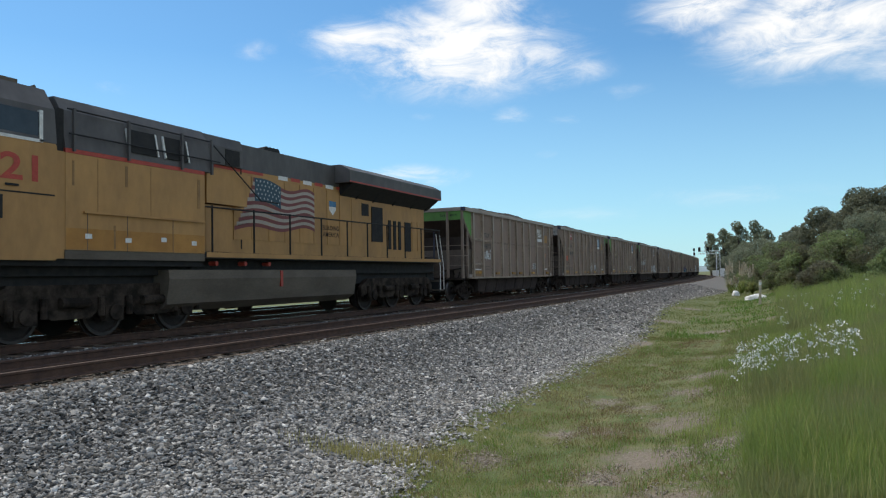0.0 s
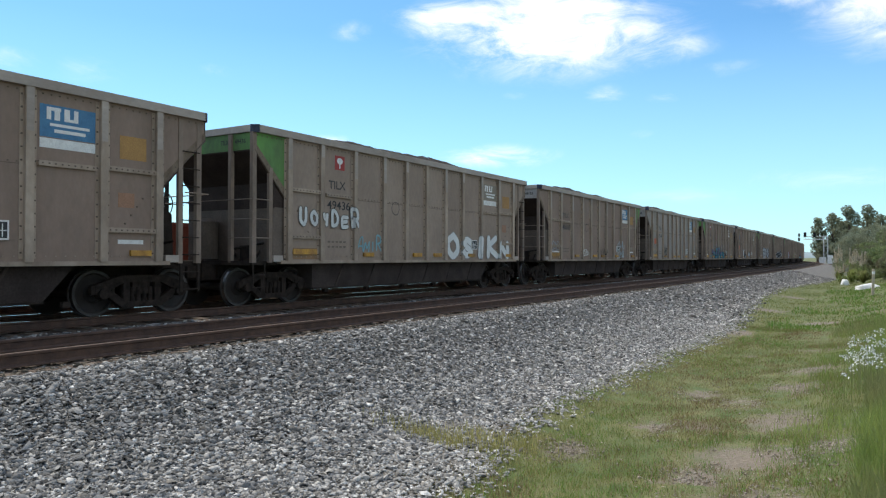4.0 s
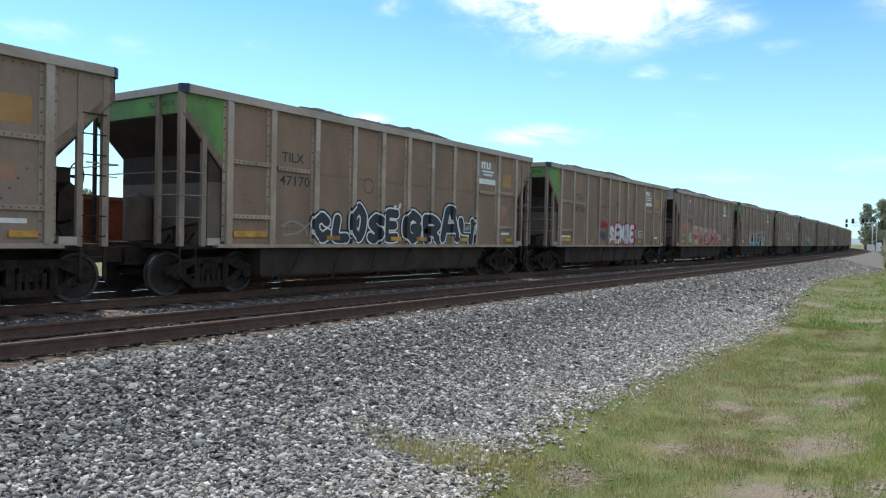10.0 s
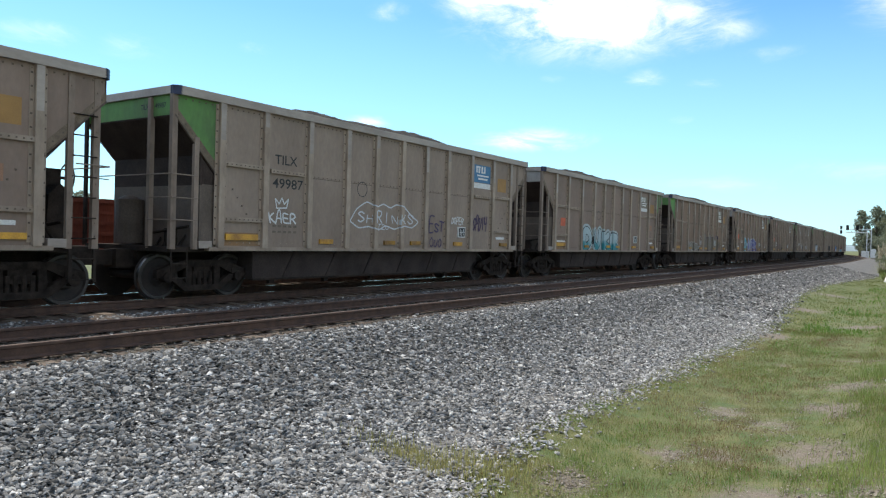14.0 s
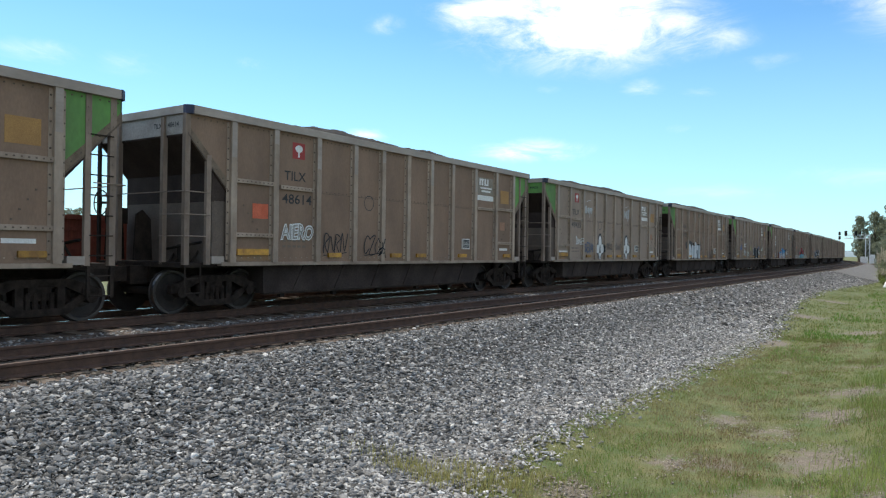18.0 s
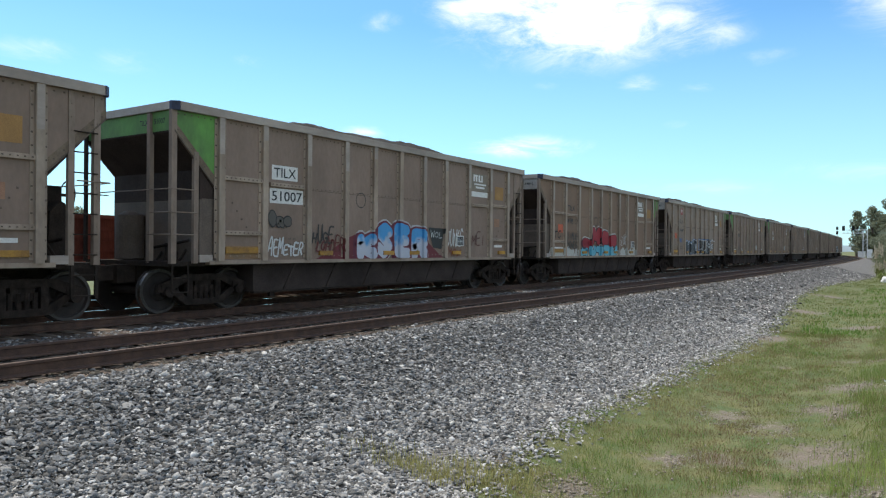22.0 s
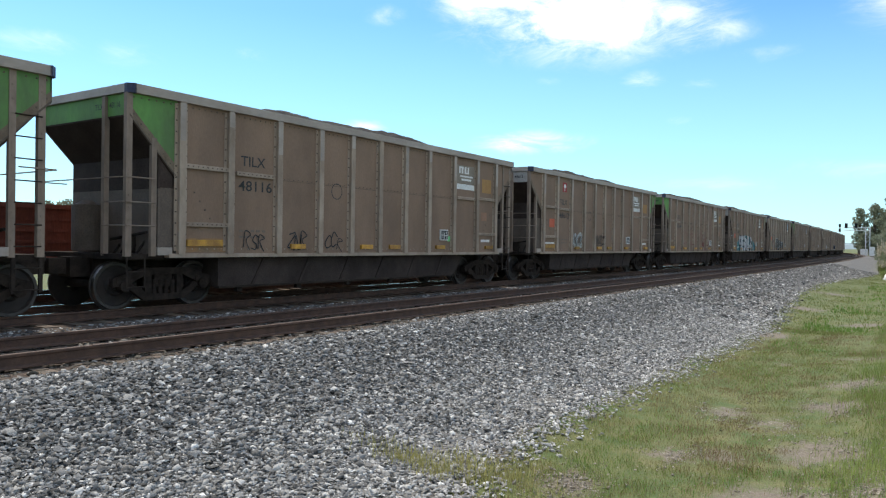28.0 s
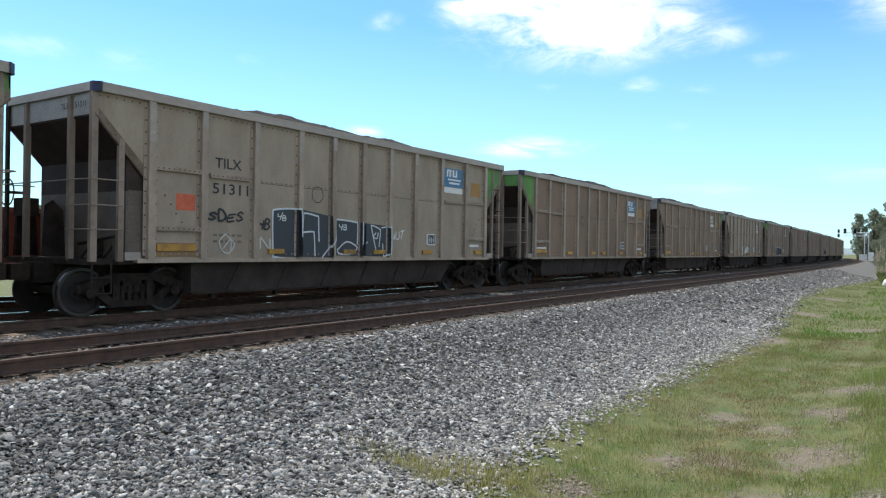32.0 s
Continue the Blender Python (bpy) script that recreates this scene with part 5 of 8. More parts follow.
def flower(car, u, z, r):
    """A painted three-lobed blossom on a crossed cone, under a dark cap."""
    lobes = ((u, z + 0.52 * r, 0.36 * r, 0.62 * r), (u - 0.48 * r, z - 0.12 * r, 0.42 * r, 0.42 * r), (u + 0.5 * r, z - 0.1 * r, 0.46 * r, 0.44 * r))
    blobs(car, [(a, b, p + 0.05, q + 0.05) for a, b, p, q in lobes] + [(u, z + 0.75 * r, 0.46 * r, 0.6 * r)], paint(BLACK), 0.0, "", "graffiti_outline")
    blobs(car, lobes, paint(WHITE), 0.003, "white three-lobed blossom with black outline", "graffiti_fill")
    slab(car, [(u - 0.36 * r, z - 0.5 * r), (u + 0.36 * r, z - 0.5 * r), (u + 0.14 * r, z - 2.0 * r), (u - 0.14 * r, z - 2.0 * r)], paint(WHITE), 0.001)
    strokes(car, [((u - 0.36 * r, z - 0.5 * r), (u - 0.12 * r, z - 1.95 * r)), ((u + 0.36 * r, z - 0.5 * r), (u + 0.12 * r, z - 1.95 * r)), ((u - 0.3 * r, z - 0.7 * r), (u + 0.2 * r, z - 1.5 * r)), ((u + 0.3 * r, z - 0.7 * r), (u - 0.2 * r, z - 1.5 * r)), ((u - 0.1 * r, z + 0.2 * r), (u - 0.14 * r, z - 0.4 * r)), ((u + 0.12 * r, z + 0.2 * r), (u + 0.1 * r, z - 0.4 * r))], 0.03, paint(BLACK), "", 0.0, 0.006)


def emblem_square(car):
    part("red_emblem", made(box, SIDE - 0.01, SIDE + 0.004, spot(2.93), spot(3.33), 3.5, 3.88), paint((0.33, 0.03, 0.025)), car, "small red square emblem")
    bm = bmesh.new()
    bm.faces.new([bm.verts.new((SIDE + 0.007, spot(3.13) + 0.12 * math.cos(0.35 * j), 3.74 + 0.085 * math.sin(0.35 * j))) for j in range(18)])
    box(bm, SIDE, SIDE + 0.006, spot(3.105), spot(3.155), 3.54, 3.72)
    part("red_emblem_mark", bm, M["decal_white"], car)


def decorate(car, n):
    """What sets each car of the train apart: number, end colours and graffiti."""
    P = paint
    if n == 0:
        tag(car, "UOES", 2.62, 3.5, 1.95, 2.4, P(WHITE), 5, 0.06, "white sprayed tag")
    elif n == 1:
        tag(car, "MO", 8.7, 9.5, 1.3, 2.1, P(WHITE), 6, 0.04, "white sprayed tag")
        tag(car, "PSE", 9.9, 10.9, 1.35, 2.0, P(WHITE), 7, 0.035)
    elif n == 2:
        tag(car, "SLOT", 8.6, 9.4, 1.5, 1.8, P((0.42, 0.41, 0.38)), 8, 0.03, "faint chalk tag")
    elif n == 3:
        throwup(car, "UOYDER", 1.5, 3.9, 1.95, 2.5, P((0.6, 0.6, 0.58)), P((0.1, 0.09, 0.08)), None, 0.1, 0.02, 3, "white wildstyle graffiti with dark outline", 1.0)
        tag(car, "AMIR", 3.9, 5.0, 1.35, 1.8, P((0.2, 0.4, 0.45)), 12, 0.05)
        throwup(car, "OSIKN", 8.6, 13.3, 1.12, 2.1, P(WHITE), P((0.3, 0.29, 0.27)), None, 0.22, 0.03, 4, "white chunky graffiti letters")
    elif n == 4:
        scribble(car, 1.4, 2.1, 1.5, 1.9, P((0.3, 0.35, 0.4)), 13, 0.03, 4)
        scribble(car, 10.4, 11.6, 1.2, 2.0, P((0.4, 0.45, 0.47)), 14, 0.08, 5, "pale sprayed tag")
        scribble(car, 7.6, 8.7, 1.25, 1.6, P(BLACK), 15, 0.03, 5)
        scribble(car, 5.0, 5.9, 1.3, 1.6, P(WHITE), 16, 0.035, 5)
    elif n == 5:
        tag(car, "NAMS", 3.9, 4.85, 1.35, 1.95, P(BLACK), 17, 0.05, "black sprayed tag")
        strokes(car, [((4.35, 1.3), (4.5, 1.3), (4.4, 1.14), (4.45, 1.08))], 0.04, P(BLACK))
        tag(car, "L", 5.35, 5.5, 1.95, 2.05, P((0.1, 0.22, 0.4)), 18, 0.03)
    elif n == 6:
        blobs(car, [(3.75 + 0.42 * k, 1.68 + 0.1 * (k % 3) - 0.2 * (k < 2), 0.4, 0.44 + 0.06 * (k % 2)) for k in range(15)], P((0.255, 0.2, 0.17)), -0.006, "pale sprayed haze behind the letters")
        throwup(car, "SEAME", 3.9, 9.3, 1.06, 2.2, P((0.035, 0.235, 0.265), (0.05, 0.21, 0.28), 1.5), P(BLACK), None, 0.25, 0.05, 5, "teal wildstyle graffiti with black outlines", 1.4, 0.12, 0.1, shade=P((0.03, 0.035, 0.045)))
        lav = P((0.19, 0.165, 0.285))
        strokes(car, [((3.6, 1.85), (3.7, 1.6), (4.05, 1.55)), ((4.6, 1.75), (4.95, 1.5), (5.3, 1.65)), ((6.1, 2.0), (6.2, 1.55), (6.35, 1.3)), ((7.0, 1.95), (7.2, 1.6), (7.6, 1.5)), ((8.2, 1.9), (8.3, 1.5))], 0.15, lav, "lavender strokes in the letters", 0.1, 0.03)
        strokes(car, [((3.55, 1.95), (3.5, 1.65), (3.95, 1.25)), ((4.35, 2.18), (4.75, 1.85), (4.5, 1.6)), ((5.3, 1.9), (5.7, 1.3), (6.0, 1.12)), ((6.5, 1.9), (6.55, 1.5), (6.95, 1.5), (6.95, 1.2)), ((7.7, 2.0), (8.0, 1.5), (8.45, 1.2)), ((8.6, 1.95), (9.1, 1.5), (9.6, 1.6), (9.6, 1.3))], 0.045, P(BLACK), "", 0.05, 0.036)
        tag(car, "BE YOU", 2.6, 3.6, 1.25, 1.5, P(TEAL), 18, 0.04, "teal sprayed words", 0.05)
    elif n == 7:
        tag(car, "RES", 1.4, 2.2, 3.1, 3.5, P((0.08, 0.14, 0.3)), 19, 0.05, "blue sprayed tag")
        shape = [(4.25, 1.8, 0.2, 0.27), (4.55, 1.62, 0.27, 0.36), (4.3, 1.4, 0.2, 0.2), (4.62, 1.34, 0.2, 0.24), (4.86, 1.42, 0.16, 0.3)]
        blobs(car, [(u, z, a + 0.04, b + 0.04) for u, z, a, b in shape], P(BLACK), 0.0, "", "graffiti_outline")
        blobs(car, shape, P((0.62, 0.66, 0.68)), 0.003, "pale bubble graffiti with black outline", "graffiti_fill")
        strokes(car, [((4.2, 1.66), (4.28, 1.72), (4.36, 1.64)), ((4.45, 1.9), (4.48, 1.6), (4.7, 1.5)), ((4.5, 1.25), (4.56, 1.45), (4.72, 1.4)), ((4.78, 1.7), (4.72, 1.2)), ((4.14, 1.86), (4.16, 1.86)), ((4.32, 1.86), (4.34, 1.86))], 0.025, P(BLACK), "", 0.8, 0.007)
        tag(car, "LYB", 4.75, 5.02, 1.75, 2.15, P(WHITE), 71, 0.02)
        slab(car, [(5.3, 1.1), (6.2, 1.1), (6.2, 1.52), (5.3, 1.52)], P(BLACK), 0.0)
        throwup(car, "ZIG!", 5.32, 6.18, 1.12, 1.5, P(SILVER), P(BLACK), None, 0.08, 0.012, 7, "silver letters on a black ground", 0.8)
        throwup(car, "FAO", 7.55, 8.55, 1.25, 1.82, P((0.5, 0.54, 0.56)), P(BLACK), None, 0.17, 0.03, 8, "grey bubble letters", 0.6)
    elif n == 8:
        piece(car, "BERG", 4.5, 9.75, 1.14, 2.2, P(SILVER, (0.42, 0.43, 0.45), 1.2), P((0.06, 0.055, 0.05)), P((0.4, 0.42, 0.43)), 0.05, 0.035, 0.02, 1, "large silver block-letter graffiti", lean=0.02)
        strokes(car, [((4.5, 2.2), (4.62, 1.72), (4.85, 1.78), (4.9, 1.4), (4.6, 1.3))], 0.16, P((0.05, 0.045, 0.04)), "", 0.2, -0.003)
        for u in (6.02, 7.3, 8.35, 9.6):
            strokes(car, [((u + 0.02, 2.15), (u - 0.05, 1.9), (u + 0.1, 1.65), (u - 0.02, 1.4), (u + 0.12, 1.12))], 0.07, P((0.05, 0.045, 0.04)), "", 0.8, 0.022)
        tag(car, "DUX", 1.35, 2.15, 1.9, 2.3, P(BLACK), 21, 0.04, "thin black tag")
        tag(car, "GOREL", 2.65, 3.6, 1.25, 1.6, P((0.5, 0.5, 0.48)), 22, 0.03)
        tag(car, "HUO", 10.05, 10.25, 1.45, 2.0, P(BLACK), 23, 0.03)
    elif n == 9:
        throwup(car, "CLOSE", 3.65, 7.0, 1.1, 2.28, P((0.022, 0.024, 0.03)), P(WHITE), P(BLACK), 0.24, 0.045, 2, "black graffiti letters with white outlines", 0.8, 0.0, 0.6, 0.05)
        throwup(car, "GRAY", 7.15, 11.0, 1.1, 2.28, P((0.022, 0.024, 0.03)), P(WHITE), P(BLACK), 0.27, 0.05, 12, "black graffiti letters with white outlines", 0.8, 0.0, 0.4, 0.05)
        tag(car, "**", 6.75, 7.15, 2.0, 2.3, P(WHITE), 24, 0.035)
        strokes(car, [((2.7, 1.5), (3.0, 1.62), (3.4, 1.5), (3.5, 1.3)), ((2.75, 1.3), (3.2, 1.35), (3.6, 1.6))], 0.05, P((0.25, 0.23, 0.2)), "faint grey sprayed line")
    elif n == 10:
        throwup(car, "SEMBE", 6.4, 9.6, 1.16, 2.1, P((0.55, 0.6, 0.63)), P((0.42, 0.03, 0.045)), None, 0.21, 0.07, 9, "white graffiti letters with red outlines", 0.6)
        tag(car, "CORSAN", 5.3, 6.15, 1.85, 2.15, P((0.38, 0.02, 0.03)), 24, 0.045, "red sprayed tag")
        tag(car, "DARKS", 5.28, 6.15, 1.35, 1.75, P((0.05, 0.055, 0.11)), 25, 0.045)
    elif n == 11:
        blobs(car, [(3.35, 1.55, 0.32, 0.3), (3.7, 1.5, 0.3, 0.34)] + [(3.95 + 0.36 * k, 1.68 + 0.05 * (k % 2) - 0.012 * k, 0.34, 0.6) for k in range(16)], P((0.45, 0.42, 0.24)), -0.007, "cream haze behind the letters")
        strokes(car, [((3.15, 1.68), (3.5, 1.72), (3.75, 1.6)), ((3.15, 1.52), (3.6, 1.56)), ((2.75, 1.62), (3.05, 1.55))], 0.05, P((0.24, 0.2, 0.15)), "", 0.5, 0.001)
        for k, (ch, a, b) in enumerate((("F", 3.9, 5.05), ("S", 5.2, 6.2), ("K", 6.3, 7.35), ("O", 7.48, 8.5), ("S", 8.65, 9.65))):
            throwup(car, ch, a, b, 1.06, 2.25 - 0.03 * k, P((0.46, 0.20, 0.24), (0.40, 0.035, 0.06), 1.75), P((0.6, 0.5, 0.5)), None, 0.27, 0.022, 40 + k, "red and pink graffiti letter with white edge", 0.5, 0.0, 0.15, shade=P(BLACK))
        tag(car, "SATAN", 11.15, 12.1, 1.45, 1.9, P(BLACK), 27, 0.035, "thin black tag")
    elif n == 12:
        throwup(car, "KERUZ", 3.95, 9.7, 1.06, 2.18, P((0.42, 0.29, 0.295), (0.24, 0.48, 0.56), 1.48), P(BLACK), P((0.46, 0.44, 0.41)), 0.36, 0.035, 11, "pink and pale blue graffiti letters with black outlines", 0.5, 0.0, 0.35, 0.1, shade=P((0.02, 0.02, 0.022)))
        strokes(car, [((2.95, 2.5), (2.78, 2.25), (2.98, 2.08), (3.15, 2.3), (2.95, 2.5)), ((2.72, 1.98), (3.25, 2.06)), ((2.75, 1.9), (3.25, 1.97)), ((2.95, 2.05), (2.95, 1.75), (3.05, 1.5), (3.25, 1.3))], 0.045, P(BLACK), "black sprayed arrow", 0.15)
        tag(car, "THOR", 9.85, 10.75, 2.08, 2.28, P((0.25, 0.5, 0.45)), 29, 0.03)
        tag(car, "TEN", 10.0, 10.6, 1.85, 2.03, P((0.25, 0.5, 0.45)), 30, 0.03)
    elif n == 13:
        tag(car, "KAER", 2.5, 3.35, 1.65, 1.95, P(WHITE), 30, 0.04, "white sprayed tag", -0.1)
        strokes(car, [((2.75, 1.98), (2.7, 2.2), (2.82, 2.08), (2.9, 2.22), (2.98, 2.08), (3.1, 2.2), (3.05, 2.0), (2.75, 1.98))], 0.03, P(WHITE), "", 0.1)
        strokes(car, [((5.25, 1.78), (5.5, 2.1), (5.9, 2.3), (6.3, 2.2), (6.6, 2.28), (6.9, 2.2), (7.2, 2.3), (7.6, 2.2), (7.9, 2.0), (8.2, 1.85), (7.9, 1.68), (7.5, 1.72), (7.1, 1.62), (6.7, 1.7), (6.4, 1.58), (6.0, 1.66), (5.6, 1.62), (5.25, 1.78))], 0.035, P((0.62, 0.64, 0.66)), "white outlined cloud", 0.6)
        tag(car, "SHRINKS", 5.5, 8.0, 1.78, 2.12, P((0.6, 0.62, 0.64)), 12, 0.035, "white outlined graffiti letters", 0.0)
        tag(car, "T2O", 6.35, 6.85, 1.6, 1.76, P((0.6, 0.62, 0.64)), 13, 0.025)
        tag(car, "EST", 8.75, 9.55, 1.6, 2.1, P((0.075, 0.05, 0.11)), 31, 0.05)
        tag(car, "OUO", 8.8, 9.45, 1.15, 1.45, P((0.075, 0.05, 0.11)), 32, 0.035)
        tag(car, "DOPER", 9.95, 10.65, 1.86, 2.1, P(WHITE), 33, 0.028)
        tag(car, "SPUIY", 11.2, 12.1, 1.7, 2.2, P((0.07, 0.04, 0.09)), 34, 0.05)
    elif n == 14:
        throwup(car, "DUKE", 3.95, 8.1, 1.08, 2.15, P((0.42, 0.52, 0.54), TEAL, 1.45), P(BLACK), P((0.42, 0.48, 0.48)), 0.3, 0.04, 13, "pale blue graffiti letters with black outlines", 0.8)
    elif n == 15:
        throwup(car, "SIMCLE", 7.55, 11.1, 1.1, 2.2, P((0.21, 0.165, 0.12)), P((0.06, 0.035, 0.1)), None, 0.34, 0.035, 14, "unfilled graffiti letters in purple outline", 0.5)
        tag(car, "WOD", 6.35, 7.0, 1.5, 1.85, P((0.55, 0.56, 0.56)), 33, 0.04)
        strokes(car, [((6.65, 2.05), (6.35, 1.8), (6.4, 1.5), (6.7, 1.35), (7.0, 1.55), (6.98, 1.9), (6.65, 2.05))], 0.03, P((0.5, 0.5, 0.5)))
        throwup(car, "KER", 3.9, 6.2, 1.1, 1.75, P((0.2, 0.165, 0.13)), P((0.5, 0.49, 0.46)), None, 0.16, 0.03, 35, "pale outlined letters", 0.8)
        tag(car, "KABLER", 11.2, 12.0, 1.35, 1.7, P((0.05, 0.05, 0.03)), 36, 0.03)
    elif n == 16:
        pale = P((0.55, 0.54, 0.58))
        throwup(car, "D", 3.9, 5.0, 1.08, 2.14, P((0.11, 0.38, 0.48)), pale, None, 0.33, 0.05, 1, "sky-blue graffiti letter with white outline", 0.2, 0.0, 0.5)
        blobs(car, [(5.6, 1.6, 0.56, 0.56)], pale, 0.0, "", "graffiti_outline")
        blobs(car, [(5.6, 1.6, 0.5, 0.5)], P((0.175, 0.18, 0.40)), 0.002, "violet round letter with white outline", "graffiti_fill")
        strokes(car, [((5.72, 1.5), (5.75, 1.78), (5.5, 1.8), (5.45, 1.5), (5.65, 1.42), (5.78, 1.52), (5.86, 1.7), (5.75, 1.92), (5.5, 1.95), (5.32, 1.75), (5.32, 1.45), (5.5, 1.27), (5.75, 1.28))], 0.04, pale, "", 0.9, 0.004)
        throwup(car, "PER", 6.15, 8.55, 1.08, 2.12, P((0.175, 0.18, 0.40)), pale, None, 0.27, 0.05, 3, "violet graffiti letters with white outlines", 0.3, 0.0, 0.4)
        tag(car, "2", 2.6, 2.8, 1.85, 2.05, P(WHITE), 2, 0.03)
        tag(car, "2O2O", 2.95, 3.6, 1.75, 2.0, P(WHITE), 3, 0.03, "white sprayed date", 0.0)
        strokes(car, [((2.82, 1.75), (2.95, 2.2))], 0.03, P(WHITE))
        tag(car, "MIS", 10.3, 10.8, 1.45, 1.7, P((0.15, 0.25, 0.3)), 34, 0.03)
    elif n == 17:
        piece(car, "AIERO", 2.6, 3.6, 1.62, 1.95, P((0.3, 0.28, 0.25)), P(WHITE), None, 0.0, 0.06, 0.05, 16, "white outlined tag")
        for u, s in ((3.95, 35), (5.5, 36)):
            scribble(car, u, u + 0.85, 1.3, 1.75, P(BLACK), s, 0.03, 4)
    elif n == 18:
        flower(car, 5.72, 1.62, 0.48)
        flower(car, 9.1, 1.62, 0.48)
        for u0, u1, seed in ((3.95, 4.75, 37), (8.72, 9.45, 38)):
            throwup(car, "OOT", u0, u1, 3.1, 3.55, P((0.40, 0.40, 0.39)), P((0.6, 0.6, 0.6)), None, 0.09, 0.02, seed, "white dripping tag", 1.0)
            strokes(car, [((u0 + 0.5, 3.15), (u0 + 0.52, 2.92)), ((u0 + 0.66, 3.2), (u0 + 0.68, 2.98)), ((u0 + 0.2, 3.6), (u0 + 0.6, 3.68))], 0.02, P((0.6, 0.6, 0.6)))
        tag(car, "DOPER", 3.05, 3.7, 1.75, 2.1, P(WHITE), 39, 0.035)
        tag(car, "SEVA", 3.95, 4.9, 1.42, 1.85, P((0.055, 0.10, 0.19)), 40, 0.055, "blue sprayed tag")
        tag(car, "EMKOS", 6.45, 7.25, 1.55, 1.85, P((0.07, 0.065, 0.06)), 41, 0.03)
        tag(car, "KOULK", 7.55, 8.35, 1.55, 1.85, P((0.07, 0.065, 0.06)), 42, 0.03)
    elif n == 19:
        slab(car, [(3.82, 1.06), (6.6, 1.06), (6.55, 1.95), (6.4, 2.05), (5.6, 2.03), (5.0, 2.1), (4.3, 2.2), (3.95, 2.12), (3.82, 1.7)], P(BLACK), -0.006, "black ground behind the letters")
        throwup(car, "BORT", 3.92, 6.5, 1.08, 2.1, P((0.58, 0.62, 0.65)), P((0.10, 0.11, 0.12)), None, 0.33, 0.02, 17, "white bubble-letter graffiti on black", 0.5)
        blobs(car, [(3.45, 1.98, 0.17, 0.17), (3.5, 1.82, 0.14, 0.12)], P((0.03, 0.03, 0.03)), 0.0, "round black sprayed mark")
        tag(car, "AL", 6.75, 7.0, 1.95, 2.2, P(BLACK), 44, 0.04)
        tag(car, "OME", 6.6, 7.2, 1.65, 1.85, P(BLACK), 46, 0.035)
        throwup(car, "VCCC", 8.7, 9.8, 1.12, 1.7, P((0.2, 0.155, 0.115)), P((0.13, 0.035, 0.03)), None, 0.1, 0.018, 45, "thin dull red outlined letters", 0.8)
        tag(car, "MO", 9.9, 10.6, 1.15, 1.4, P((0.16, 0.03, 0.025)), 47, 0.035)
    elif n == 20:
        tag(car, "SRUL", 2.55, 3.5, 1.8, 2.2, P((0.03, 0.075, 0.26)), 46, 0.085, "thick blue sprayed tag")
        tag(car, "YOKATE", 3.95, 5.0, 2.0, 2.32, P(WHITE), 47, 0.045)
        tag(car, "SARDY", 3.98, 5.0, 1.32, 1.82, P((0.6, 0.6, 0.58)), 18, 0.05, "white outlined tag")
        tag(car, "SOVOH", 5.3, 6.15, 1.3, 1.7, P((0.6, 0.6, 0.58)), 48, 0.04)
        tag(car, "JAES", 6.5, 7.15, 1.75, 2.05, P((0.36, 0.40, 0.04)), 49, 0.045, "lime sprayed tag")
        throwup(car, "OEDO", 7.6, 9.8, 1.08, 2.05, P((0.025, 0.03, 0.038)), P((0.58, 0.6, 0.62)), None, 0.42, 0.022, 19, "black graffiti letters with white outlines", 0.5)
        strokes(car, [((7.78, 1.45), (7.9, 1.55), (8.02, 1.43)), ((7.75, 1.72), (7.77, 1.72)), ((8.0, 1.74), (8.02, 1.74))], 0.03, P(WHITE), "", 0.8, 0.024)
        tag(car, "SRUL", 9.85, 10.75, 1.95, 2.25, P((0.03, 0.075, 0.24)), 56, 0.06)
        tag(car, "DEELR", 11.2, 12.2, 1.78, 2.08, P(WHITE), 50, 0.04)
        tag(car, "XEX", 11.2, 11.8, 1.3, 1.48, P(WHITE), 51, 0.035)
    elif n == 21:
        slab(car, [(3.95, 1.06), (5.6, 1.06), (5.6, 1.75), (5.1, 1.6), (4.6, 1.3)], P((0.15, 0.022, 0.03)), -0.006, "maroon sprayed ground")
        slab(car, [(8.4, 1.06), (9.7, 1.06), (9.3, 1.25), (8.8, 1.55), (8.4, 1.6)], P((0.15, 0.022, 0.03)), -0.006)
        throwup(car, "KSER", 5.5, 8.7, 1.06, 2.2, P((0.06, 0.30, 0.60), (0.46, 0.48, 0.55), 1.6), P((0.16, 0.025, 0.045)), P((0.46, 0.45, 0.45)), 0.31, 0.055, 20, "blue and white graffiti letters edged in maroon", 0.9, 0.0, 0.12, 0.045, shade=P((0.13, 0.02, 0.04)))
        throwup(car, "ORC", 2.52, 3.2, 1.85, 2.25, P((0.10, 0.085, 0.07)), P(BLACK), None, 0.12, 0.025, 51, "black outlined tag", 1.0)
        tag(car, "AEMETER", 2.5, 3.6, 1.2, 1.6, P((0.6, 0.6, 0.58)), 21, 0.045, "white sprayed tag")
        tag(car, "HUGE", 3.9, 4.65, 1.5, 1.95, P((0.045, 0.035, 0.03)), 52, 0.045)
        tag(car, "LOADER", 4.05, 5.05, 1.3, 1.7, P((0.12, 0.025, 0.02)), 54, 0.045)
        slab(car, [(8.8, 2.0), (9.65, 1.98), (9.5, 1.35), (9.05, 1.4)], P((0.03, 0.03, 0.028)), 0.0)
        tag(car, "WOL", 8.9, 9.55, 1.7, 1.9, P((0.5, 0.52, 0.5)), 55, 0.025)
        tag(car, "JUNKS", 9.8, 10.7, 1.45, 2.05, P(WHITE), 53, 0.035)
        tag(car, "MOX", 9.85, 10.6, 1.15, 1.4, P((0.2, 0.05, 0.02)), 57, 0.035)
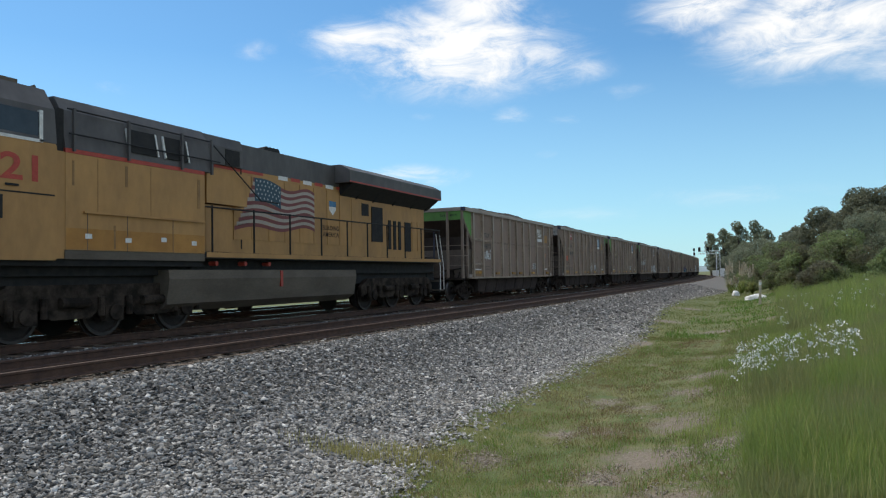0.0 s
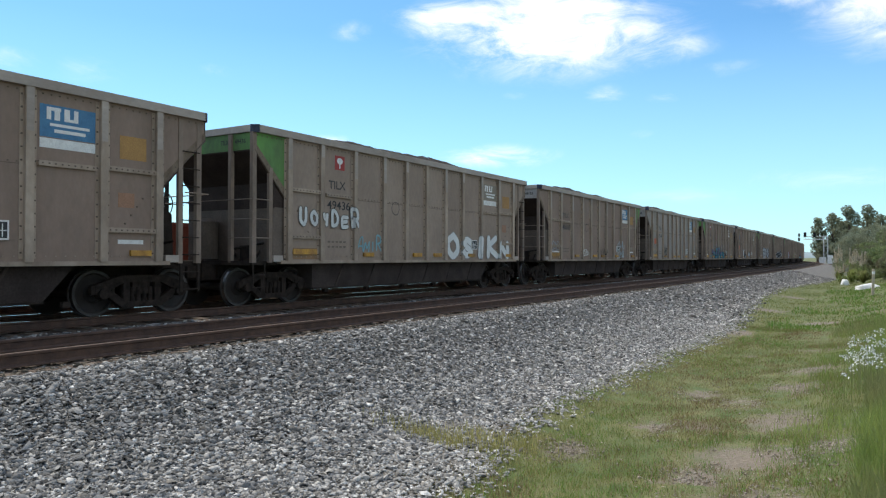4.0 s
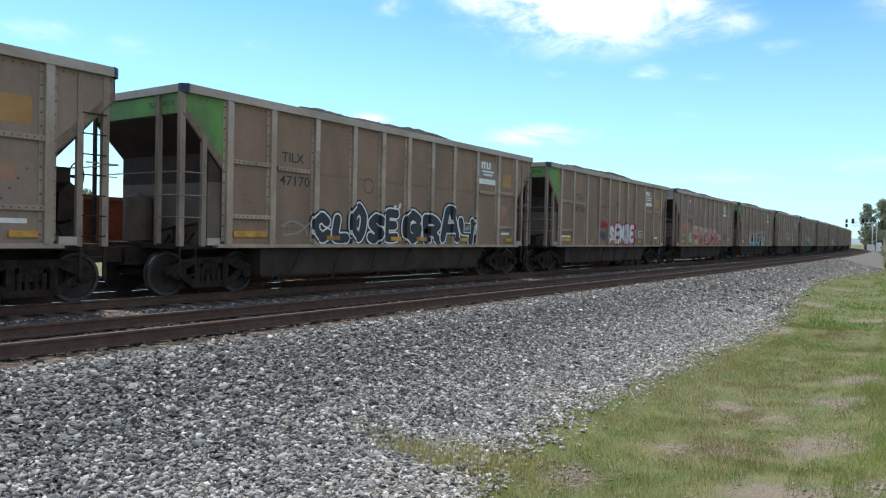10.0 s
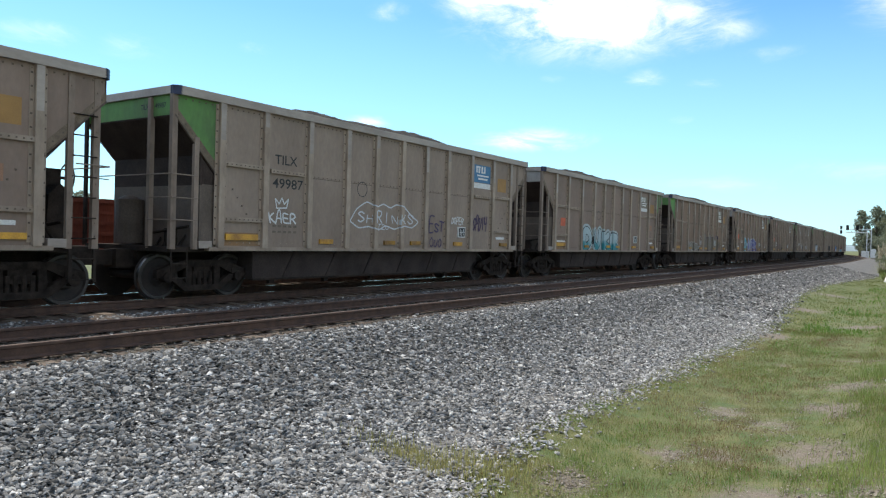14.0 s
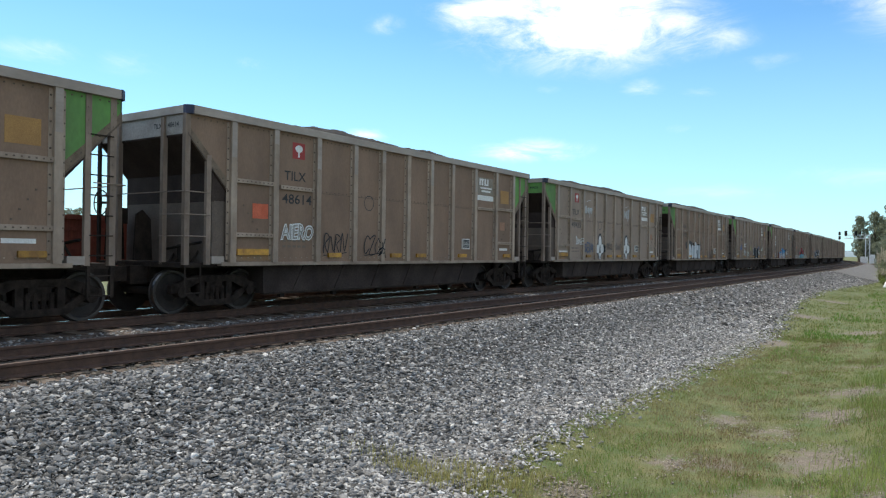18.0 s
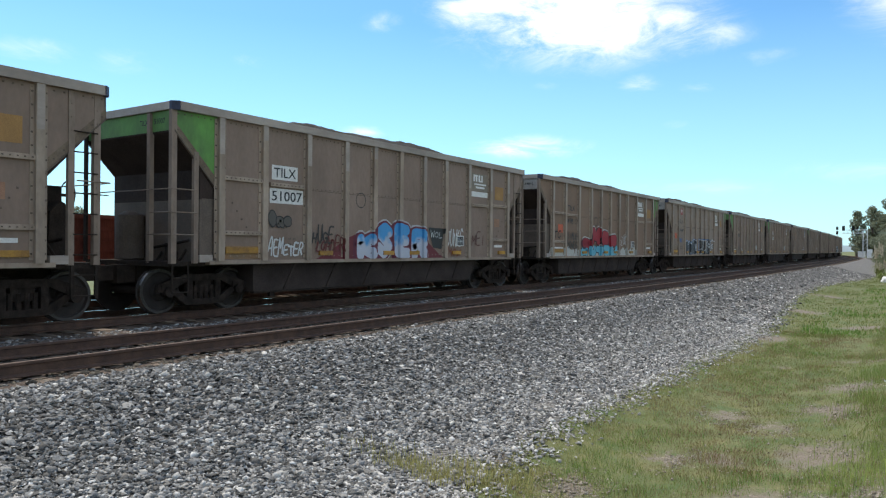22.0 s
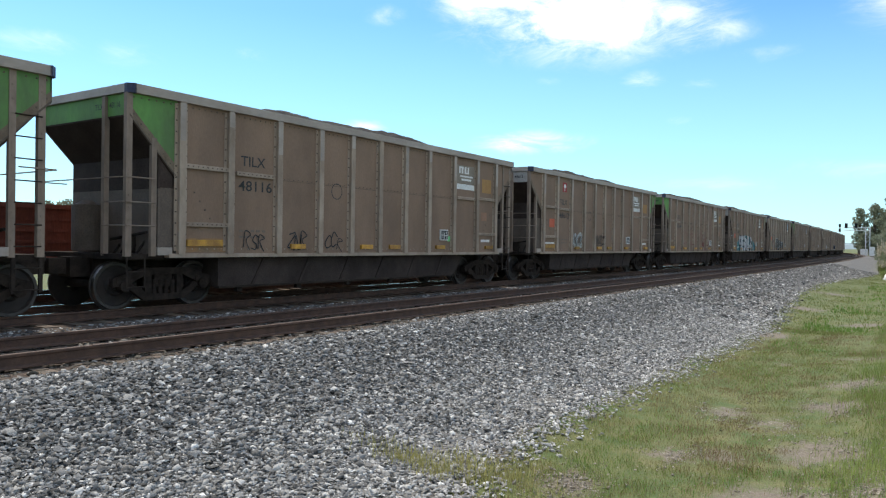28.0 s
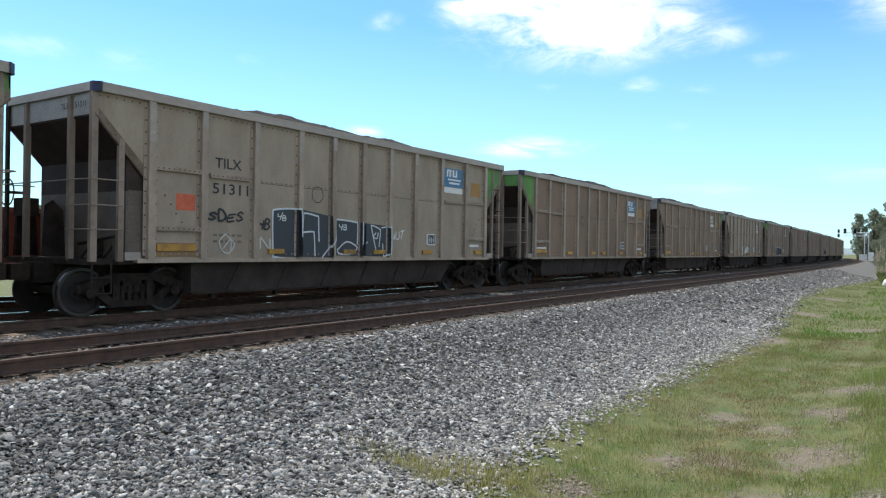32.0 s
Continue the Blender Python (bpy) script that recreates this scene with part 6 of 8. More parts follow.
        tag(car, "MEI", 11.25, 12.1, 1.5, 1.95, P((0.1, 0.03, 0.025)), 58, 0.035)
    elif n == 22:
        rng = random.Random(7)
        slab(car, [(0.95, 1.06), (11.0, 1.06), (11.0, 1.2), (0.95, 1.2)], P((0.5, 0.49, 0.44)), -0.008, "band of rolled-on whitewash")
        blobs(car, [(1.1 + 0.27 * k + rng.uniform(-0.05, 0.05), 1.2, rng.uniform(0.13, 0.24), rng.uniform(0.12, 0.32)) for k in range(37)], P((0.5, 0.49, 0.44)), -0.006, "rounded puffs of whitewash along the sill")
        throwup(car, "DMCE", 4.15, 8.2, 1.5, 2.34, P((0.34, 0.022, 0.035)), P((0.025, 0.02, 0.02)), P((0.5, 0.48, 0.44)), 0.36, 0.03, 22, "red graffiti letters with black outlines", 1.3, 0.1, -0.1, 0.05, shade=P((0.08, 0.012, 0.018)))
        throwup(car, "HUTZU", 3.98, 8.35, 1.05, 1.62, P((0.13, 0.43, 0.54)), P((0.025, 0.03, 0.05)), None, 0.27, 0.03, 23, "cyan graffiti letters with black outlines", 0.7, 0.0, 0.1)
        tag(car, "TC", 1.3, 2.0, 1.85, 2.3, P(BLACK), 54, 0.05, "black sprayed tag")
        tag(car, "SIMLE", 2.6, 3.6, 1.8, 2.1, P((0.07, 0.06, 0.05)), 55, 0.045)
        tag(car, "YONEG", 2.6, 3.6, 1.42, 1.75, P((0.07, 0.06, 0.05)), 57, 0.05)
        tag(car, "OZING", 8.75, 9.6, 1.6, 2.1, P((0.55, 0.55, 0.53)), 56, 0.03)
    elif n == 23:
        throwup(car, "NORE", 4.02, 6.2, 1.08, 2.05, P((0.042, 0.045, 0.05)), P((0.58, 0.6, 0.62)), P((0.04, 0.13, 0.32)), 0.32, 0.04, 24, "dark graffiti letters with white outlines and blue haze", 0.4, 0.0, 0.6, 0.05)
        slab(car, [(7.08, 1.3), (7.08, 2.12), (10.3, 2.1), (10.3, 1.3)], P((0.04, 0.13, 0.32)), -0.009)
        slab(car, [(7.15, 1.06), (7.15, 2.06), (10.25, 2.04), (10.25, 1.06)], P((0.042, 0.045, 0.05)), -0.004, "dark painted ground")
        strokes(car, [((7.17, 1.42), (7.17, 2.04), (8.2, 2.02), (8.12, 1.45)), ((8.25, 1.5), (8.28, 2.0), (8.62, 2.0), (8.62, 1.5), (8.7, 1.5), (8.72, 2.0), (9.1, 2.0), (9.08, 1.5)), ((9.15, 1.15), (9.2, 1.9), (9.5, 2.0), (9.65, 1.7), (9.5, 1.2)), ((9.75, 1.95), (10.22, 2.0), (10.22, 1.35), (9.95, 1.38), (9.9, 1.15), (10.4, 1.12))], 0.045, P((0.58, 0.6, 0.62)), "white letter outlines", 0.1, 0.002)
        strokes(car, [((7.1, 1.25), (7.4, 1.46), (7.9, 1.44), (8.25, 1.3), (7.9, 1.14), (7.3, 1.12), (7.1, 1.25)), ((8.3, 1.2), (8.6, 1.42), (9.0, 1.4), (9.2, 1.25)), ((9.4, 1.7), (9.35, 1.85), (9.48, 1.86), (9.46, 1.68), (9.32, 1.66))], 0.04, P((0.58, 0.6, 0.62)), "", 0.9, 0.004)
        tag(car, "SOYN", 10.4, 11.0, 1.95, 2.15, P(WHITE), 58, 0.025)
        tag(car, "MUS", 2.65, 3.2, 1.85, 2.1, P((0.04, 0.11, 0.3)), 57, 0.05)
    elif n == 24:
        scribble(car, 3.9, 4.7, 1.3, 1.65, P((0.5, 0.49, 0.46)), 58, 0.025, 5, "thin white tag")
        scribble(car, 5.3, 6.1, 1.2, 1.5, P((0.42, 0.41, 0.38)), 59, 0.025, 5)
        part("green_label", made(box, SIDE - 0.01, SIDE + 0.004, spot(10.75), spot(10.93), 1.42, 1.58), P((0.15, 0.55, 0.2)), car)
    elif n == 26:
        scribble(car, 9.6, 10.4, 1.4, 1.7, P((0.45, 0.43, 0.4)), 60, 0.03, 4)
    elif n == 27:
        for u, s in ((2.75, 61), (4.05, 62), (5.3, 63)):
            scribble(car, u, u + 0.6, 1.2, 1.6, P(BLACK), s, 0.03, 3, "thin black tag")
        part("green_label", made(box, SIDE - 0.01, SIDE + 0.004, spot(10.75), spot(10.93), 1.42, 1.58), P((0.15, 0.55, 0.2)), car)
    elif n == 28:
        piece(car, "AEMETER", 3.95, 4.9, 1.3, 1.8, P((0.3, 0.28, 0.25)), P((0.55, 0.6, 0.62)), None, 0.0, 0.05, 0.1, 26, "pale outlined tag")
        scribble(car, 6.5, 7.3, 1.4, 1.8, P(BLACK), 64, 0.04, 5, "black sprayed tag")
    elif n == 29:
        bm = bmesh.new()
        for line in (((4.75, 1.62), (4.0, 1.6), (3.92, 2.35), (5.0, 2.02)), ((5.2, 2.0), (6.0, 2.15), (5.95, 1.6), (5.5, 1.65), (5.5, 1.5), (6.2, 1.5)), ((6.35, 2.2), (6.85, 1.95), (6.75, 1.2)), ((7.85, 1.2), (7.9, 2.2), (8.4, 1.85), (8.5, 2.15), (9.1, 1.8), (9.65, 2.0), (9.65, 1.5), (9.3, 1.4)), ((8.6, 2.1), (8.5, 1.3), (9.6, 1.15))):
            stroke(bm, line, 0.035)
        settle(bm)
        part("graffiti_tag", bm, P((0.2, 0.055, 0.05)), car, "thin dull red graffiti outline")
    elif n == 30:
        blobs(car, [(2.95 + 0.44 * k, 1.35 + 0.62 * math.sin(math.pi * (k + 0.8) / 15.5), 0.4, 0.34 + 0.03 * (k % 3)) for k in range(15)] + [(3.2 + 0.5 * k, 1.4, 0.5, 0.45) for k in range(13)], P((0.025, 0.16, 0.185)), -0.007, "teal clouds behind the letters")
        throwup(car, "YERBS", 3.45, 8.35, 1.06, 2.36, P((0.52, 0.52, 0.53)), P(BLACK), None, 0.31, 0.035, 28, "white graffiti letters with black outlines on teal", 0.5, -0.05, 0.5, shade=P(BLACK))
        tag(car, "EDU", 2.9, 3.3, 1.3, 1.45, P(WHITE), 65, 0.03)
        tag(car, "SSO", 8.7, 9.1, 1.25, 1.4, P(WHITE), 66, 0.03)
        tag(car, "MOM", 12.6, 13.3, 1.72, 2.05, P((0.55, 0.55, 0.53)), 67, 0.04)
    elif n == 31:
        slab(car, [(4.3, 1.12), (4.3, 2.2), (5.15, 2.24), (6.2, 2.12), (6.25, 1.1)], P((0.04, 0.044, 0.052)), -0.004, "dark painted ground of block graffiti")
        slab(car, [(6.4, 1.15), (6.4, 2.05), (8.55, 1.95), (8.55, 1.12)], P((0.04, 0.044, 0.052)), -0.004)
        strokes(car, [((4.3, 1.1), (4.28, 2.18), (5.12, 2.24), (5.15, 1.6)), ((5.2, 1.1), (5.25, 2.15), (5.75, 2.1)), ((5.25, 1.7), (5.6, 1.72), (5.65, 1.15)), ((5.75, 2.1), (5.78, 1.5)), ((5.9, 1.1), (6.3, 1.5), (6.4, 2.05), (7.2, 2.0), (7.2, 1.45)), ((7.35, 2.0), (7.35, 1.45)), ((7.5, 1.95), (7.5, 1.45), (7.6, 1.5)), ((8.0, 1.2), (7.75, 1.95), (8.15, 1.85), (8.1, 1.4)), ((8.2, 1.9), (8.55, 1.92), (8.55, 1.2), (8.3, 1.12), (8.25, 1.45)), ((4.3, 1.12), (4.9, 1.06))], 0.04, P((0.6, 0.62, 0.64)), "white outlines of block letters", 0.2, 0.002)
        strokes(car, [((6.45, 1.3), (6.8, 1.5), (7.2, 1.35), (6.9, 1.18), (6.5, 1.2), (6.45, 1.3)), ((7.95, 1.75), (7.85, 1.65), (8.0, 1.6), (8.05, 1.75))], 0.035, P((0.6, 0.62, 0.64)), "", 0.9, 0.004)
        tag(car, "YB", 4.4, 4.7, 1.95, 2.12, P(WHITE), 72, 0.025)
        tag(car, "YB", 6.48, 6.8, 1.8, 1.95, P(WHITE), 73, 0.025)
        tag(car, "SDES", 2.5, 3.45, 1.88, 2.12, P(BLACK), 68, 0.045, "black sprayed tag")
        tag(car, "YB", 3.85, 4.2, 1.75, 2.05, P(BLACK), 74, 0.04)
        strokes(car, [((2.95, 1.6), (2.8, 1.45), (2.88, 1.25), (3.05, 1.2), (3.2, 1.4), (2.95, 1.6)), ((2.9, 1.3), (3.1, 1.5), (3.1, 1.28))], 0.03, P((0.5, 0.49, 0.46)))
        tag(car, "N", 3.85, 4.25, 1.3, 1.6, P((0.55, 0.54, 0.5)), 75, 0.035)
        tag(car, "NUT", 8.6, 9.2, 1.6, 1.85, P(WHITE), 70, 0.03)
    elif n in (34, 35, 38, 41):
        throwup(car, "IWI" if n == 34 else "BKEB", 5.2, 8.6, 1.15, 2.0, P(WHITE if n == 34 else NAVY), P(BLACK if n == 34 else WHITE), None, 0.26, 0.04, n, "chunky graffiti letters")


# car: number, green leading end, green trailing end, paint, extras: r red emblem, o orange patch, w number on white plates
FLEET = {
    0: ("48075", 1, 0, "tan", ""), 1: ("48545", 0, 1, "tan", "ro"), 2: ("47190", 1, 0, "tan", ""), 3: ("49436", 1, 0, "pale_tan", "r"), 4: ("48103", 0, 1, "tan", ""),
    5: ("47249", 0, 1, "grey", "o"), 6: ("49509", 1, 0, "tan", "r"), 7: ("48593", 0, 1, "tan", "ro"), 8: ("50491", 1, 0, "tan", ""), 9: ("47170", 1, 0, "umber", ""),
    10: ("47145", 1, 0, "umber", ""), 11: ("48458", 0, 1, "tan", "ro"), 12: ("50403", 1, 0, "tan", ""), 13: ("49987", 1, 0, "pale_tan", ""), 14: ("", 0, 1, "tan", "o"),
    15: ("", 1, 0, "umber", ""), 16: ("47199", 0, 1, "umber", "o"), 17: ("48614", 0, 1, "umber", "ro"), 18: ("49435", 1, 0, "pale_tan", "r"), 19: ("47153", 1, 0, "umber", ""),
    20: ("48049", 1, 0, "tan", ""), 21: ("51007", 1, 0, "tan", "w"), 22: ("49815", 0, 1, "umber", "o"), 23: ("49447", 0, 1, "pale_tan", "ro"), 24: ("48125", 1, 0, "tan", ""),
    25: ("50981", 1, 0, "umber", "w"), 26: ("", 0, 1, "umber", ""), 27: ("48116", 1, 0, "umber", ""), 28: ("48612", 0, 1, "umber", "ro"), 29: ("48244", 1, 0, "umber", ""),
    30: ("48180", 0, 1, "umber", "o"), 31: ("51311", 0, 1, "warm", "o"), 32: ("", 1, 0, "umber", ""), 33: ("", 0, 1, "umber", ""), 34: ("", 0, 1, "warm", ""),
}
M["pale_tan"] = surface("paler_tan_paint", ((0.21, 0.152, 0.114), (0.345, 0.262, 0.205)), 0.8, 0.75, 0, 0.06, 12, (1, 1, 0.5), 0.1, low=0.22, high=0.78)
M["umber"] = surface("rust_brown_paint", ((0.158, 0.098, 0.064), (0.275, 0.178, 0.12)), 0.9, 0.75, 0, 0.1, 30, (1, 1, 0.45), 0.12, low=0.25, high=0.75)
M["warm"] = surface("warm_grey_paint", ((0.262, 0.20, 0.145), (0.36, 0.285, 0.215)), 1.3, 0.74, 0, 0.1, 30, (1, 1, 0.45), 0.08)


def fleet(n):
    return FLEET.get(n, ("", n % 2, 1 - n % 2, "tan", ""))


FRESH = {1, 2, 4, 5, 13, 26, 31, 32}  # cars whose blue sign has kept its colour
M["faded"] = surface("faded_sign_paint", ((0.20, 0.165, 0.125), (0.25, 0.21, 0.165)), 5, 0.7)
M["faint"] = surface("faint_stencil_paint", ((0.13, 0.1, 0.075), (0.17, 0.13, 0.1)), 8, 0.7)


def marks(car, n):
    number, lead, trail, coat, extra = fleet(n)
    for ob in car.children:
        kind = ob.name.split(".")[0]
        if kind in ("side_wall", "end_gusset", "end_sheet"):
            m = M[coat]
            if kind != "side_wall":
                ahead = ob["lead"] > 0
                m = M["green"] if (lead if ahead else trail) else M["pale_end" if kind == "end_sheet" else coat]
            ob.material_slots[0].link = "OBJECT"
            ob.material_slots[0].material = m
        elif kind == "owner_sign" and n not in FRESH:
            ob.material_slots[0].link = "OBJECT"
            ob.material_slots[0].material = M["faded"]
            ob["label"] = "faded sign panel with a pale emblem"
    if "r" in extra:
        emblem_square(car)
    if "o" in extra:
        part("orange_patch", made(box, SIDE - 0.01, SIDE + 0.004, spot(1.75), spot(2.2), 2.05, 2.38), M["red"], car, "square of orange-red paint")
    if number:
        plain = "w" not in extra
        for text, u0, u1, z0, z1 in (("TILX", 2.68, 3.36, 2.98, 3.19), (number, 2.62, 3.56, 2.44, 2.66)):
            lettered(car, "car_marking", text, u0, u1, z0, z1, M["decal_black"], 0.008, 0.004)
            if not plain:
                part("marking_plate", made(box, SIDE - 0.01, SIDE + 0.003, spot(u0 - 0.06), spot(u1 + 0.06), z0 - 0.06, z1 + 0.06), M["decal_white"], car, "white number plate")
        for text, x0, x1 in (("TILX", 0.42, 0.69), (number, 0.9, 1.26)):
            bm_t, co = letters(text, 0.008)
            lo, hi = co.min(0), co.max(0)
            bm = bmesh.new()
            bm.from_mesh(bm_t)
            for v in bm.verts:
                q, w = (v.co.x - lo[0]) / (hi[0] - lo[0]), (v.co.y - lo[1]) / (hi[1] - lo[1])
                v.co = (x0 + (x1 - x0) * q, -HALF + 0.054, 3.84 + 0.11 * w)
            part("end_marking", bm, M["decal_black"], car)
        for k in range(2):
            part("load_limit_mark", made(lambda bm: [box(bm, SIDE - 0.01, SIDE + 0.003, spot(2.65 + 0.16 * j), spot(2.75 + 0.16 * j), 1.42 + 0.13 * k, 1.47 + 0.13 * k) for j in range(5)]), M["faint"], car)["kind"] = "stuff"
    decorate(car, n)

# ---- the consist ----
CARS = 45
MOVERS = []
kinds = {1: hopper_car(1, 1), -1: hopper_car(2, -1)}
used = set()
for n in range(CARS):
    end = 1 if fleet(n)[1] else -1
    ob = copy_thing(kinds[end], Matrix.Identity(4)) if end in used else kinds[end]
    used.add(end)
    MOVERS.append((ob, CAR * n + HALF))
for n in range(CARS):
    marks(MOVERS[n][0], n)
    if n % 2 == 0:
        part("warning_strip", made(box, SIDE - 0.01, SIDE + 0.004, spot(1.3), spot(2.22), 1.375, 1.46), M["decal_white"], MOVERS[n][0], "worn white strip with unreadable lettering")
    if n % 3 != 1:
        part("paint_patch", made(box, SIDE - 0.01, SIDE + 0.004, spot(12.75), spot(13.1), 2.12, 2.4), M["faint_red"], MOVERS[n][0], "faded reddish paint patch")


def loco_frame(bm, s):
    """Side frame of a three-axle truck, its centre at y 0."""
    x0, x1 = (1.02, 1.16) if s > 0 else (-1.16, -1.02)
    prism(bm, [(-2.85, 0.5), (-2.85, 0.85), (-2.4, 1.12), (2.4, 1.12), (2.85, 0.85), (2.85, 0.5), (2.35, 0.62), (1.75, 0.62), (1.5, 0.42), (0.6, 0.42), (0.35, 0.62), (-0.35, 0.62), (-0.6, 0.42), (-1.5, 0.42), (-1.75, 0.62), (-2.35, 0.62)], x0, x1, 0)
    for y in (-2.05, 0, 2.05):
        rod(bm, (x0, y, 0.52), (x1 + 0.09 * s, y, 0.52), 0.17, 14)
        box(bm, min(x0, x1) - 0.0, max(x0, x1) + 0.03, y - 0.24, y + 0.24, 0.34, 0.66)
        rod(bm, (x1 + 0.05 * s, y - 0.36, 0.46), (x1 + 0.05 * s, y - 0.36, 0.86), 0.07, 8)
        rod(bm, (x1 + 0.05 * s, y + 0.36, 0.46), (x1 + 0.05 * s, y + 0.36, 0.86), 0.07, 8)
    rod(bm, (x1 + 0.06 * s, 0.7, 0.75), (x1 + 0.06 * s, 1.35, 0.75), 0.11, 10)
    rod(bm, (x1 + 0.06 * s, -1.35, 0.75), (x1 + 0.06 * s, -0.7, 0.75), 0.11, 10)


def locomotive():
    c = thing("locomotive", "weathered yellow and grey six-axle diesel locomotive with a painted flag", "locomotive")
    Y, G, D, R = M["loco_yellow"], M["loco_grey"], M["loco_dark"], M["loco_red"]
    HW = 0.98  # half width of the hood
    def b(name, x0, x1, y0, y1, z0, z1, m, label="", bev=0.0):
        bm = made(box, x0, x1, y0, y1, z0, z1)
        if bev:
            bmesh.ops.bevel(bm, geom=bm.edges[:], offset=bev, segments=2)
        return part(name, bm, m, c, label)
    b("hood", -HW, HW, -4.5, 8.85, 1.86, 4.18, Y, "yellow engine hood", 0.03)
    b("hood_roof", -HW, HW, -2.56, 2.3, 4.184, 4.87, G, "grey upper hood", 0.05)
    bm = bmesh.new()
    prism(bm, [(-1.06, 4.184), (1.06, 4.184), (1.06, 4.66), (0.98, 4.93), (-0.98, 4.93), (-1.06, 4.66)], -4.22, -2.56, 1)
    part("intake_casing", bm, G, c, "grey casing over the air intake")
    b("hood_seam", HW, HW + 0.012, -2.57, -2.53, 2.0, 4.18, D)
    b("rear_roof", -HW, HW, 2.3, 8.8, 4.184, 4.6, G)
    b("red_stripe", HW - 0.01, HW + 0.006, -4.3, -1.6, 4.10, 4.18, R)
    # electrical cabinet behind the cab
    b("cabinet", -1.5, 1.5, -8.35, -4.5, 1.815, 3.74, Y, "full-width yellow equipment cabinet", 0.02)
    b("cabinet_skirt", -1.49, 1.49, -8.37, -4.5, 1.63, 1.812, M["tank"])
    b("cabinet_stripe", -1.505, 1.505, -8.35, -4.5, 3.744, 3.83, R, "red stripe")
    bm = bmesh.new()
    prism(bm, [(-1.5, 3.834), (1.5, 3.834), (1.34, 4.62), (1.15, 4.9), (-1.15, 4.9), (-1.34, 4.62)], -8.35, -4.22, 1)
    part("cabinet_roof", bm, G, c, "grey sloping upper casing")
    for y0, y1 in ((-6.75, -6.0), (-5.72, -5.05)):
        bm = bmesh.new()
        prism(bm, [(1.475, 3.98), (1.36, 4.5), (1.40, 4.5), (1.51, 3.98)], y0, y1, 1)
        part("intake_grille", bm, D, c, "dark air intake")
        for y in (y0 - 0.03, y1 + 0.03):
            bm = bmesh.new()
            prism(bm, [(1.475, 3.98), (1.36, 4.5), (1.41, 4.5), (1.52, 3.98)], y - 0.018, y + 0.018, 1)
            part("grille_frame", bm, M["decal_white"], c)
    b("hood_grille", 1.05, 1.075, -3.25, -2.7, 4.2, 4.62, D, "dark square intake")
    b("cabinet_ledge", 1.5, 1.56, -7.95, -4.55, 2.56, 2.6, Y)
    for y in (-6.85, -5.55, -7.85):
        b("panel_seam", 1.498, 1.506, y, y + 0.015, 1.8, 2.56, M["tank"])
    for y in (-7.6, -6.2):
        b("panel_seam", 1.498, 1.505, y, y + 0.012, 2.62, 3.72, M["grime"])
    for k, (y, z, h) in enumerate(((-8.2, 3.1, 0.5), (-6.9, 3.2, 0.45), (-4.75, 2.9, 0.7), (-7.2, 1.85, 0.5))):
        b("grime_streak", 1.499, 1.504, y, y + 0.05 + 0.02 * (k % 3), z, z + h, M["grime"])
    for y in (-7.9, -6.9, -5.9, -4.95):
        b("data_plate", 1.5, 1.508, y, y + 0.16, 2.0 + 0.05 * (int(y) % 2), 2.1 + 0.05 * (int(y) % 2), M["decal_white"])
    b("faded_band", 1.4985, 1.5025, -8.33, -4.52, 1.83, 2.25, M["loco_faded"], "band where the yellow has gone orange")
    # cab
    b("cab", -1.52, 1.52, -10.65, -8.55, 1.6, 3.86, Y, "yellow crew cab", 0.03)
    bm = bmesh.new()
    prism(bm, [(-1.52, 3.864), (1.52, 3.864), (1.45, 4.55), (1.15, 4.98), (-1.15, 4.98), (-1.45, 4.55)], -10.65, -8.55, 1)
    part("cab_roof", bm, G, c)
    b("cab_window", 1.40, 1.51, -9.85, -8.92, 3.9, 4.42, M["glass"], "dark side window")
    for y0, y1, z0, z1 in ((-9.92, -9.85, 3.86, 4.46), (-8.92, -8.85, 3.86, 4.46), (-9.92, -8.85, 3.84, 3.9)):
        b("window_frame", 1.40, 1.53, y0, y1, z0, z1, M["decal_white"])
    b("nose", -1.35, 1.35, -12.25, -10.65, 1.6, 3.2, Y, "", 0.1)
    bm = bmesh.new()
    me, co = letters("21", 0.02)
    bm.from_mesh(me)
    lo, hi = co.min(0), co.max(0)
    for v in bm.verts:
        v.co = (1.526, -9.7 + 0.75 * (v.co.x - lo[0]) / (hi[0] - lo[0]), 3.08 + 0.5 * (v.co.y - lo[1]) / (hi[1] - lo[1]))
    part("road_number", bm, R, c, "red digits")
    b("cab_vent", 1.51, 1.54, -10.3, -9.65, 2.35, 2.78, D)
    b("cab_handle", 1.51, 1.55, -9.6, -9.35, 2.96, 3.0, D)
    b("cab_seam", 1.5, 1.527, -10.6, -8.6, 2.84, 2.87, D)
    b("cab_post", 1.2, 1.49, -8.55, -8.35, 1.64, 3.75, Y)
    b("cab_post", 1.2, 1.45, -8.55, -8.35, 3.75, 4.6, D)
    bm = bmesh.new()
    box(bm, -0.7, 1.0, -10.1, -9.0, 4.98, 5.1)
    rod(bm, (0.6, -9.4, 5.1), (0.6, -9.4, 5.22), 0.08, 8)
    rod(bm, (0.9, -8.8, 4.95), (0.95, -8.6, 5.06), 0.04, 6)
    part("roof_gear", bm, M["tank"], c)
    # radiator wing at the rear
    bm = bmesh.new()
    prism(bm, [(-1.55, 4.32), (1.55, 4.32), (1.55, 4.73), (1.2, 4.92), (-1.2, 4.92), (-1.55, 4.73)], 2.15, 9.4, 1)
    bmesh.ops.bevel(bm, geom=bm.edges[:], offset=0.025, segments=1)
    part("radiator_cab", bm, G, c, "overhanging grey radiator section")
    bm = bmesh.new()
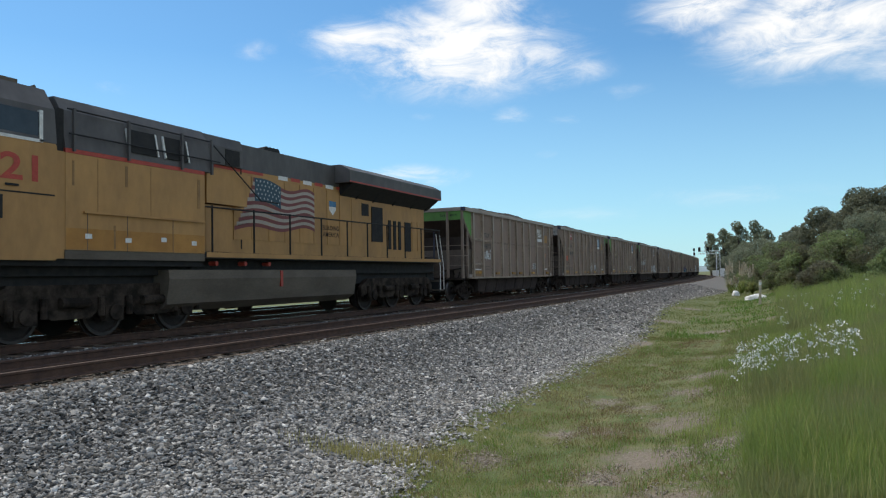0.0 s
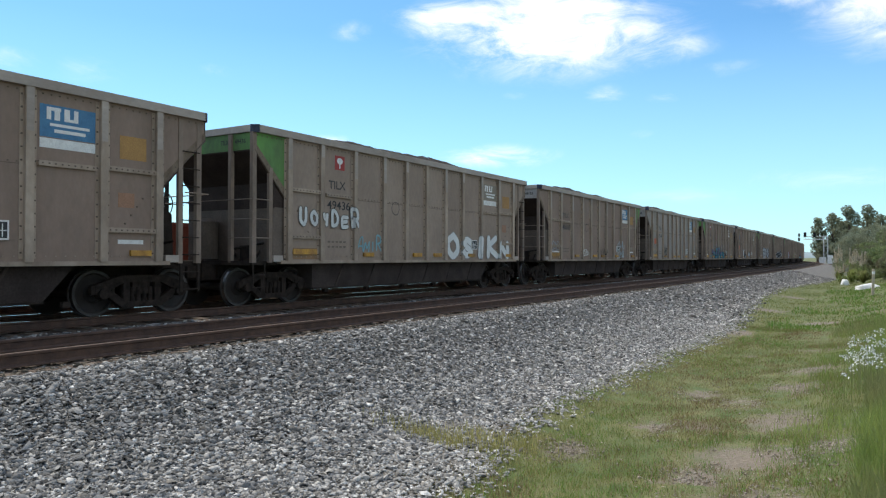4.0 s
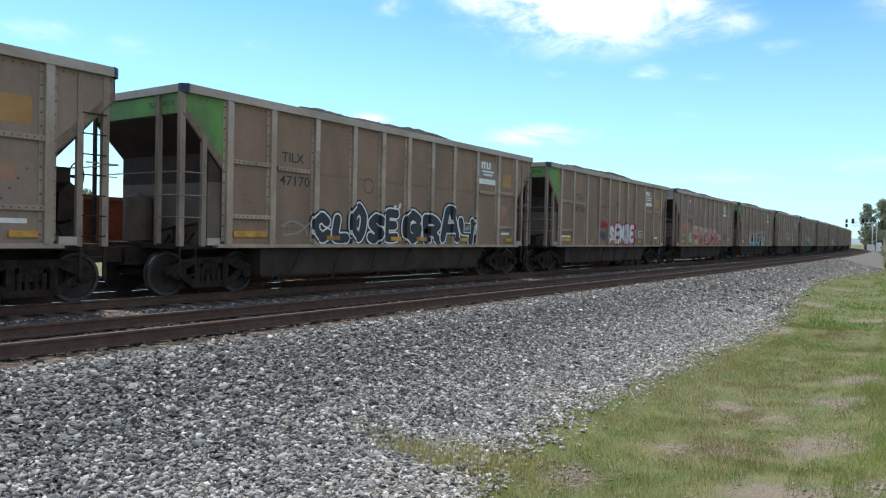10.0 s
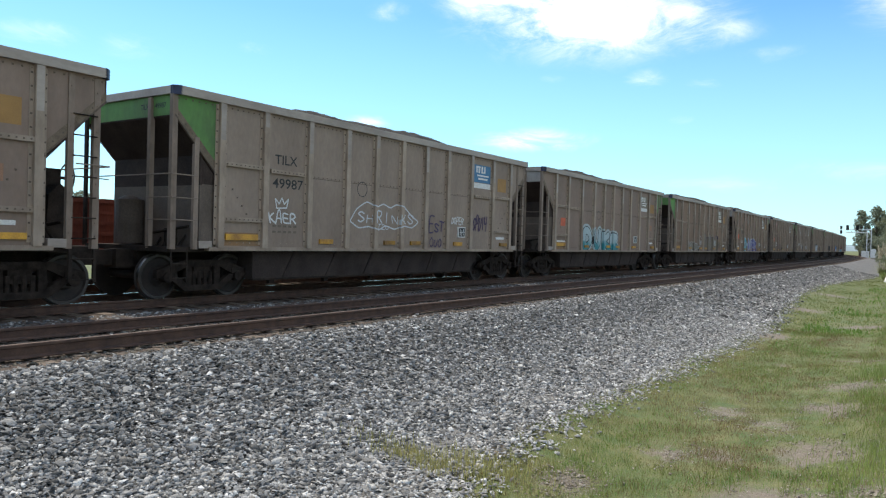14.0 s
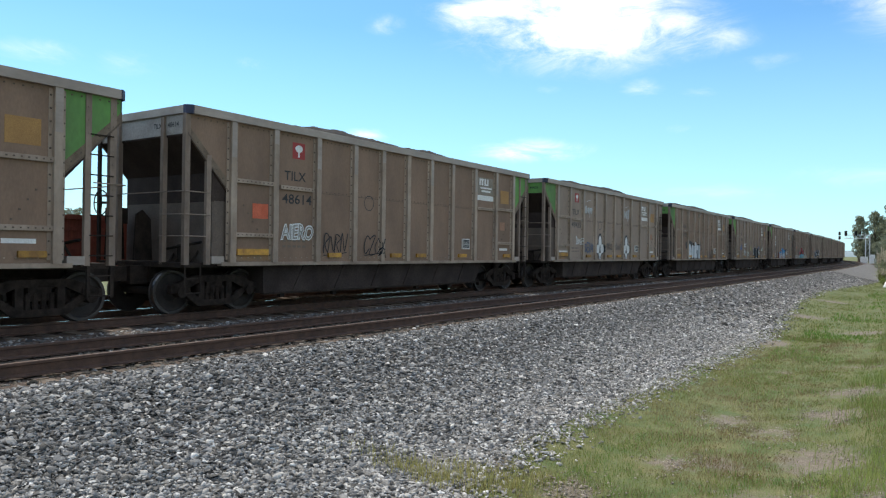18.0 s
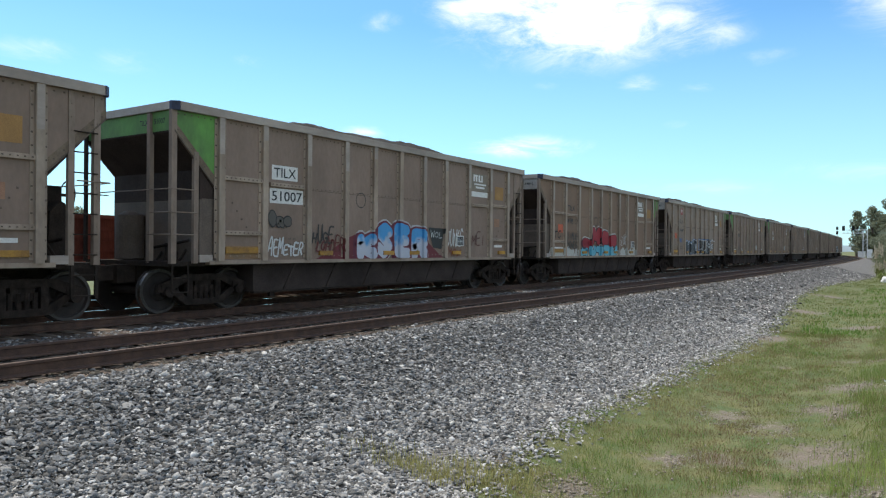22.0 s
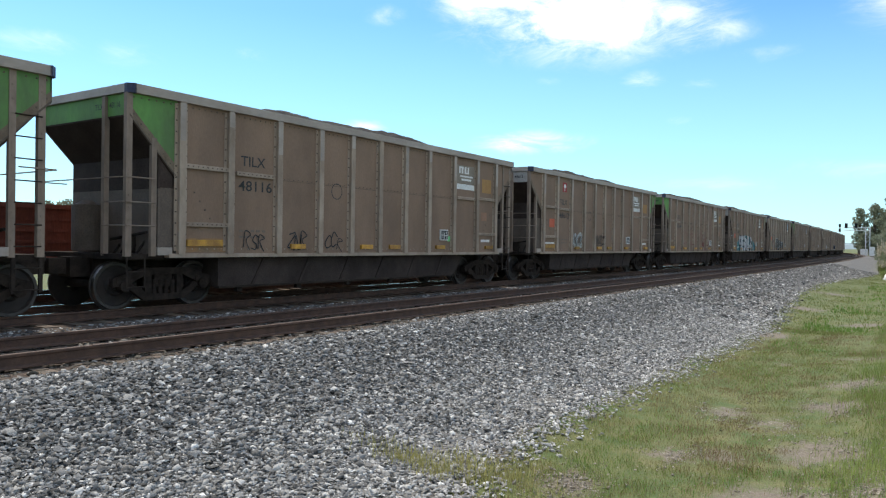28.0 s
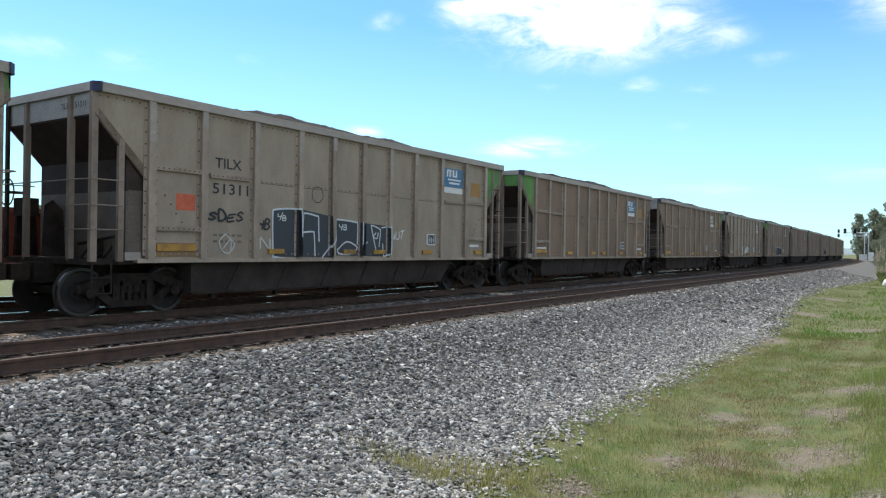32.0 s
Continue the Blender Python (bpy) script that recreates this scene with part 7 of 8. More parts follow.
    prism(bm, [(0.97, 3.9), (1.53, 4.315), (0.97, 4.315)], 2.4, 9.2, 1)
    part("radiator_underside", bm, D, c)
    for y in (3.4, 4.6, 6.1, 7.6, 8.9):
        bm = bmesh.new()
        prism(bm, [(0.98, 3.86), (1.5, 4.34), (1.42, 4.34), (0.98, 3.94)], y, y + 0.06, 1)
        part("wing_bracket", bm, D, c)
    b("wing_stripe", 1.552, 1.556, 2.15, 9.35, 4.325, 4.37, R)
    b("roof_hatch", -0.7, 0.75, 3.2, 7.8, 4.92, 5.0, M["chord"], "pale roof hatch", 0.02)
    b("roof_hatch", -0.5, 0.6, 0.1, 1.2, 4.87, 4.97, M["chord"])
    # doors, grilles and fittings along the hood
    for y in (-2.9, -2.15, -1.4, -0.65, 0.1, 0.85, 1.6, 2.35, 3.1):
        b("hood_door", HW - 0.004, HW + 0.018, y + 0.03, y + 0.72, 2.25, 4.02, Y)
    for y0, y1, z0, z1 in ((4.5, 5.3, 2.45, 3.72), (3.8, 4.28, 3.35, 3.78), (5.75, 5.95, 2.2, 3.3), (6.15, 6.35, 2.2, 3.3), (6.55, 6.75, 2.2, 3.3), (7.1, 7.6, 2.15, 3.3)):
        b("side_grille", HW + 0.0, HW + 0.03, y0, y1, z0, z1, D, "dark louvred grille")
    for y0 in (7.72, 8.2):
        b("rear_door", HW, HW + 0.02, y0, y0 + 0.4, 2.2, 3.35, Y)
    b("rear_door", -0.6, 0.6, 8.85, 8.87, 2.1, 3.7, Y)
    b("filter_box", 0.9, 1.35, -4.27, -2.75, 3.1, 3.95, Y)
    b("filter_box", 0.9, 1.3, -4.27, -3.3, 1.88, 3.06, Y)
    for k in range(6):
        b("paint_chip", HW + 0.0, HW + 0.005, -0.9 + 0.62 * k, -0.45 + 0.62 * k, 4.08 + 0.02 * (k % 2), 4.2, M["decal_white"] if k % 2 == 0 else R)
    bm = bmesh.new()
    for k in range(4):
        rod(bm, (0.1, -0.75 + 0.17 * k, 4.84), (0.1, -0.75 + 0.17 * k, 5.0), 0.03, 6)
        rod(bm, (-0.2, -0.75 + 0.17 * k, 5.03), (0.5, -0.8 + 0.17 * k, 5.03), 0.06, 10, 0.1)
    part("air_horn", bm, D, c, "cluster of air horns")
    # flag painted on the doors: wavy stripes and a starred blue field
    rows = 13
    L, H = 2.95, 1.22
    for k in range(rows):
        bm = bmesh.new()
        n = 26
        line = []
        for j in range(n + 1):
            a = j / n
            dz = 0.11 * math.sin(a * 8.5 + 0.4) * (0.3 + a) - 0.22 * a
            left = -2.05 - 0.8 * (k / 12) ** 1.3
            sag = 0.3 * (1 - a) ** 3
            line.append((left + (0.9 - left) * a, 4.0 + dz - (H + sag) * k / rows, 4.0 + dz - (H + sag) * (k + 1) / rows))
        for (y0, a0, b0), (y1, a1, b1) in zip(line, line[1:]):
            bm.faces.new([bm.verts.new((HW + 0.024, q, w)) for q, w in ((y0, b0), (y1, b1), (y1, a1), (y0, a0))])
        part("flag_stripe", bm, paint((0.19, 0.05, 0.045)) if k % 2 == 0 else paint((0.40, 0.34, 0.28)), c, "faded red flag stripe" if k % 2 == 0 else "faded white flag stripe")
    bm = bmesh.new()
    n = 12
    for j in range(n):
        a0, a1 = j / n * 0.4, (j + 1) / n * 0.4
        f = lambda a: 0.11 * math.sin(a * 8.5 + 0.4) * (0.3 + a) - 0.22 * a
        bm.faces.new([bm.verts.new((HW + 0.028, -2.0 + L * a, 4.0 + f(a) - h)) for a, h in ((a0, H * 7 / 13), (a1, H * 7 / 13), (a1, 0), (a0, 0))])
    part("flag_field", bm, paint((0.03, 0.07, 0.1)), c, "dark blue flag field")
    bm = bmesh.new()
    for i in range(7):
        for j in range(5):
            a = 0.03 + 0.055 * i
            z = 4.0 + 0.11 * math.sin(a * 8.5 + 0.4) * (0.3 + a) - 0.22 * a - 0.08 - 0.12 * j
            yy = -2.0 + L * a + (0.06 if j % 2 else 0)
            bm.faces.new([bm.verts.new((HW + 0.031, yy + 0.03 * math.cos(q * 1.2566), z + 0.03 * math.sin(q * 1.2566))) for q in range(5)])
    part("flag_stars", bm, paint((0.5, 0.5, 0.48)), c, "small white stars")
    for text, z in (("BUILDING", 2.72), ("AMERICA", 2.5)):
        me, co = letters(text, 0.01)
        lo, hi = co.min(0), co.max(0)
        bm = bmesh.new()
        bm.from_mesh(me)
        for v in bm.verts:
            v.co = (HW + 0.026, 1.35 + 0.95 * (v.co.x - lo[0]) / (hi[0] - lo[0]), z + 0.15 * (v.co.y - lo[1]) / (hi[1] - lo[1]))
        part("slogan", bm, M["inside"], c)
    bm = bmesh.new()
    prism(bm, [(1.75, 3.65), (2.15, 3.65), (2.15, 3.4), (1.95, 3.22), (1.75, 3.4)], HW, HW + 0.022, 0)
    part("shield", bm, M["decal_white"], c)
    b("shield_top", HW, HW + 0.026, 1.75, 2.15, 3.5, 3.68, M["blue"])
    # deck, sills, handrails
    b("deck", -1.5, 1.5, -4.5, 9.35, 1.70, 1.86, D)
    b("front_deck", -1.4, 1.4, -12.3, -4.5, 1.5, 1.63, D)
    b("underbody", -0.95, 0.95, -12.0, 9.2, 0.95, 1.5, D)
    b("sill_stripe", 1.5, 1.512, -4.45, 9.35, 1.73, 1.855, Y, "yellow sill edge")
    b("frame_sill", -1.1, 1.1, -11.6, 9.2, 1.3, 1.695, D)
    bm = bmesh.new()
    rod(bm, (1.46, -4.52, 2.98), (1.46, 9.4, 3.06), 0.022, 8)
    part("handrail", bm, D, c)
    for y in (-4.2, -2.6, -1.0, 0.6, 2.1, 3.4, 4.8, 6.2, 7.6, 9.3):
        part("stanchion", made(rod, (1.46, y, 1.84), (1.46, y, 3.03), 0.025, 8), D, c)
    bm = bmesh.new()
    for a, q in (((1.5, -8.3, 4.62), (1.42, -4.2, 4.62)), ((1.55, -8.3, 4.12), (1.55, -4.0, 4.12)), ((1.42, -4.2, 4.62), (1.46, -2.3, 3.3)), ((1.46, -2.3, 3.3), (1.46, -1.5, 3.3))):
        rod(bm, a, q, 0.018, 6)
    part("roof_handrail", bm, D, c)
    for y in (-8.2, -6.85, -5.3, -4.3):
        b("rail_bracket", 1.49, 1.56, y, y + 0.05, 3.78, 4.64, G)
    for k, y in enumerate((9.0, 9.36)):
        part("end_handrail", made(rod, (-1.3 + 0.0 * k, 9.36, 3.0 - 0.1 * k), (1.46, 9.36, 3.06 - 0.1 * k), 0.02, 6), D, c)
    for x in (-1.2, -0.5, 0.5, 1.2):
        part("end_stanchion", made(rod, (x, 9.33, 1.84), (x, 9.36, 3.03), 0.03, 8), M["blue_cap"], c)
    for k in range(4):
        b("step", 1.0, 1.5, 9.25, 9.6, 0.55 + 0.38 * k, 0.6 + 0.38 * k, M["tank"])
    b("step_panel", 0.95, 1.0, 9.0, 9.7, 0.5, 1.95, D)
    for y in (9.28, 9.62):
        bm = bmesh.new()
        rod(bm, (1.5, y, 0.6), (1.5, y, 1.55), 0.02, 6)
        rod(bm, (1.5, y, 1.55), (1.44, y - 0.25, 2.9), 0.02, 6)
        part("step_rail", bm, M["decal_white"], c, "white step handrail")
    # fuel tank, trucks
    bm = bmesh.new()
    prism(bm, [(-1.42, 1.42), (1.42, 1.42), (1.45, 1.2), (1.35, 0.62), (1.05, 0.43), (-1.05, 0.43), (-1.35, 0.62), (-1.45, 1.2)], -5.6, 2.65, 1)
    part("fuel_tank", bm, M["tank"], c, "dusty fuel tank")
    b("tank_gauge", 1.40, 1.46, -1.45, -1.35, 0.95, 1.4, R)
    for y in (-4.0, -2.9, -1.9):
        part("cable_plug", made(rod, (1.2, y, 1.58), (1.42, y, 1.58), 0.06, 8), R, c)
    dull = WHEEL_MESH.copy()  # the locomotive's wheels are braked on the tread and grimy
    dull.materials[1] = M["truck"]
    for y0 in (-6.9, 6.3):
        t = part("truck", made(lambda bm: (box(bm, -1.0, 1.0, -2.4, 2.4, 0.55, 0.95), box(bm, -0.5, 0.5, -0.8, 0.8, 0.95, 1.35))), M["loco_truck"], c, "three-axle truck")
        t.location = (0, y0, 0)
        for s in (-1, 1):
            part("side_frame", made(loco_frame, s), M["loco_truck"], t)
        for y in (-2.05, 0, 2.05):
            w = wheelset(t, y)
            w.data = dull
            w.location.z, w.scale = 0.53, (1, 1.165, 1.165)
    b("coupler", -0.12, 0.12, 9.3, 11.1, 0.74, 0.98, D)
    b("plow", -1.4, 1.4, 9.3, 9.5, 0.5, 1.0, D)
    bm = bmesh.new()
    for k in range(5):
        rod(bm, (0.4 + 0.15 * k, 9.5, 1.0), (0.4 + 0.12 * k, 9.9, 0.6), 0.025, 6)
    part("air_hoses", bm, D, c)
    return c


MOVERS.append((locomotive(), -0.69 - 10.95))


# ---- cars standing on the siding ----
def gondola(s0):
    g = thing("gondola_car", "oxide-red ribbed gondola car standing on the siding", "gondola car", "cars on the siding")
    L, W, T, B = 7.6, 1.5, 2.12, 1.05
    for s in (1, -1):
        xa, xb = sorted((s * W, s * (W - 0.03)))
        part("side_wall", made(box, xa, xb, -L, L, B, T - 0.1), M["oxide"], g)
        xa, xb = sorted((s * (W + 0.1), s * (W - 0.05)))
        part("top_rail", made(box, xa, xb, -L - 0.05, L + 0.05, T - 0.1, T), M["oxide"], g)
        part("side_sill", made(box, xa, xb, -L, L, B - 0.18, B), M["oxide"], g)
        for k in range(15):
            y = -L + 0.1 + (2 * L - 0.2) * k / 14
            xa, xb = sorted((s * W, s * (W + 0.09)))
            part("rib", made(box, xa, xb, y - 0.06, y + 0.06, B, T - 0.1), M["oxide"], g)
    for k in range(3):
        part("side_slat", made(box, W, W + 0.04, -L, L, B + 0.18 + 0.26 * k, B + 0.26 + 0.26 * k), M["oxide"], g)
    for y in (-L, L):
        part("end_wall", made(box, -W, W, y - 0.04, y + 0.04, B, T - 0.1), M["oxide"], g)
    part("floor_frame", made(box, -1.3, 1.3, -L, L, B - 0.2, B - 0.02), M["under"], g)
    part("centre_sill", made(box, -0.25, 0.25, -L - 0.5, L + 0.5, 0.62, B - 0.2), M["under"], g)
    for y in (-L + 1.6, L - 1.6):
        truck(g, y)
    x, y, a = on_line(FAR_X, s0)
    g.matrix_basis = pose(x, y, 0, 0, 0, math.degrees(a))
    return g


one = gondola(8.5)
for s0 in (-8.0, 25.0, 41.5):
    x, y, a = on_line(FAR_X, s0)
    copy_thing(one, pose(x, y, 0, 0, 0, math.degrees(a)))


# ---- plants ----
def leaf_material(name, a, b, spread=0.45, through=0.25, third=None, patch=1.1):
    """Leaves that let some light through; third: a colour that takes over in patches."""
    m = surface(name, (a, b), 0.6, 0.75, 0, 0, 10, fine=0.1, island=spread)
    nt = m.node_tree
    bsdf = nt.nodes["Principled BSDF"]
    N, L = nt.nodes.new, nt.links.new
    if third:
        old = bsdf.inputs["Base Color"].links[0].from_socket
        geo, where, mask, mix = N("ShaderNodeNewGeometry"), N("ShaderNodeTexNoise"), N("ShaderNodeMapRange"), N("ShaderNodeMix")
        where.inputs["Scale"].default_value, where.inputs["Detail"].default_value = patch, 4.0
        L(geo.outputs["Position"], where.inputs["Vector"])
        mask.inputs["From Min"].default_value, mask.inputs["From Max"].default_value = 0.45, 0.58
        L(where.outputs["Fac"], mask.inputs["Value"])
        mix.data_type = "RGBA"
        mix.inputs["B"].default_value = (*third, 1)
        L(mask.outputs[0], mix.inputs["Factor"])
        L(old, mix.inputs["A"])
        L(mix.outputs["Result"], bsdf.inputs["Base Color"])
    tr, mix = N("ShaderNodeBsdfTranslucent"), N("ShaderNodeMixShader")
    L(bsdf.inputs["Base Color"].links[0].from_socket, tr.inputs["Color"])
    mix.inputs[0].default_value = through
    L(bsdf.outputs[0], mix.inputs[1])
    L(tr.outputs[0], mix.inputs[2])
    L(mix.outputs[0], nt.nodes["Material Output"].inputs["Surface"])
    return m


M["grass_short"] = leaf_material("short_grass", (0.155, 0.215, 0.045), (0.25, 0.265, 0.08), 0.2, 0.55, (0.225, 0.165, 0.08), 0.6)
M["grass_far"] = leaf_material("far_short_grass", (0.15, 0.20, 0.055), (0.235, 0.245, 0.085), 0.12, 0.55)
M["grass_lush"] = leaf_material("lush_grass", (0.12, 0.235, 0.04), (0.19, 0.30, 0.065), 0.2, 0.55)
M["grass_red"] = leaf_material("reddish_seeding_grass", (0.20, 0.135, 0.07), (0.27, 0.19, 0.10), 0.25, 0.45)
M["grass_tall"] = leaf_material("tall_grass", (0.20, 0.285, 0.07), (0.315, 0.38, 0.11), 0.15, 0.6, (0.265, 0.28, 0.12), 0.7)
M["straw"] = leaf_material("dry_grass", (0.36, 0.335, 0.125), (0.48, 0.44, 0.185), 0.25)
# tree and bush leaves: base colours lightened to stand for haze
M["leaf_dark"] = leaf_material("hazed_dark_tree_leaves", (0.14, 0.15, 0.10), (0.225, 0.23, 0.15), 0.35, 0.45)
M["leaf_grey"] = leaf_material("hazed_grey_green_leaves", (0.20, 0.225, 0.15), (0.30, 0.315, 0.21), 0.3, 0.5)
M["leaf_bush"] = leaf_material("hazed_bush_leaves", (0.165, 0.22, 0.09), (0.27, 0.32, 0.14), 0.35, 0.5, (0.175, 0.165, 0.105), 0.35)
M["bark"] = surface("bark", ((0.09, 0.07, 0.055), (0.16, 0.13, 0.105)), 5, 0.9, 0, 0.5, 30, STREAK)
M["plume"] = leaf_material("pampas_plume", (0.50, 0.44, 0.33), (0.64, 0.57, 0.44), 0.25)
M["petal"] = surface("white_petals", ((0.72, 0.73, 0.68), (0.82, 0.82, 0.78)), 5, 0.8, 0, 0, 10)


def quads_mesh(name, corners, material):
    """Loose faces in one mesh from an array (count, corners, 3)."""
    n, k = corners.shape[:2]
    me = bpy.data.meshes.new(name)
    me.vertices.add(n * k)
    me.vertices.foreach_set("co", corners.astype(np.float32).ravel())
    first = np.arange(n)[:, None] * k
    if k == 5:  # a bent blade: a four-cornered foot and a pointed tip
        loops = first + np.array([0, 1, 2, 4, 4, 2, 3])
        starts = np.arange(n)[:, None] * 7 + np.array([0, 4])
    else:
        loops, starts = first + np.arange(k), first
    me.loops.add(loops.size)
    me.loops.foreach_set("vertex_index", loops.astype(np.int32).ravel())
    me.polygons.add(starts.size)
    me.polygons.foreach_set("loop_start", starts.astype(np.int32).ravel())
    me.update(calc_edges=True)
    me.materials.append(material)
    return me


def blades(name, label, count, place, material, tall, wide, seed, bend=0.35):
    """Bent blades of grass, each bent at two thirds of its height."""
    rng = np.random.default_rng(seed)
    base = place(rng, count)
    n = len(base)
    h = rng.uniform(*tall, n) * base[:, 3]
    a = rng.uniform(0, 2 * np.pi, n)
    w = rng.uniform(*wide, n)
    side = np.stack([np.cos(a), np.sin(a), 0 * a], 1) * w[:, None]
    d = rng.uniform(0, 2 * np.pi, n)
    lean = np.stack([np.cos(d), np.sin(d), 0 * d], 1) * (h * rng.uniform(0.05, bend, n))[:, None]
    up = np.stack([0 * h, 0 * h, h], 1)
    p = base[:, :3]
    corners = np.stack([p - side, p + side, p + side * 0.8 + up * 0.6 + lean * 0.35, p + up + lean, p - side * 0.8 + up * 0.6 + lean * 0.35], 1)
    ob = new(name, quads_mesh(name, corners, material))
    return tagged(ob, label, "grass", kind="stuff")


def meadow(x0, x1, y0, y1, power, keep, patch=0.9, shift=0.0, band=99.0):
    """Places on the ground that thin out by patches, on bare soil, and past a band along the ballast's foot."""
    def place(rng, count):
        o = rng.uniform(x0, x1, count)
        s = y0 + (y1 - y0) * rng.random(count) ** power
        out = []
        for a, b in zip(o, s):
            edge = toe(b)
            q = noise.noise((a * patch + shift, b * patch * 0.8, 1.7)) + 0.4 * noise.noise((a * 3.1, b * 3.1, 4.0))
            if a < edge + 0.22 * rng.normal() or q < keep + 0.22 * rng.normal() or a > edge + band * rng.random():
                continue
            bare = min((math.hypot((a - x) * 1.0, (b - y) * 0.6) / r for x, y, r in SOIL))
            if bare < 0.8 + 0.5 * noise.noise((a * 4, b * 4, 8.0)) + 0.2 * rng.normal() and rng.random() > 0.12:
                continue
            x, y, _ = on_line(a, b)
            out.append((x, y, terrain(a, b) - 0.01, 0.7 + 0.5 * max(0.0, min(1.0, q + 0.4))))
        return np.array(out)
    return place


SHORT, THIN = (0.02, 0.075), (0.0012, 0.0026)
blades("short_grass", "short yellow-green grass with bare patches beside the ballast", 210000, meadow(-4.9, 0.6, 2.5, 24.0, 1.6, -0.8), M["grass_short"], SHORT, THIN, 21, 0.9)
blades("short_grass", "short grass farther along the line", 42000, meadow(-5.6, 2.0, 23.0, 90.0, 1.4, -0.5), M["grass_far"], (0.04, 0.10), (0.005, 0.012), 22, 0.8)
blades("lush_grass", "patches of fresh green grass", 60000, meadow(-3.3, 0.5, 2.5, 26.0, 1.5, 0.0, 0.65, 15.0), M["grass_lush"], (0.03, 0.11), (0.0014, 0.003), 27, 0.9)
blades("lush_grass", "fresh green grass farther along the line", 9000, meadow(-3.2, 1.5, 24.0, 60.0, 1.4, 0.0, 0.5, 15.0), M["grass_lush"], (0.06, 0.16), (0.008, 0.016), 28)
blades("reddish_grass", "patches of short grass gone to reddish seed", 56000, meadow(-3.9, -0.4, 2.5, 26.0, 1.5, 0.10, 0.75, 61.0), M["grass_red"], (0.03, 0.09), (0.0011, 0.0022), 29, 0.8)
blades("dry_grass", "dry straw-coloured grass along the foot of the ballast", 30000, meadow(-4.9, -0.5, 2.5, 34.0, 1.6, -0.15, 1.3, 40.0, 2.0), M["straw"], (0.03, 0.12), (0.0016, 0.0035), 23)
blades("dry_grass", "scattered tufts of dry straw-coloured grass", 6000, meadow(-4.9, -0.5, 2.5, 30.0, 1.6, 0.3, 1.3, 40.0), M["straw"], (0.05, 0.16), (0.0016, 0.0035), 30)
blades("tall_grass", "tall green grass on the bank", 120000, meadow(-0.1, 5.5, 4.6, 22.0, 1.5, -0.75, 0.6, 7.0), M["grass_tall"], (0.12, 0.42), (0.0018, 0.0036), 24, 0.7)
blades("tall_grass", "tall green grass far along the bank", 46000, meadow(0.4, 14.0, 20.0, 60.0, 1.3, -0.8, 0.6, 7.0), M["grass_tall"], (0.3, 0.75), (0.005, 0.012), 25, 0.6)
blades("tall_grass", "loose taller grass along the foot of the bank", 15000, meadow(-1.2, 0.4, 3.5, 26.0, 1.4, 0.05, 0.9, 3.0), M["grass_tall"], (0.08, 0.26), (0.0018, 0.004), 26, 0.6)
blades("dry_grass", "pale seed stalks standing in the tall grass", 5000, meadow(0.1, 6.0, 3.6, 40.0, 1.4, -0.6, 0.6, 9.0), M["straw"], (0.35, 0.7), (0.0012, 0.002), 34, 0.3)


def tuft_at(x, y, count, seed):
    def place(rng, n):
        p = rng.normal(0, 1, (n, 2)) * (0.38, 0.14)
        return np.array([(x + a, y + b, terrain(x + a, y + b) - 0.01, 1.0) for a, b in p])
    blades("grass_tuft", "yellowish grass tuft growing out of the ballast", count, place, M["straw"], (0.06, 0.16), (0.003, 0.006), seed)


tuft_at(-4.5, 6.35, 800, 31)
tuft_at(-4.0, 6.7, 500, 33)


def flowers(name, label, count, x0, x1, y0, y1, seed):
    rng = np.random.default_rng(seed)
    faces = []
    stems = []
    for _ in range(count):
        a, b = rng.uniform(x0, x1), rng.uniform(y0, y1)
        x, y, _ = on_line(a, b)
        z0 = terrain(a, b)
        z = z0 + rng.uniform(0.4, 0.72)
        stems.append([(x - 0.004, y, z0), (x + 0.004, y, z0), (x + 0.004, y, z), (x - 0.004, y, z)])
        for _ in range(10):
            c = np.array([x, y, z]) + rng.normal(0, 0.036, 3) * (1, 1, 0.7)
            u, v = rng.normal(0, 1, 3), rng.normal(0, 1, 3)
            u, v = u / np.linalg.norm(u) * 0.012, v / np.linalg.norm(v) * 0.012
            faces.append([c - u - v, c + u - v, c + u + v, c - u + v])
    ob = thing(name, label, "flowers", kind="stuff")
    part("petals", quads_mesh("petals", np.array(faces), M["petal"]), None, ob)
    part("stems", quads_mesh("stems", np.array(stems), M["grass_tall"]), None, ob)


flowers("white_flowers", "patch of tall white umbel flowers in the grass", 110, -0.4, 1.3, 9.9, 13.0, 41)
flowers("white_flowers", "scattered white flowers in the tall grass", 45, 0.3, 5.0, 16.0, 34.0, 42)


def crown_leaves(rng, clumps, per, size):
    out = []
    for (cx, cy, cz, r) in clumps:
        n = int(per * (r ** 1.5))
        d = rng.normal(0, 1, (n, 3))
        d /= np.linalg.norm(d, axis=1)[:, None]
        p = np.array([cx, cy, cz]) + d * (r * rng.uniform(0.55, 1.08, n) ** 0.7)[:, None] * np.array([1, 1, 0.78])
        u, v = rng.normal(0, 1, (n, 3)), rng.normal(0, 1, (n, 3))
        u = u / np.linalg.norm(u, axis=1)[:, None] * (size * rng.uniform(0.6, 1.3, n))[:, None]
        v = v / np.linalg.norm(v, axis=1)[:, None] * (size * rng.uniform(0.5, 1.0, n))[:, None]
        out.append(np.stack([p - u, p - v * 0.6, p + u, p + v * 0.6], 1))
    return np.concatenate(out)


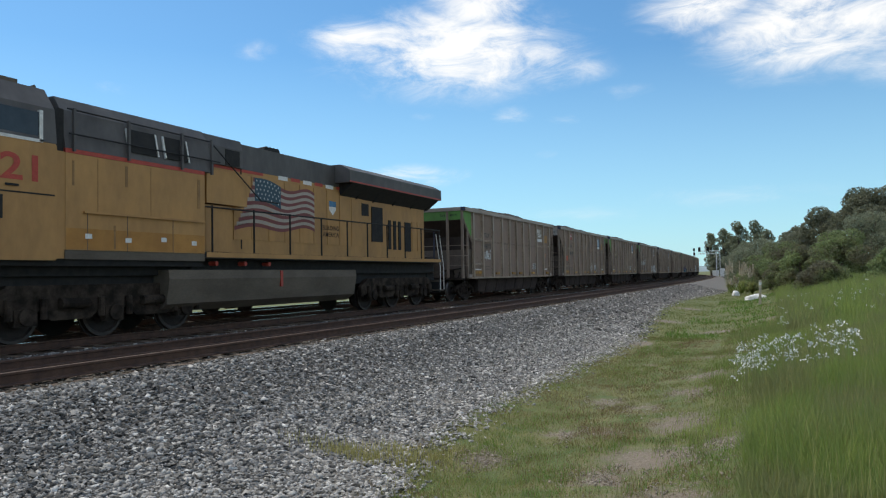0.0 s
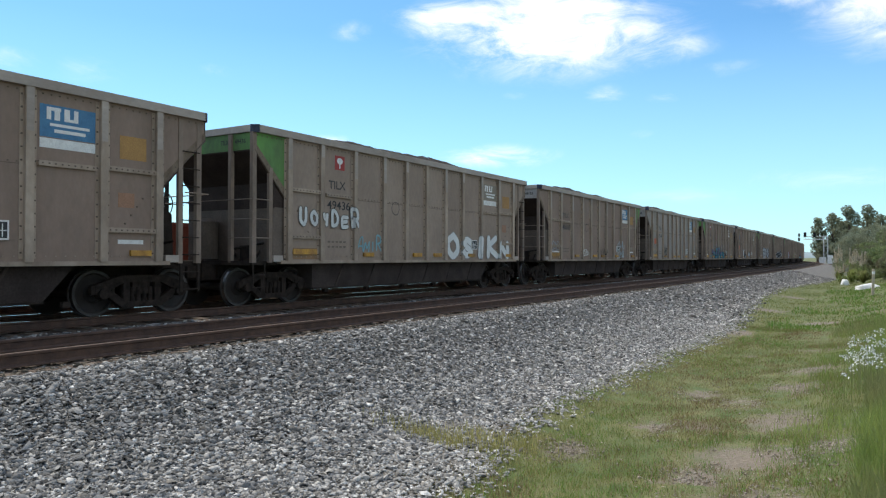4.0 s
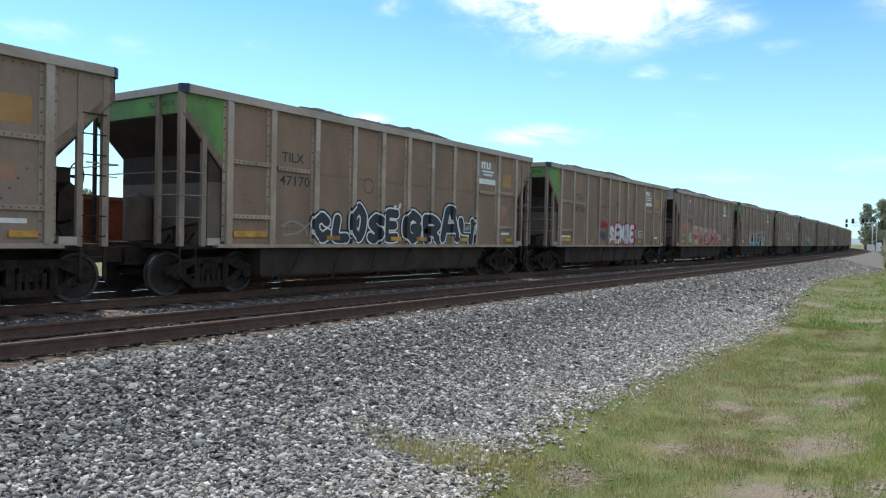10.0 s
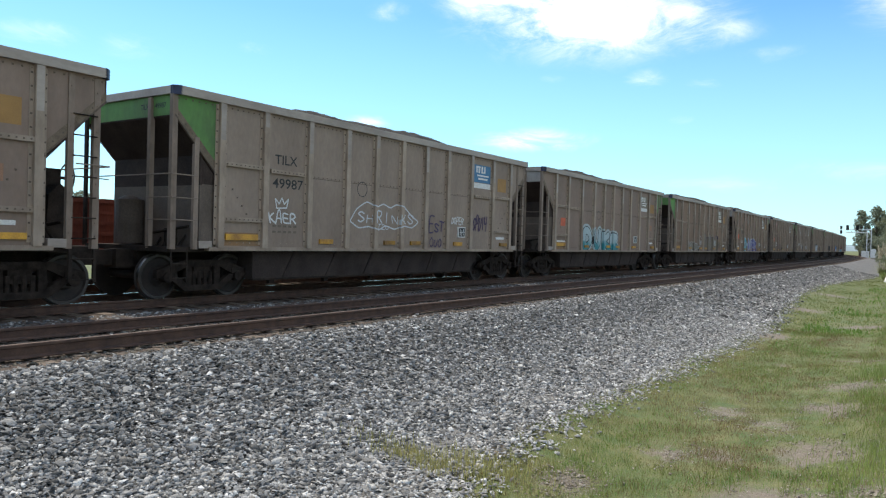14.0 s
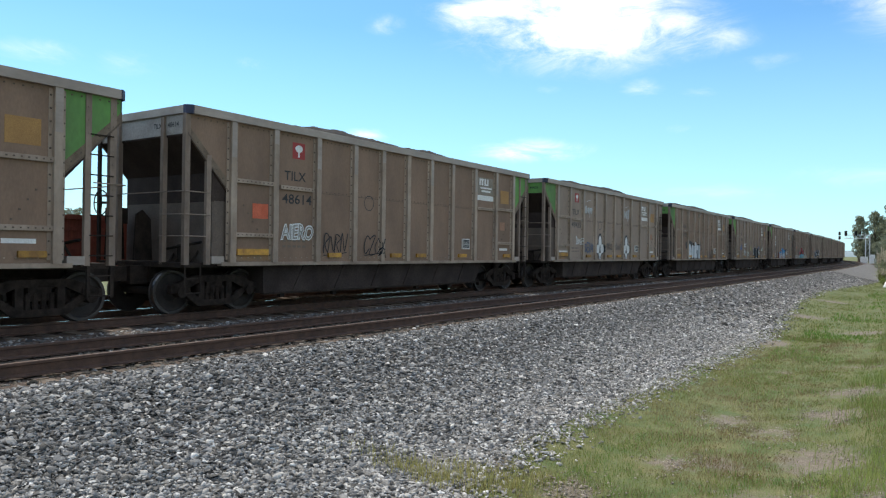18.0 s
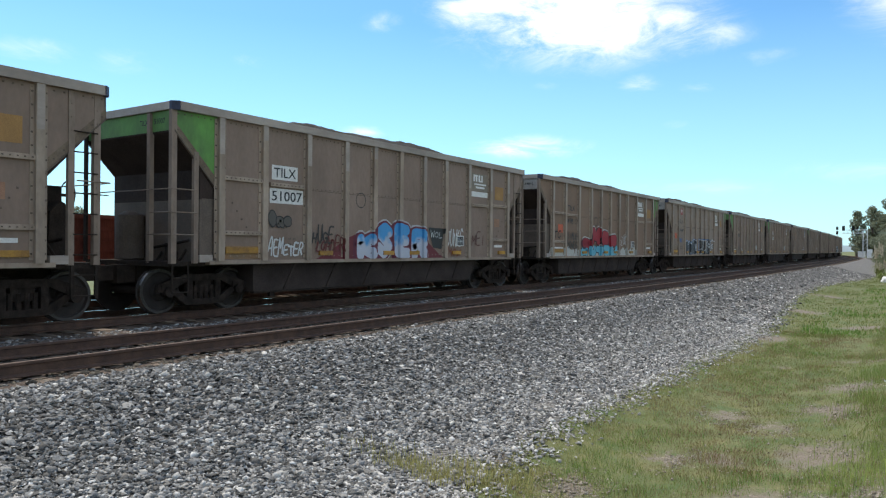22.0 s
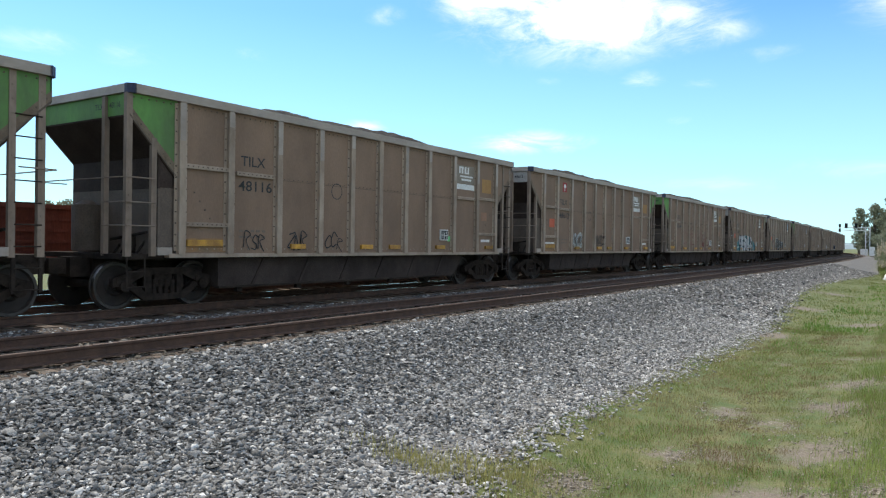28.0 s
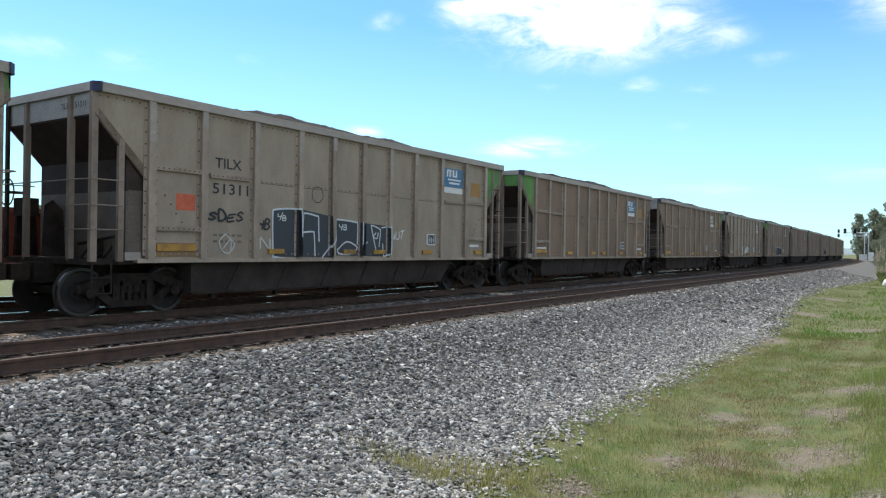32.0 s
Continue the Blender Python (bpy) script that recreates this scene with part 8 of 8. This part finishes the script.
def tree(x, y, z, height, spread, seed, leaf="leaf_grey", size=0.3, per=420, bare=0.3, clumps=16, label="tall rounded tree with grey-green foliage", name="tree"):
    rng = np.random.default_rng(seed)
    t = thing(name, label, "tree" if name == "tree" else "bush", "trees along the line")
    bm = bmesh.new()
    r = height * 0.022 + 0.04
    top = Vector((rng.normal(0, spread * 0.08), 0, height * 0.62))
    rod(bm, (0, 0, -0.4), top * 0.5, r * 1.5, 9, r)
    rod(bm, top * 0.5, top, r, 8, r * 0.5)
    balls = []
    for k in range(clumps):
        f = bare + (1 - bare) * (k + 0.5) / clumps
        girth = spread * math.sin(math.pi * min(0.97, 0.16 + 0.8 * (f - bare) / (1 - bare))) ** 0.8
        a = k * 2.4 + rng.normal(0, 0.3)
        q = girth * rng.uniform(0.3, 1.05)
        c = (q * math.cos(a), q * math.sin(a), height * (f * 0.9 + 0.02))
        rad = spread * rng.uniform(0.22, 0.42)
        balls.append((*c, rad))
        rod(bm, top * min(0.95, f), c, r * 0.35, 6, r * 0.12)
    part("trunk", bm, M["bark"], t)
    part("crown", quads_mesh("crown", crown_leaves(rng, balls, per, size), M[leaf]), None, t)
    t.matrix_basis = pose(x, y, z)
    return t


# far group round the signal bridge
for x, y, h, w, s in ((-16.6, 236, 14.2, 2.6, 51), (-12.9, 238, 15.6, 3.0, 52), (-8.6, 234, 17.0, 3.6, 53), (-4.0, 238, 17.6, 3.2, 59), (-0.6, 232, 14.5, 3.4, 54), (-10.8, 250, 13.0, 4.0, 55), (4.5, 220, 12.5, 4.2, 56), (-6.0, 222, 10.0, 3.6, 57), (0.2, 212, 9.0, 3.8, 58), (-14.6, 232, 7.0, 2.6, 60)):
    tree(x, y, -0.6, h, w, s, "leaf_grey", 0.28, 170, 0.16, 34)
# dark trees nearer by
for x, y, h, w, s in ((6.0, 96, 8.2, 3.0, 61), (9.5, 92, 10.0, 3.6, 62), (13.5, 90, 10.4, 4.0, 63), (18.0, 94, 10.5, 4.4, 64), (23.0, 88, 10.0, 4.4, 65), (3.6, 104, 6.6, 2.6, 66)):
    tree(x, y, 0.2, h, w, s, "leaf_dark", 0.18, 480, 0.2, 34, "dark-leaved tree with a broad crown")
# bushes in front of them
for x, y, h, w, s, m in ((1.2, 66, 2.5, 1.8, 71, "leaf_bush"), (2.4, 64, 3.4, 2.3, 72, "leaf_bush"), (5.0, 62, 4.2, 2.6, 73, "leaf_bush"), (7.6, 66, 5.6, 2.9, 74, "leaf_grey"), (10.5, 60, 5.2, 2.8, 75, "leaf_grey"), (13.5, 58, 4.8, 2.8, 76, "leaf_bush"), (17.0, 60, 5.0, 3.0, 77, "leaf_bush"),
                         (-1.2, 86, 3.6, 2.0, 78, "leaf_bush"), (1.6, 84, 4.8, 2.6, 79, "leaf_bush"), (0.9, 70, 2.6, 2.0, 80, "leaf_bush"), (-0.6, 80, 3.2, 2.2, 81, "leaf_bush"), (-1.8, 96, 4.4, 2.2, 82, "leaf_bush"), (-3.4, 120, 6.2, 2.6, 83, "leaf_grey"), (-5.6, 152, 6.8, 3.2, 84, "leaf_grey"), (-1.2, 130, 7.5, 3.6, 85, "leaf_grey"), (3.2, 48, 1.8, 1.5, 86, "leaf_bush"), (6.5, 46, 2.2, 1.7, 87, "leaf_bush")):
    tree(x, y, terrain(min(x, 15), y) - 0.3, h, w, s, m, 0.11, 800, 0.06, 20, "dense green bush on the bank", "bush")
# trees beyond the siding
for x, y, h, w, s in ((-120, 66, 8.6, 4.2, 91), (-124, 92, 6.5, 4.0, 92), (-118, 60, 8.0, 3.6, 93), (-126, 106, 7.0, 4.0, 94), (-119, 48, 5.5, 3.5, 95), (-121, 74, 5.0, 3.5, 96)):
    tree(x, y, -1.0, h, w, s, "leaf_dark", 0.35, 130, 0.15, 12)


def pampas(x, y, tall, seed):
    rng = np.random.default_rng(seed)
    t = thing("pampas_grass", "clump of pampas grass with tall pale plumes", "plant", "pampas clumps")
    leaves, plumes = [], []
    for _ in range(300):
        a, l = rng.uniform(0, 6.28), tall * rng.uniform(0.2, 0.5)
        d = np.array([math.cos(a), math.sin(a), 0]) * rng.uniform(0.2, 1.1)
        w = np.array([-math.sin(a), math.cos(a), 0]) * 0.022
        m, e = d * 0.45 + (0, 0, l * 0.85), d + (0, 0, l * rng.uniform(0.35, 1.0))
        leaves.append([-w, w, m + w * 0.8, e, m - w * 0.8])
    for _ in range(8):
        a, r, lean = rng.uniform(0, 6.28), rng.uniform(0.1, 0.7), rng.uniform(0.5, 0.9)
        foot, h = np.array([math.cos(a) * r * 0.4, math.sin(a) * r * 0.4, 0]), tall * rng.uniform(0.8, 1.0)
        top = np.array([math.cos(a) * r * lean, math.sin(a) * r * lean, h])
        w = np.array([0.012, 0, 0])
        leaves.append([foot - w, foot + w, (foot + top) / 2 + w, top, (foot + top) / 2 - w])
        for _ in range(90):
            f = rng.uniform(0, 1)
            q = foot + (top - foot) * (0.66 + 0.34 * f) + rng.normal(0, 0.04 * (1.15 - f), 3)
            u, v = rng.normal(0, 0.03, 3), np.array([0, 0, 0.09])
            plumes.append([q - u, q + u, q + u * 0.5 + v, q - u * 0.5 + v])
    part("leaves", quads_mesh("leaves", np.array(leaves), M["grass_tall"]), None, t)
    part("plumes", quads_mesh("plumes", np.array(plumes), M["plume"]), None, t)
    t.matrix_basis = pose(x, y, terrain(x, y) - 0.05)


for k, (x, y, tall) in enumerate(((-3.6, 77.0, 3.3), (-2.5, 74.0, 3.2), (-1.5, 71.0, 2.9), (-3.0, 70.0, 1.8), (-2.2, 80.0, 3.2))):
    pampas(x, y, tall, 100 + k)

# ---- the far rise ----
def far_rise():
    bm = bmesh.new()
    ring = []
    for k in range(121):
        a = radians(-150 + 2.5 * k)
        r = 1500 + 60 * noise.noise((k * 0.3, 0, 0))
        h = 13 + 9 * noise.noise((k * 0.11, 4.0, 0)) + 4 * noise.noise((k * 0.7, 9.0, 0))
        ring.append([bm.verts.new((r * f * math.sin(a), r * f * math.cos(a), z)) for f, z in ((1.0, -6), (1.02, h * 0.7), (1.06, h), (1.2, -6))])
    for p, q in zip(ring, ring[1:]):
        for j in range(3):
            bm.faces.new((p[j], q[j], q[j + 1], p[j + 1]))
    # haze of the distance is put into the blue-grey base colour
    ob = new("backdrop", finish(bm, "backdrop", surface("hazed_wooded_rise", ((0.20, 0.26, 0.27), (0.30, 0.36, 0.38)), 0.02, 0.95, 0, 0, 1, fine=0.1)))
    tagged(ob, "low wooded rise far off along the horizon, coloured blue-grey for haze", "hills", kind="structure")


far_rise()

# ---- small things along the line ----
M["galv"] = surface("galvanised_steel", ((0.58, 0.59, 0.6), (0.7, 0.71, 0.72)), 4, 0.5, 0.0, 0.05, 40)
M["white"] = surface("white_paint", ((0.72, 0.72, 0.7), (0.82, 0.82, 0.8)), 4, 0.6)


def signal_bridge(x, y, width, height):
    g = thing("signal_bridge", "galvanised cantilever signal bridge beside the tracks", "signal bridge")
    for dx in (0.0, 0.9):
        for dy in (0.0, 0.9):
            part("leg", made(rod, (dx, dy, 0), (dx, dy, height), 0.07, 8), M["galv"], g)
    for k in range(7):
        z = height * k / 7
        part("brace", made(rod, (0, 0, z), (0.9, 0, z + height / 7), 0.04, 6), M["galv"], g)
    for z in (height, height - 0.8):
        for dy in (0.0, 0.9):
            part("beam", made(rod, (-width, dy, z), (0.9, dy, z), 0.07, 8), M["galv"], g)
    for k in range(6):
        x0 = -width + width * k / 6
        part("brace", made(rod, (x0, 0, height), (x0 + width / 6, 0, height - 0.8), 0.04, 6), M["galv"], g)
    for dx in (-width + 0.4, -width * 0.45):
        part("signal_head", made(box, dx - 0.3, dx + 0.3, -0.3, 0.0, height - 0.2, height + 1.0), M["loco_dark"], g, "dark signal head")
    g.matrix_basis = pose(x, y, -0.4)


signal_bridge(-13.2, 205, 4.6, 7.0)


def signal_mast(x, y, height):
    g = thing("signal_mast", "tall railway signal mast with dark heads", "signal")
    part("mast", made(rod, (0, 0, 0), (0, 0, height), 0.09, 8), M["galv"], g)
    for z in (height - 0.6, height - 2.2):
        part("signal_head", made(box, -0.35, 0.35, -0.25, 0.1, z - 0.6, z + 0.6), M["loco_dark"], g, "dark signal head")
    g.matrix_basis = pose(x, y, -0.4)


signal_mast(-27.5, 300, 10.6)


def cabinet(x, y, w, h, name="relay_cabinet", label="white trackside relay cabinet on a concrete base"):
    g = thing(name, label, "cabinet")
    bm = made(box, -w / 2, w / 2, -w / 2, w / 2, 0.15, h)
    bmesh.ops.bevel(bm, geom=bm.edges[:], offset=0.03, segments=2)
    part("body", bm, M["white"], g)
    part("base", made(box, -w / 2 - 0.1, w / 2 + 0.1, -w / 2 - 0.1, w / 2 + 0.1, -0.3, 0.15), M["dry"], g)
    part("door", made(box, -w * 0.4, w * 0.4, -w / 2 - 0.02, -w / 2, 0.25, h - 0.1), M["white"], g)
    g.matrix_basis = pose(x, y, -0.5)


cabinet(-11.6, 203, 1.1, 2.3)
cabinet(-10.6, 200, 0.8, 1.4)
cabinet(-13.9, 212, 1.6, 1.8)

p = thing("marker_post", "pale wooden marker post leaning in the grass", "post")
part("post", made(box, -0.06, 0.06, -0.06, 0.06, -0.2, 1.4), M["plume"], p)
part("band", made(box, -0.064, 0.064, -0.064, 0.064, 1.15, 1.3), M["white"], p)
p.matrix_basis = pose(-0.45, 43, terrain(-0.45, 43), 1, 2, 10)


def rubble(x, y, w, h, seed, label):
    rng = np.random.default_rng(seed)
    bm = bmesh.new()
    bmesh.ops.create_icosphere(bm, subdivisions=3, radius=1.0)
    for v in bm.verts:
        f = 1 + 0.35 * noise.noise(v.co * 1.7 + Vector((seed, 0, 0))) + 0.12 * noise.noise(v.co * 5)
        v.co = Vector((v.co.x * w * f, v.co.y * w * 0.5 * f, max(-0.1, v.co.z) * h * f))
    g = new("plastic_sack", finish(bm, "plastic_sack", M["white"], True))
    tagged(g, label, "sack")
    g.matrix_basis = pose(x, y, terrain(x, y) - 0.02)


rubble(-0.9, 55.0, 0.85, 0.4, 3, "crumpled white plastic sack lying in the grass")
rubble(-2.75, 68.0, 0.34, 0.5, 5, "small pale sack at the edge of the grass")

# ---- the trains' motion ----
def run_at(t):
    for (t0, a), (t1, b) in zip(RUN, RUN[1:]):
        if t <= t1:
            return a + (b - a) * (t - t0) / (t1 - t0)
    return RUN[-1][1]


def motions():
    """The train runs along the line; its wheelsets turn as they roll."""
    times = [k * 0.5 for k in range(65)]
    fine = [k / 30 for k in range(961)]
    for ob, lead in MOVERS:
        rows = []
        for t in times:
            x, y, a = on_line(TRAIN_X, lead - run_at(t))
            rows.append((t, pose(x, y, 0, 0, 0, math.degrees(a))))
        walk(ob, rows)
    spin = [math.degrees((run_at(t) - RUN[0][1]) / 0.455) for t in fine]
    done = {}
    for ob, lead in MOVERS:
        for t in ob.children:
            if not t.name.startswith("truck"):
                continue
            for w in t.children:
                if w.name.startswith("wheelset"):
                    key = tuple(round(v, 3) for v in w.location) + (round(w.scale.y, 3),)
                    if key not in done:
                        at, size = w.location.copy(), w.scale.copy()
                        walk(w, [(s, Matrix.Translation(at) @ pose(0, 0, 0, a / size.y)) for s, a in zip(fine, spin)])
                        done[key] = w
                    else:
                        twin = done[key].animation_data
                        w.rotation_mode = "QUATERNION"
                        keys = w.animation_data_create()
                        keys.action = twin.action
                        keys.action_slot = twin.action_slot


motions()
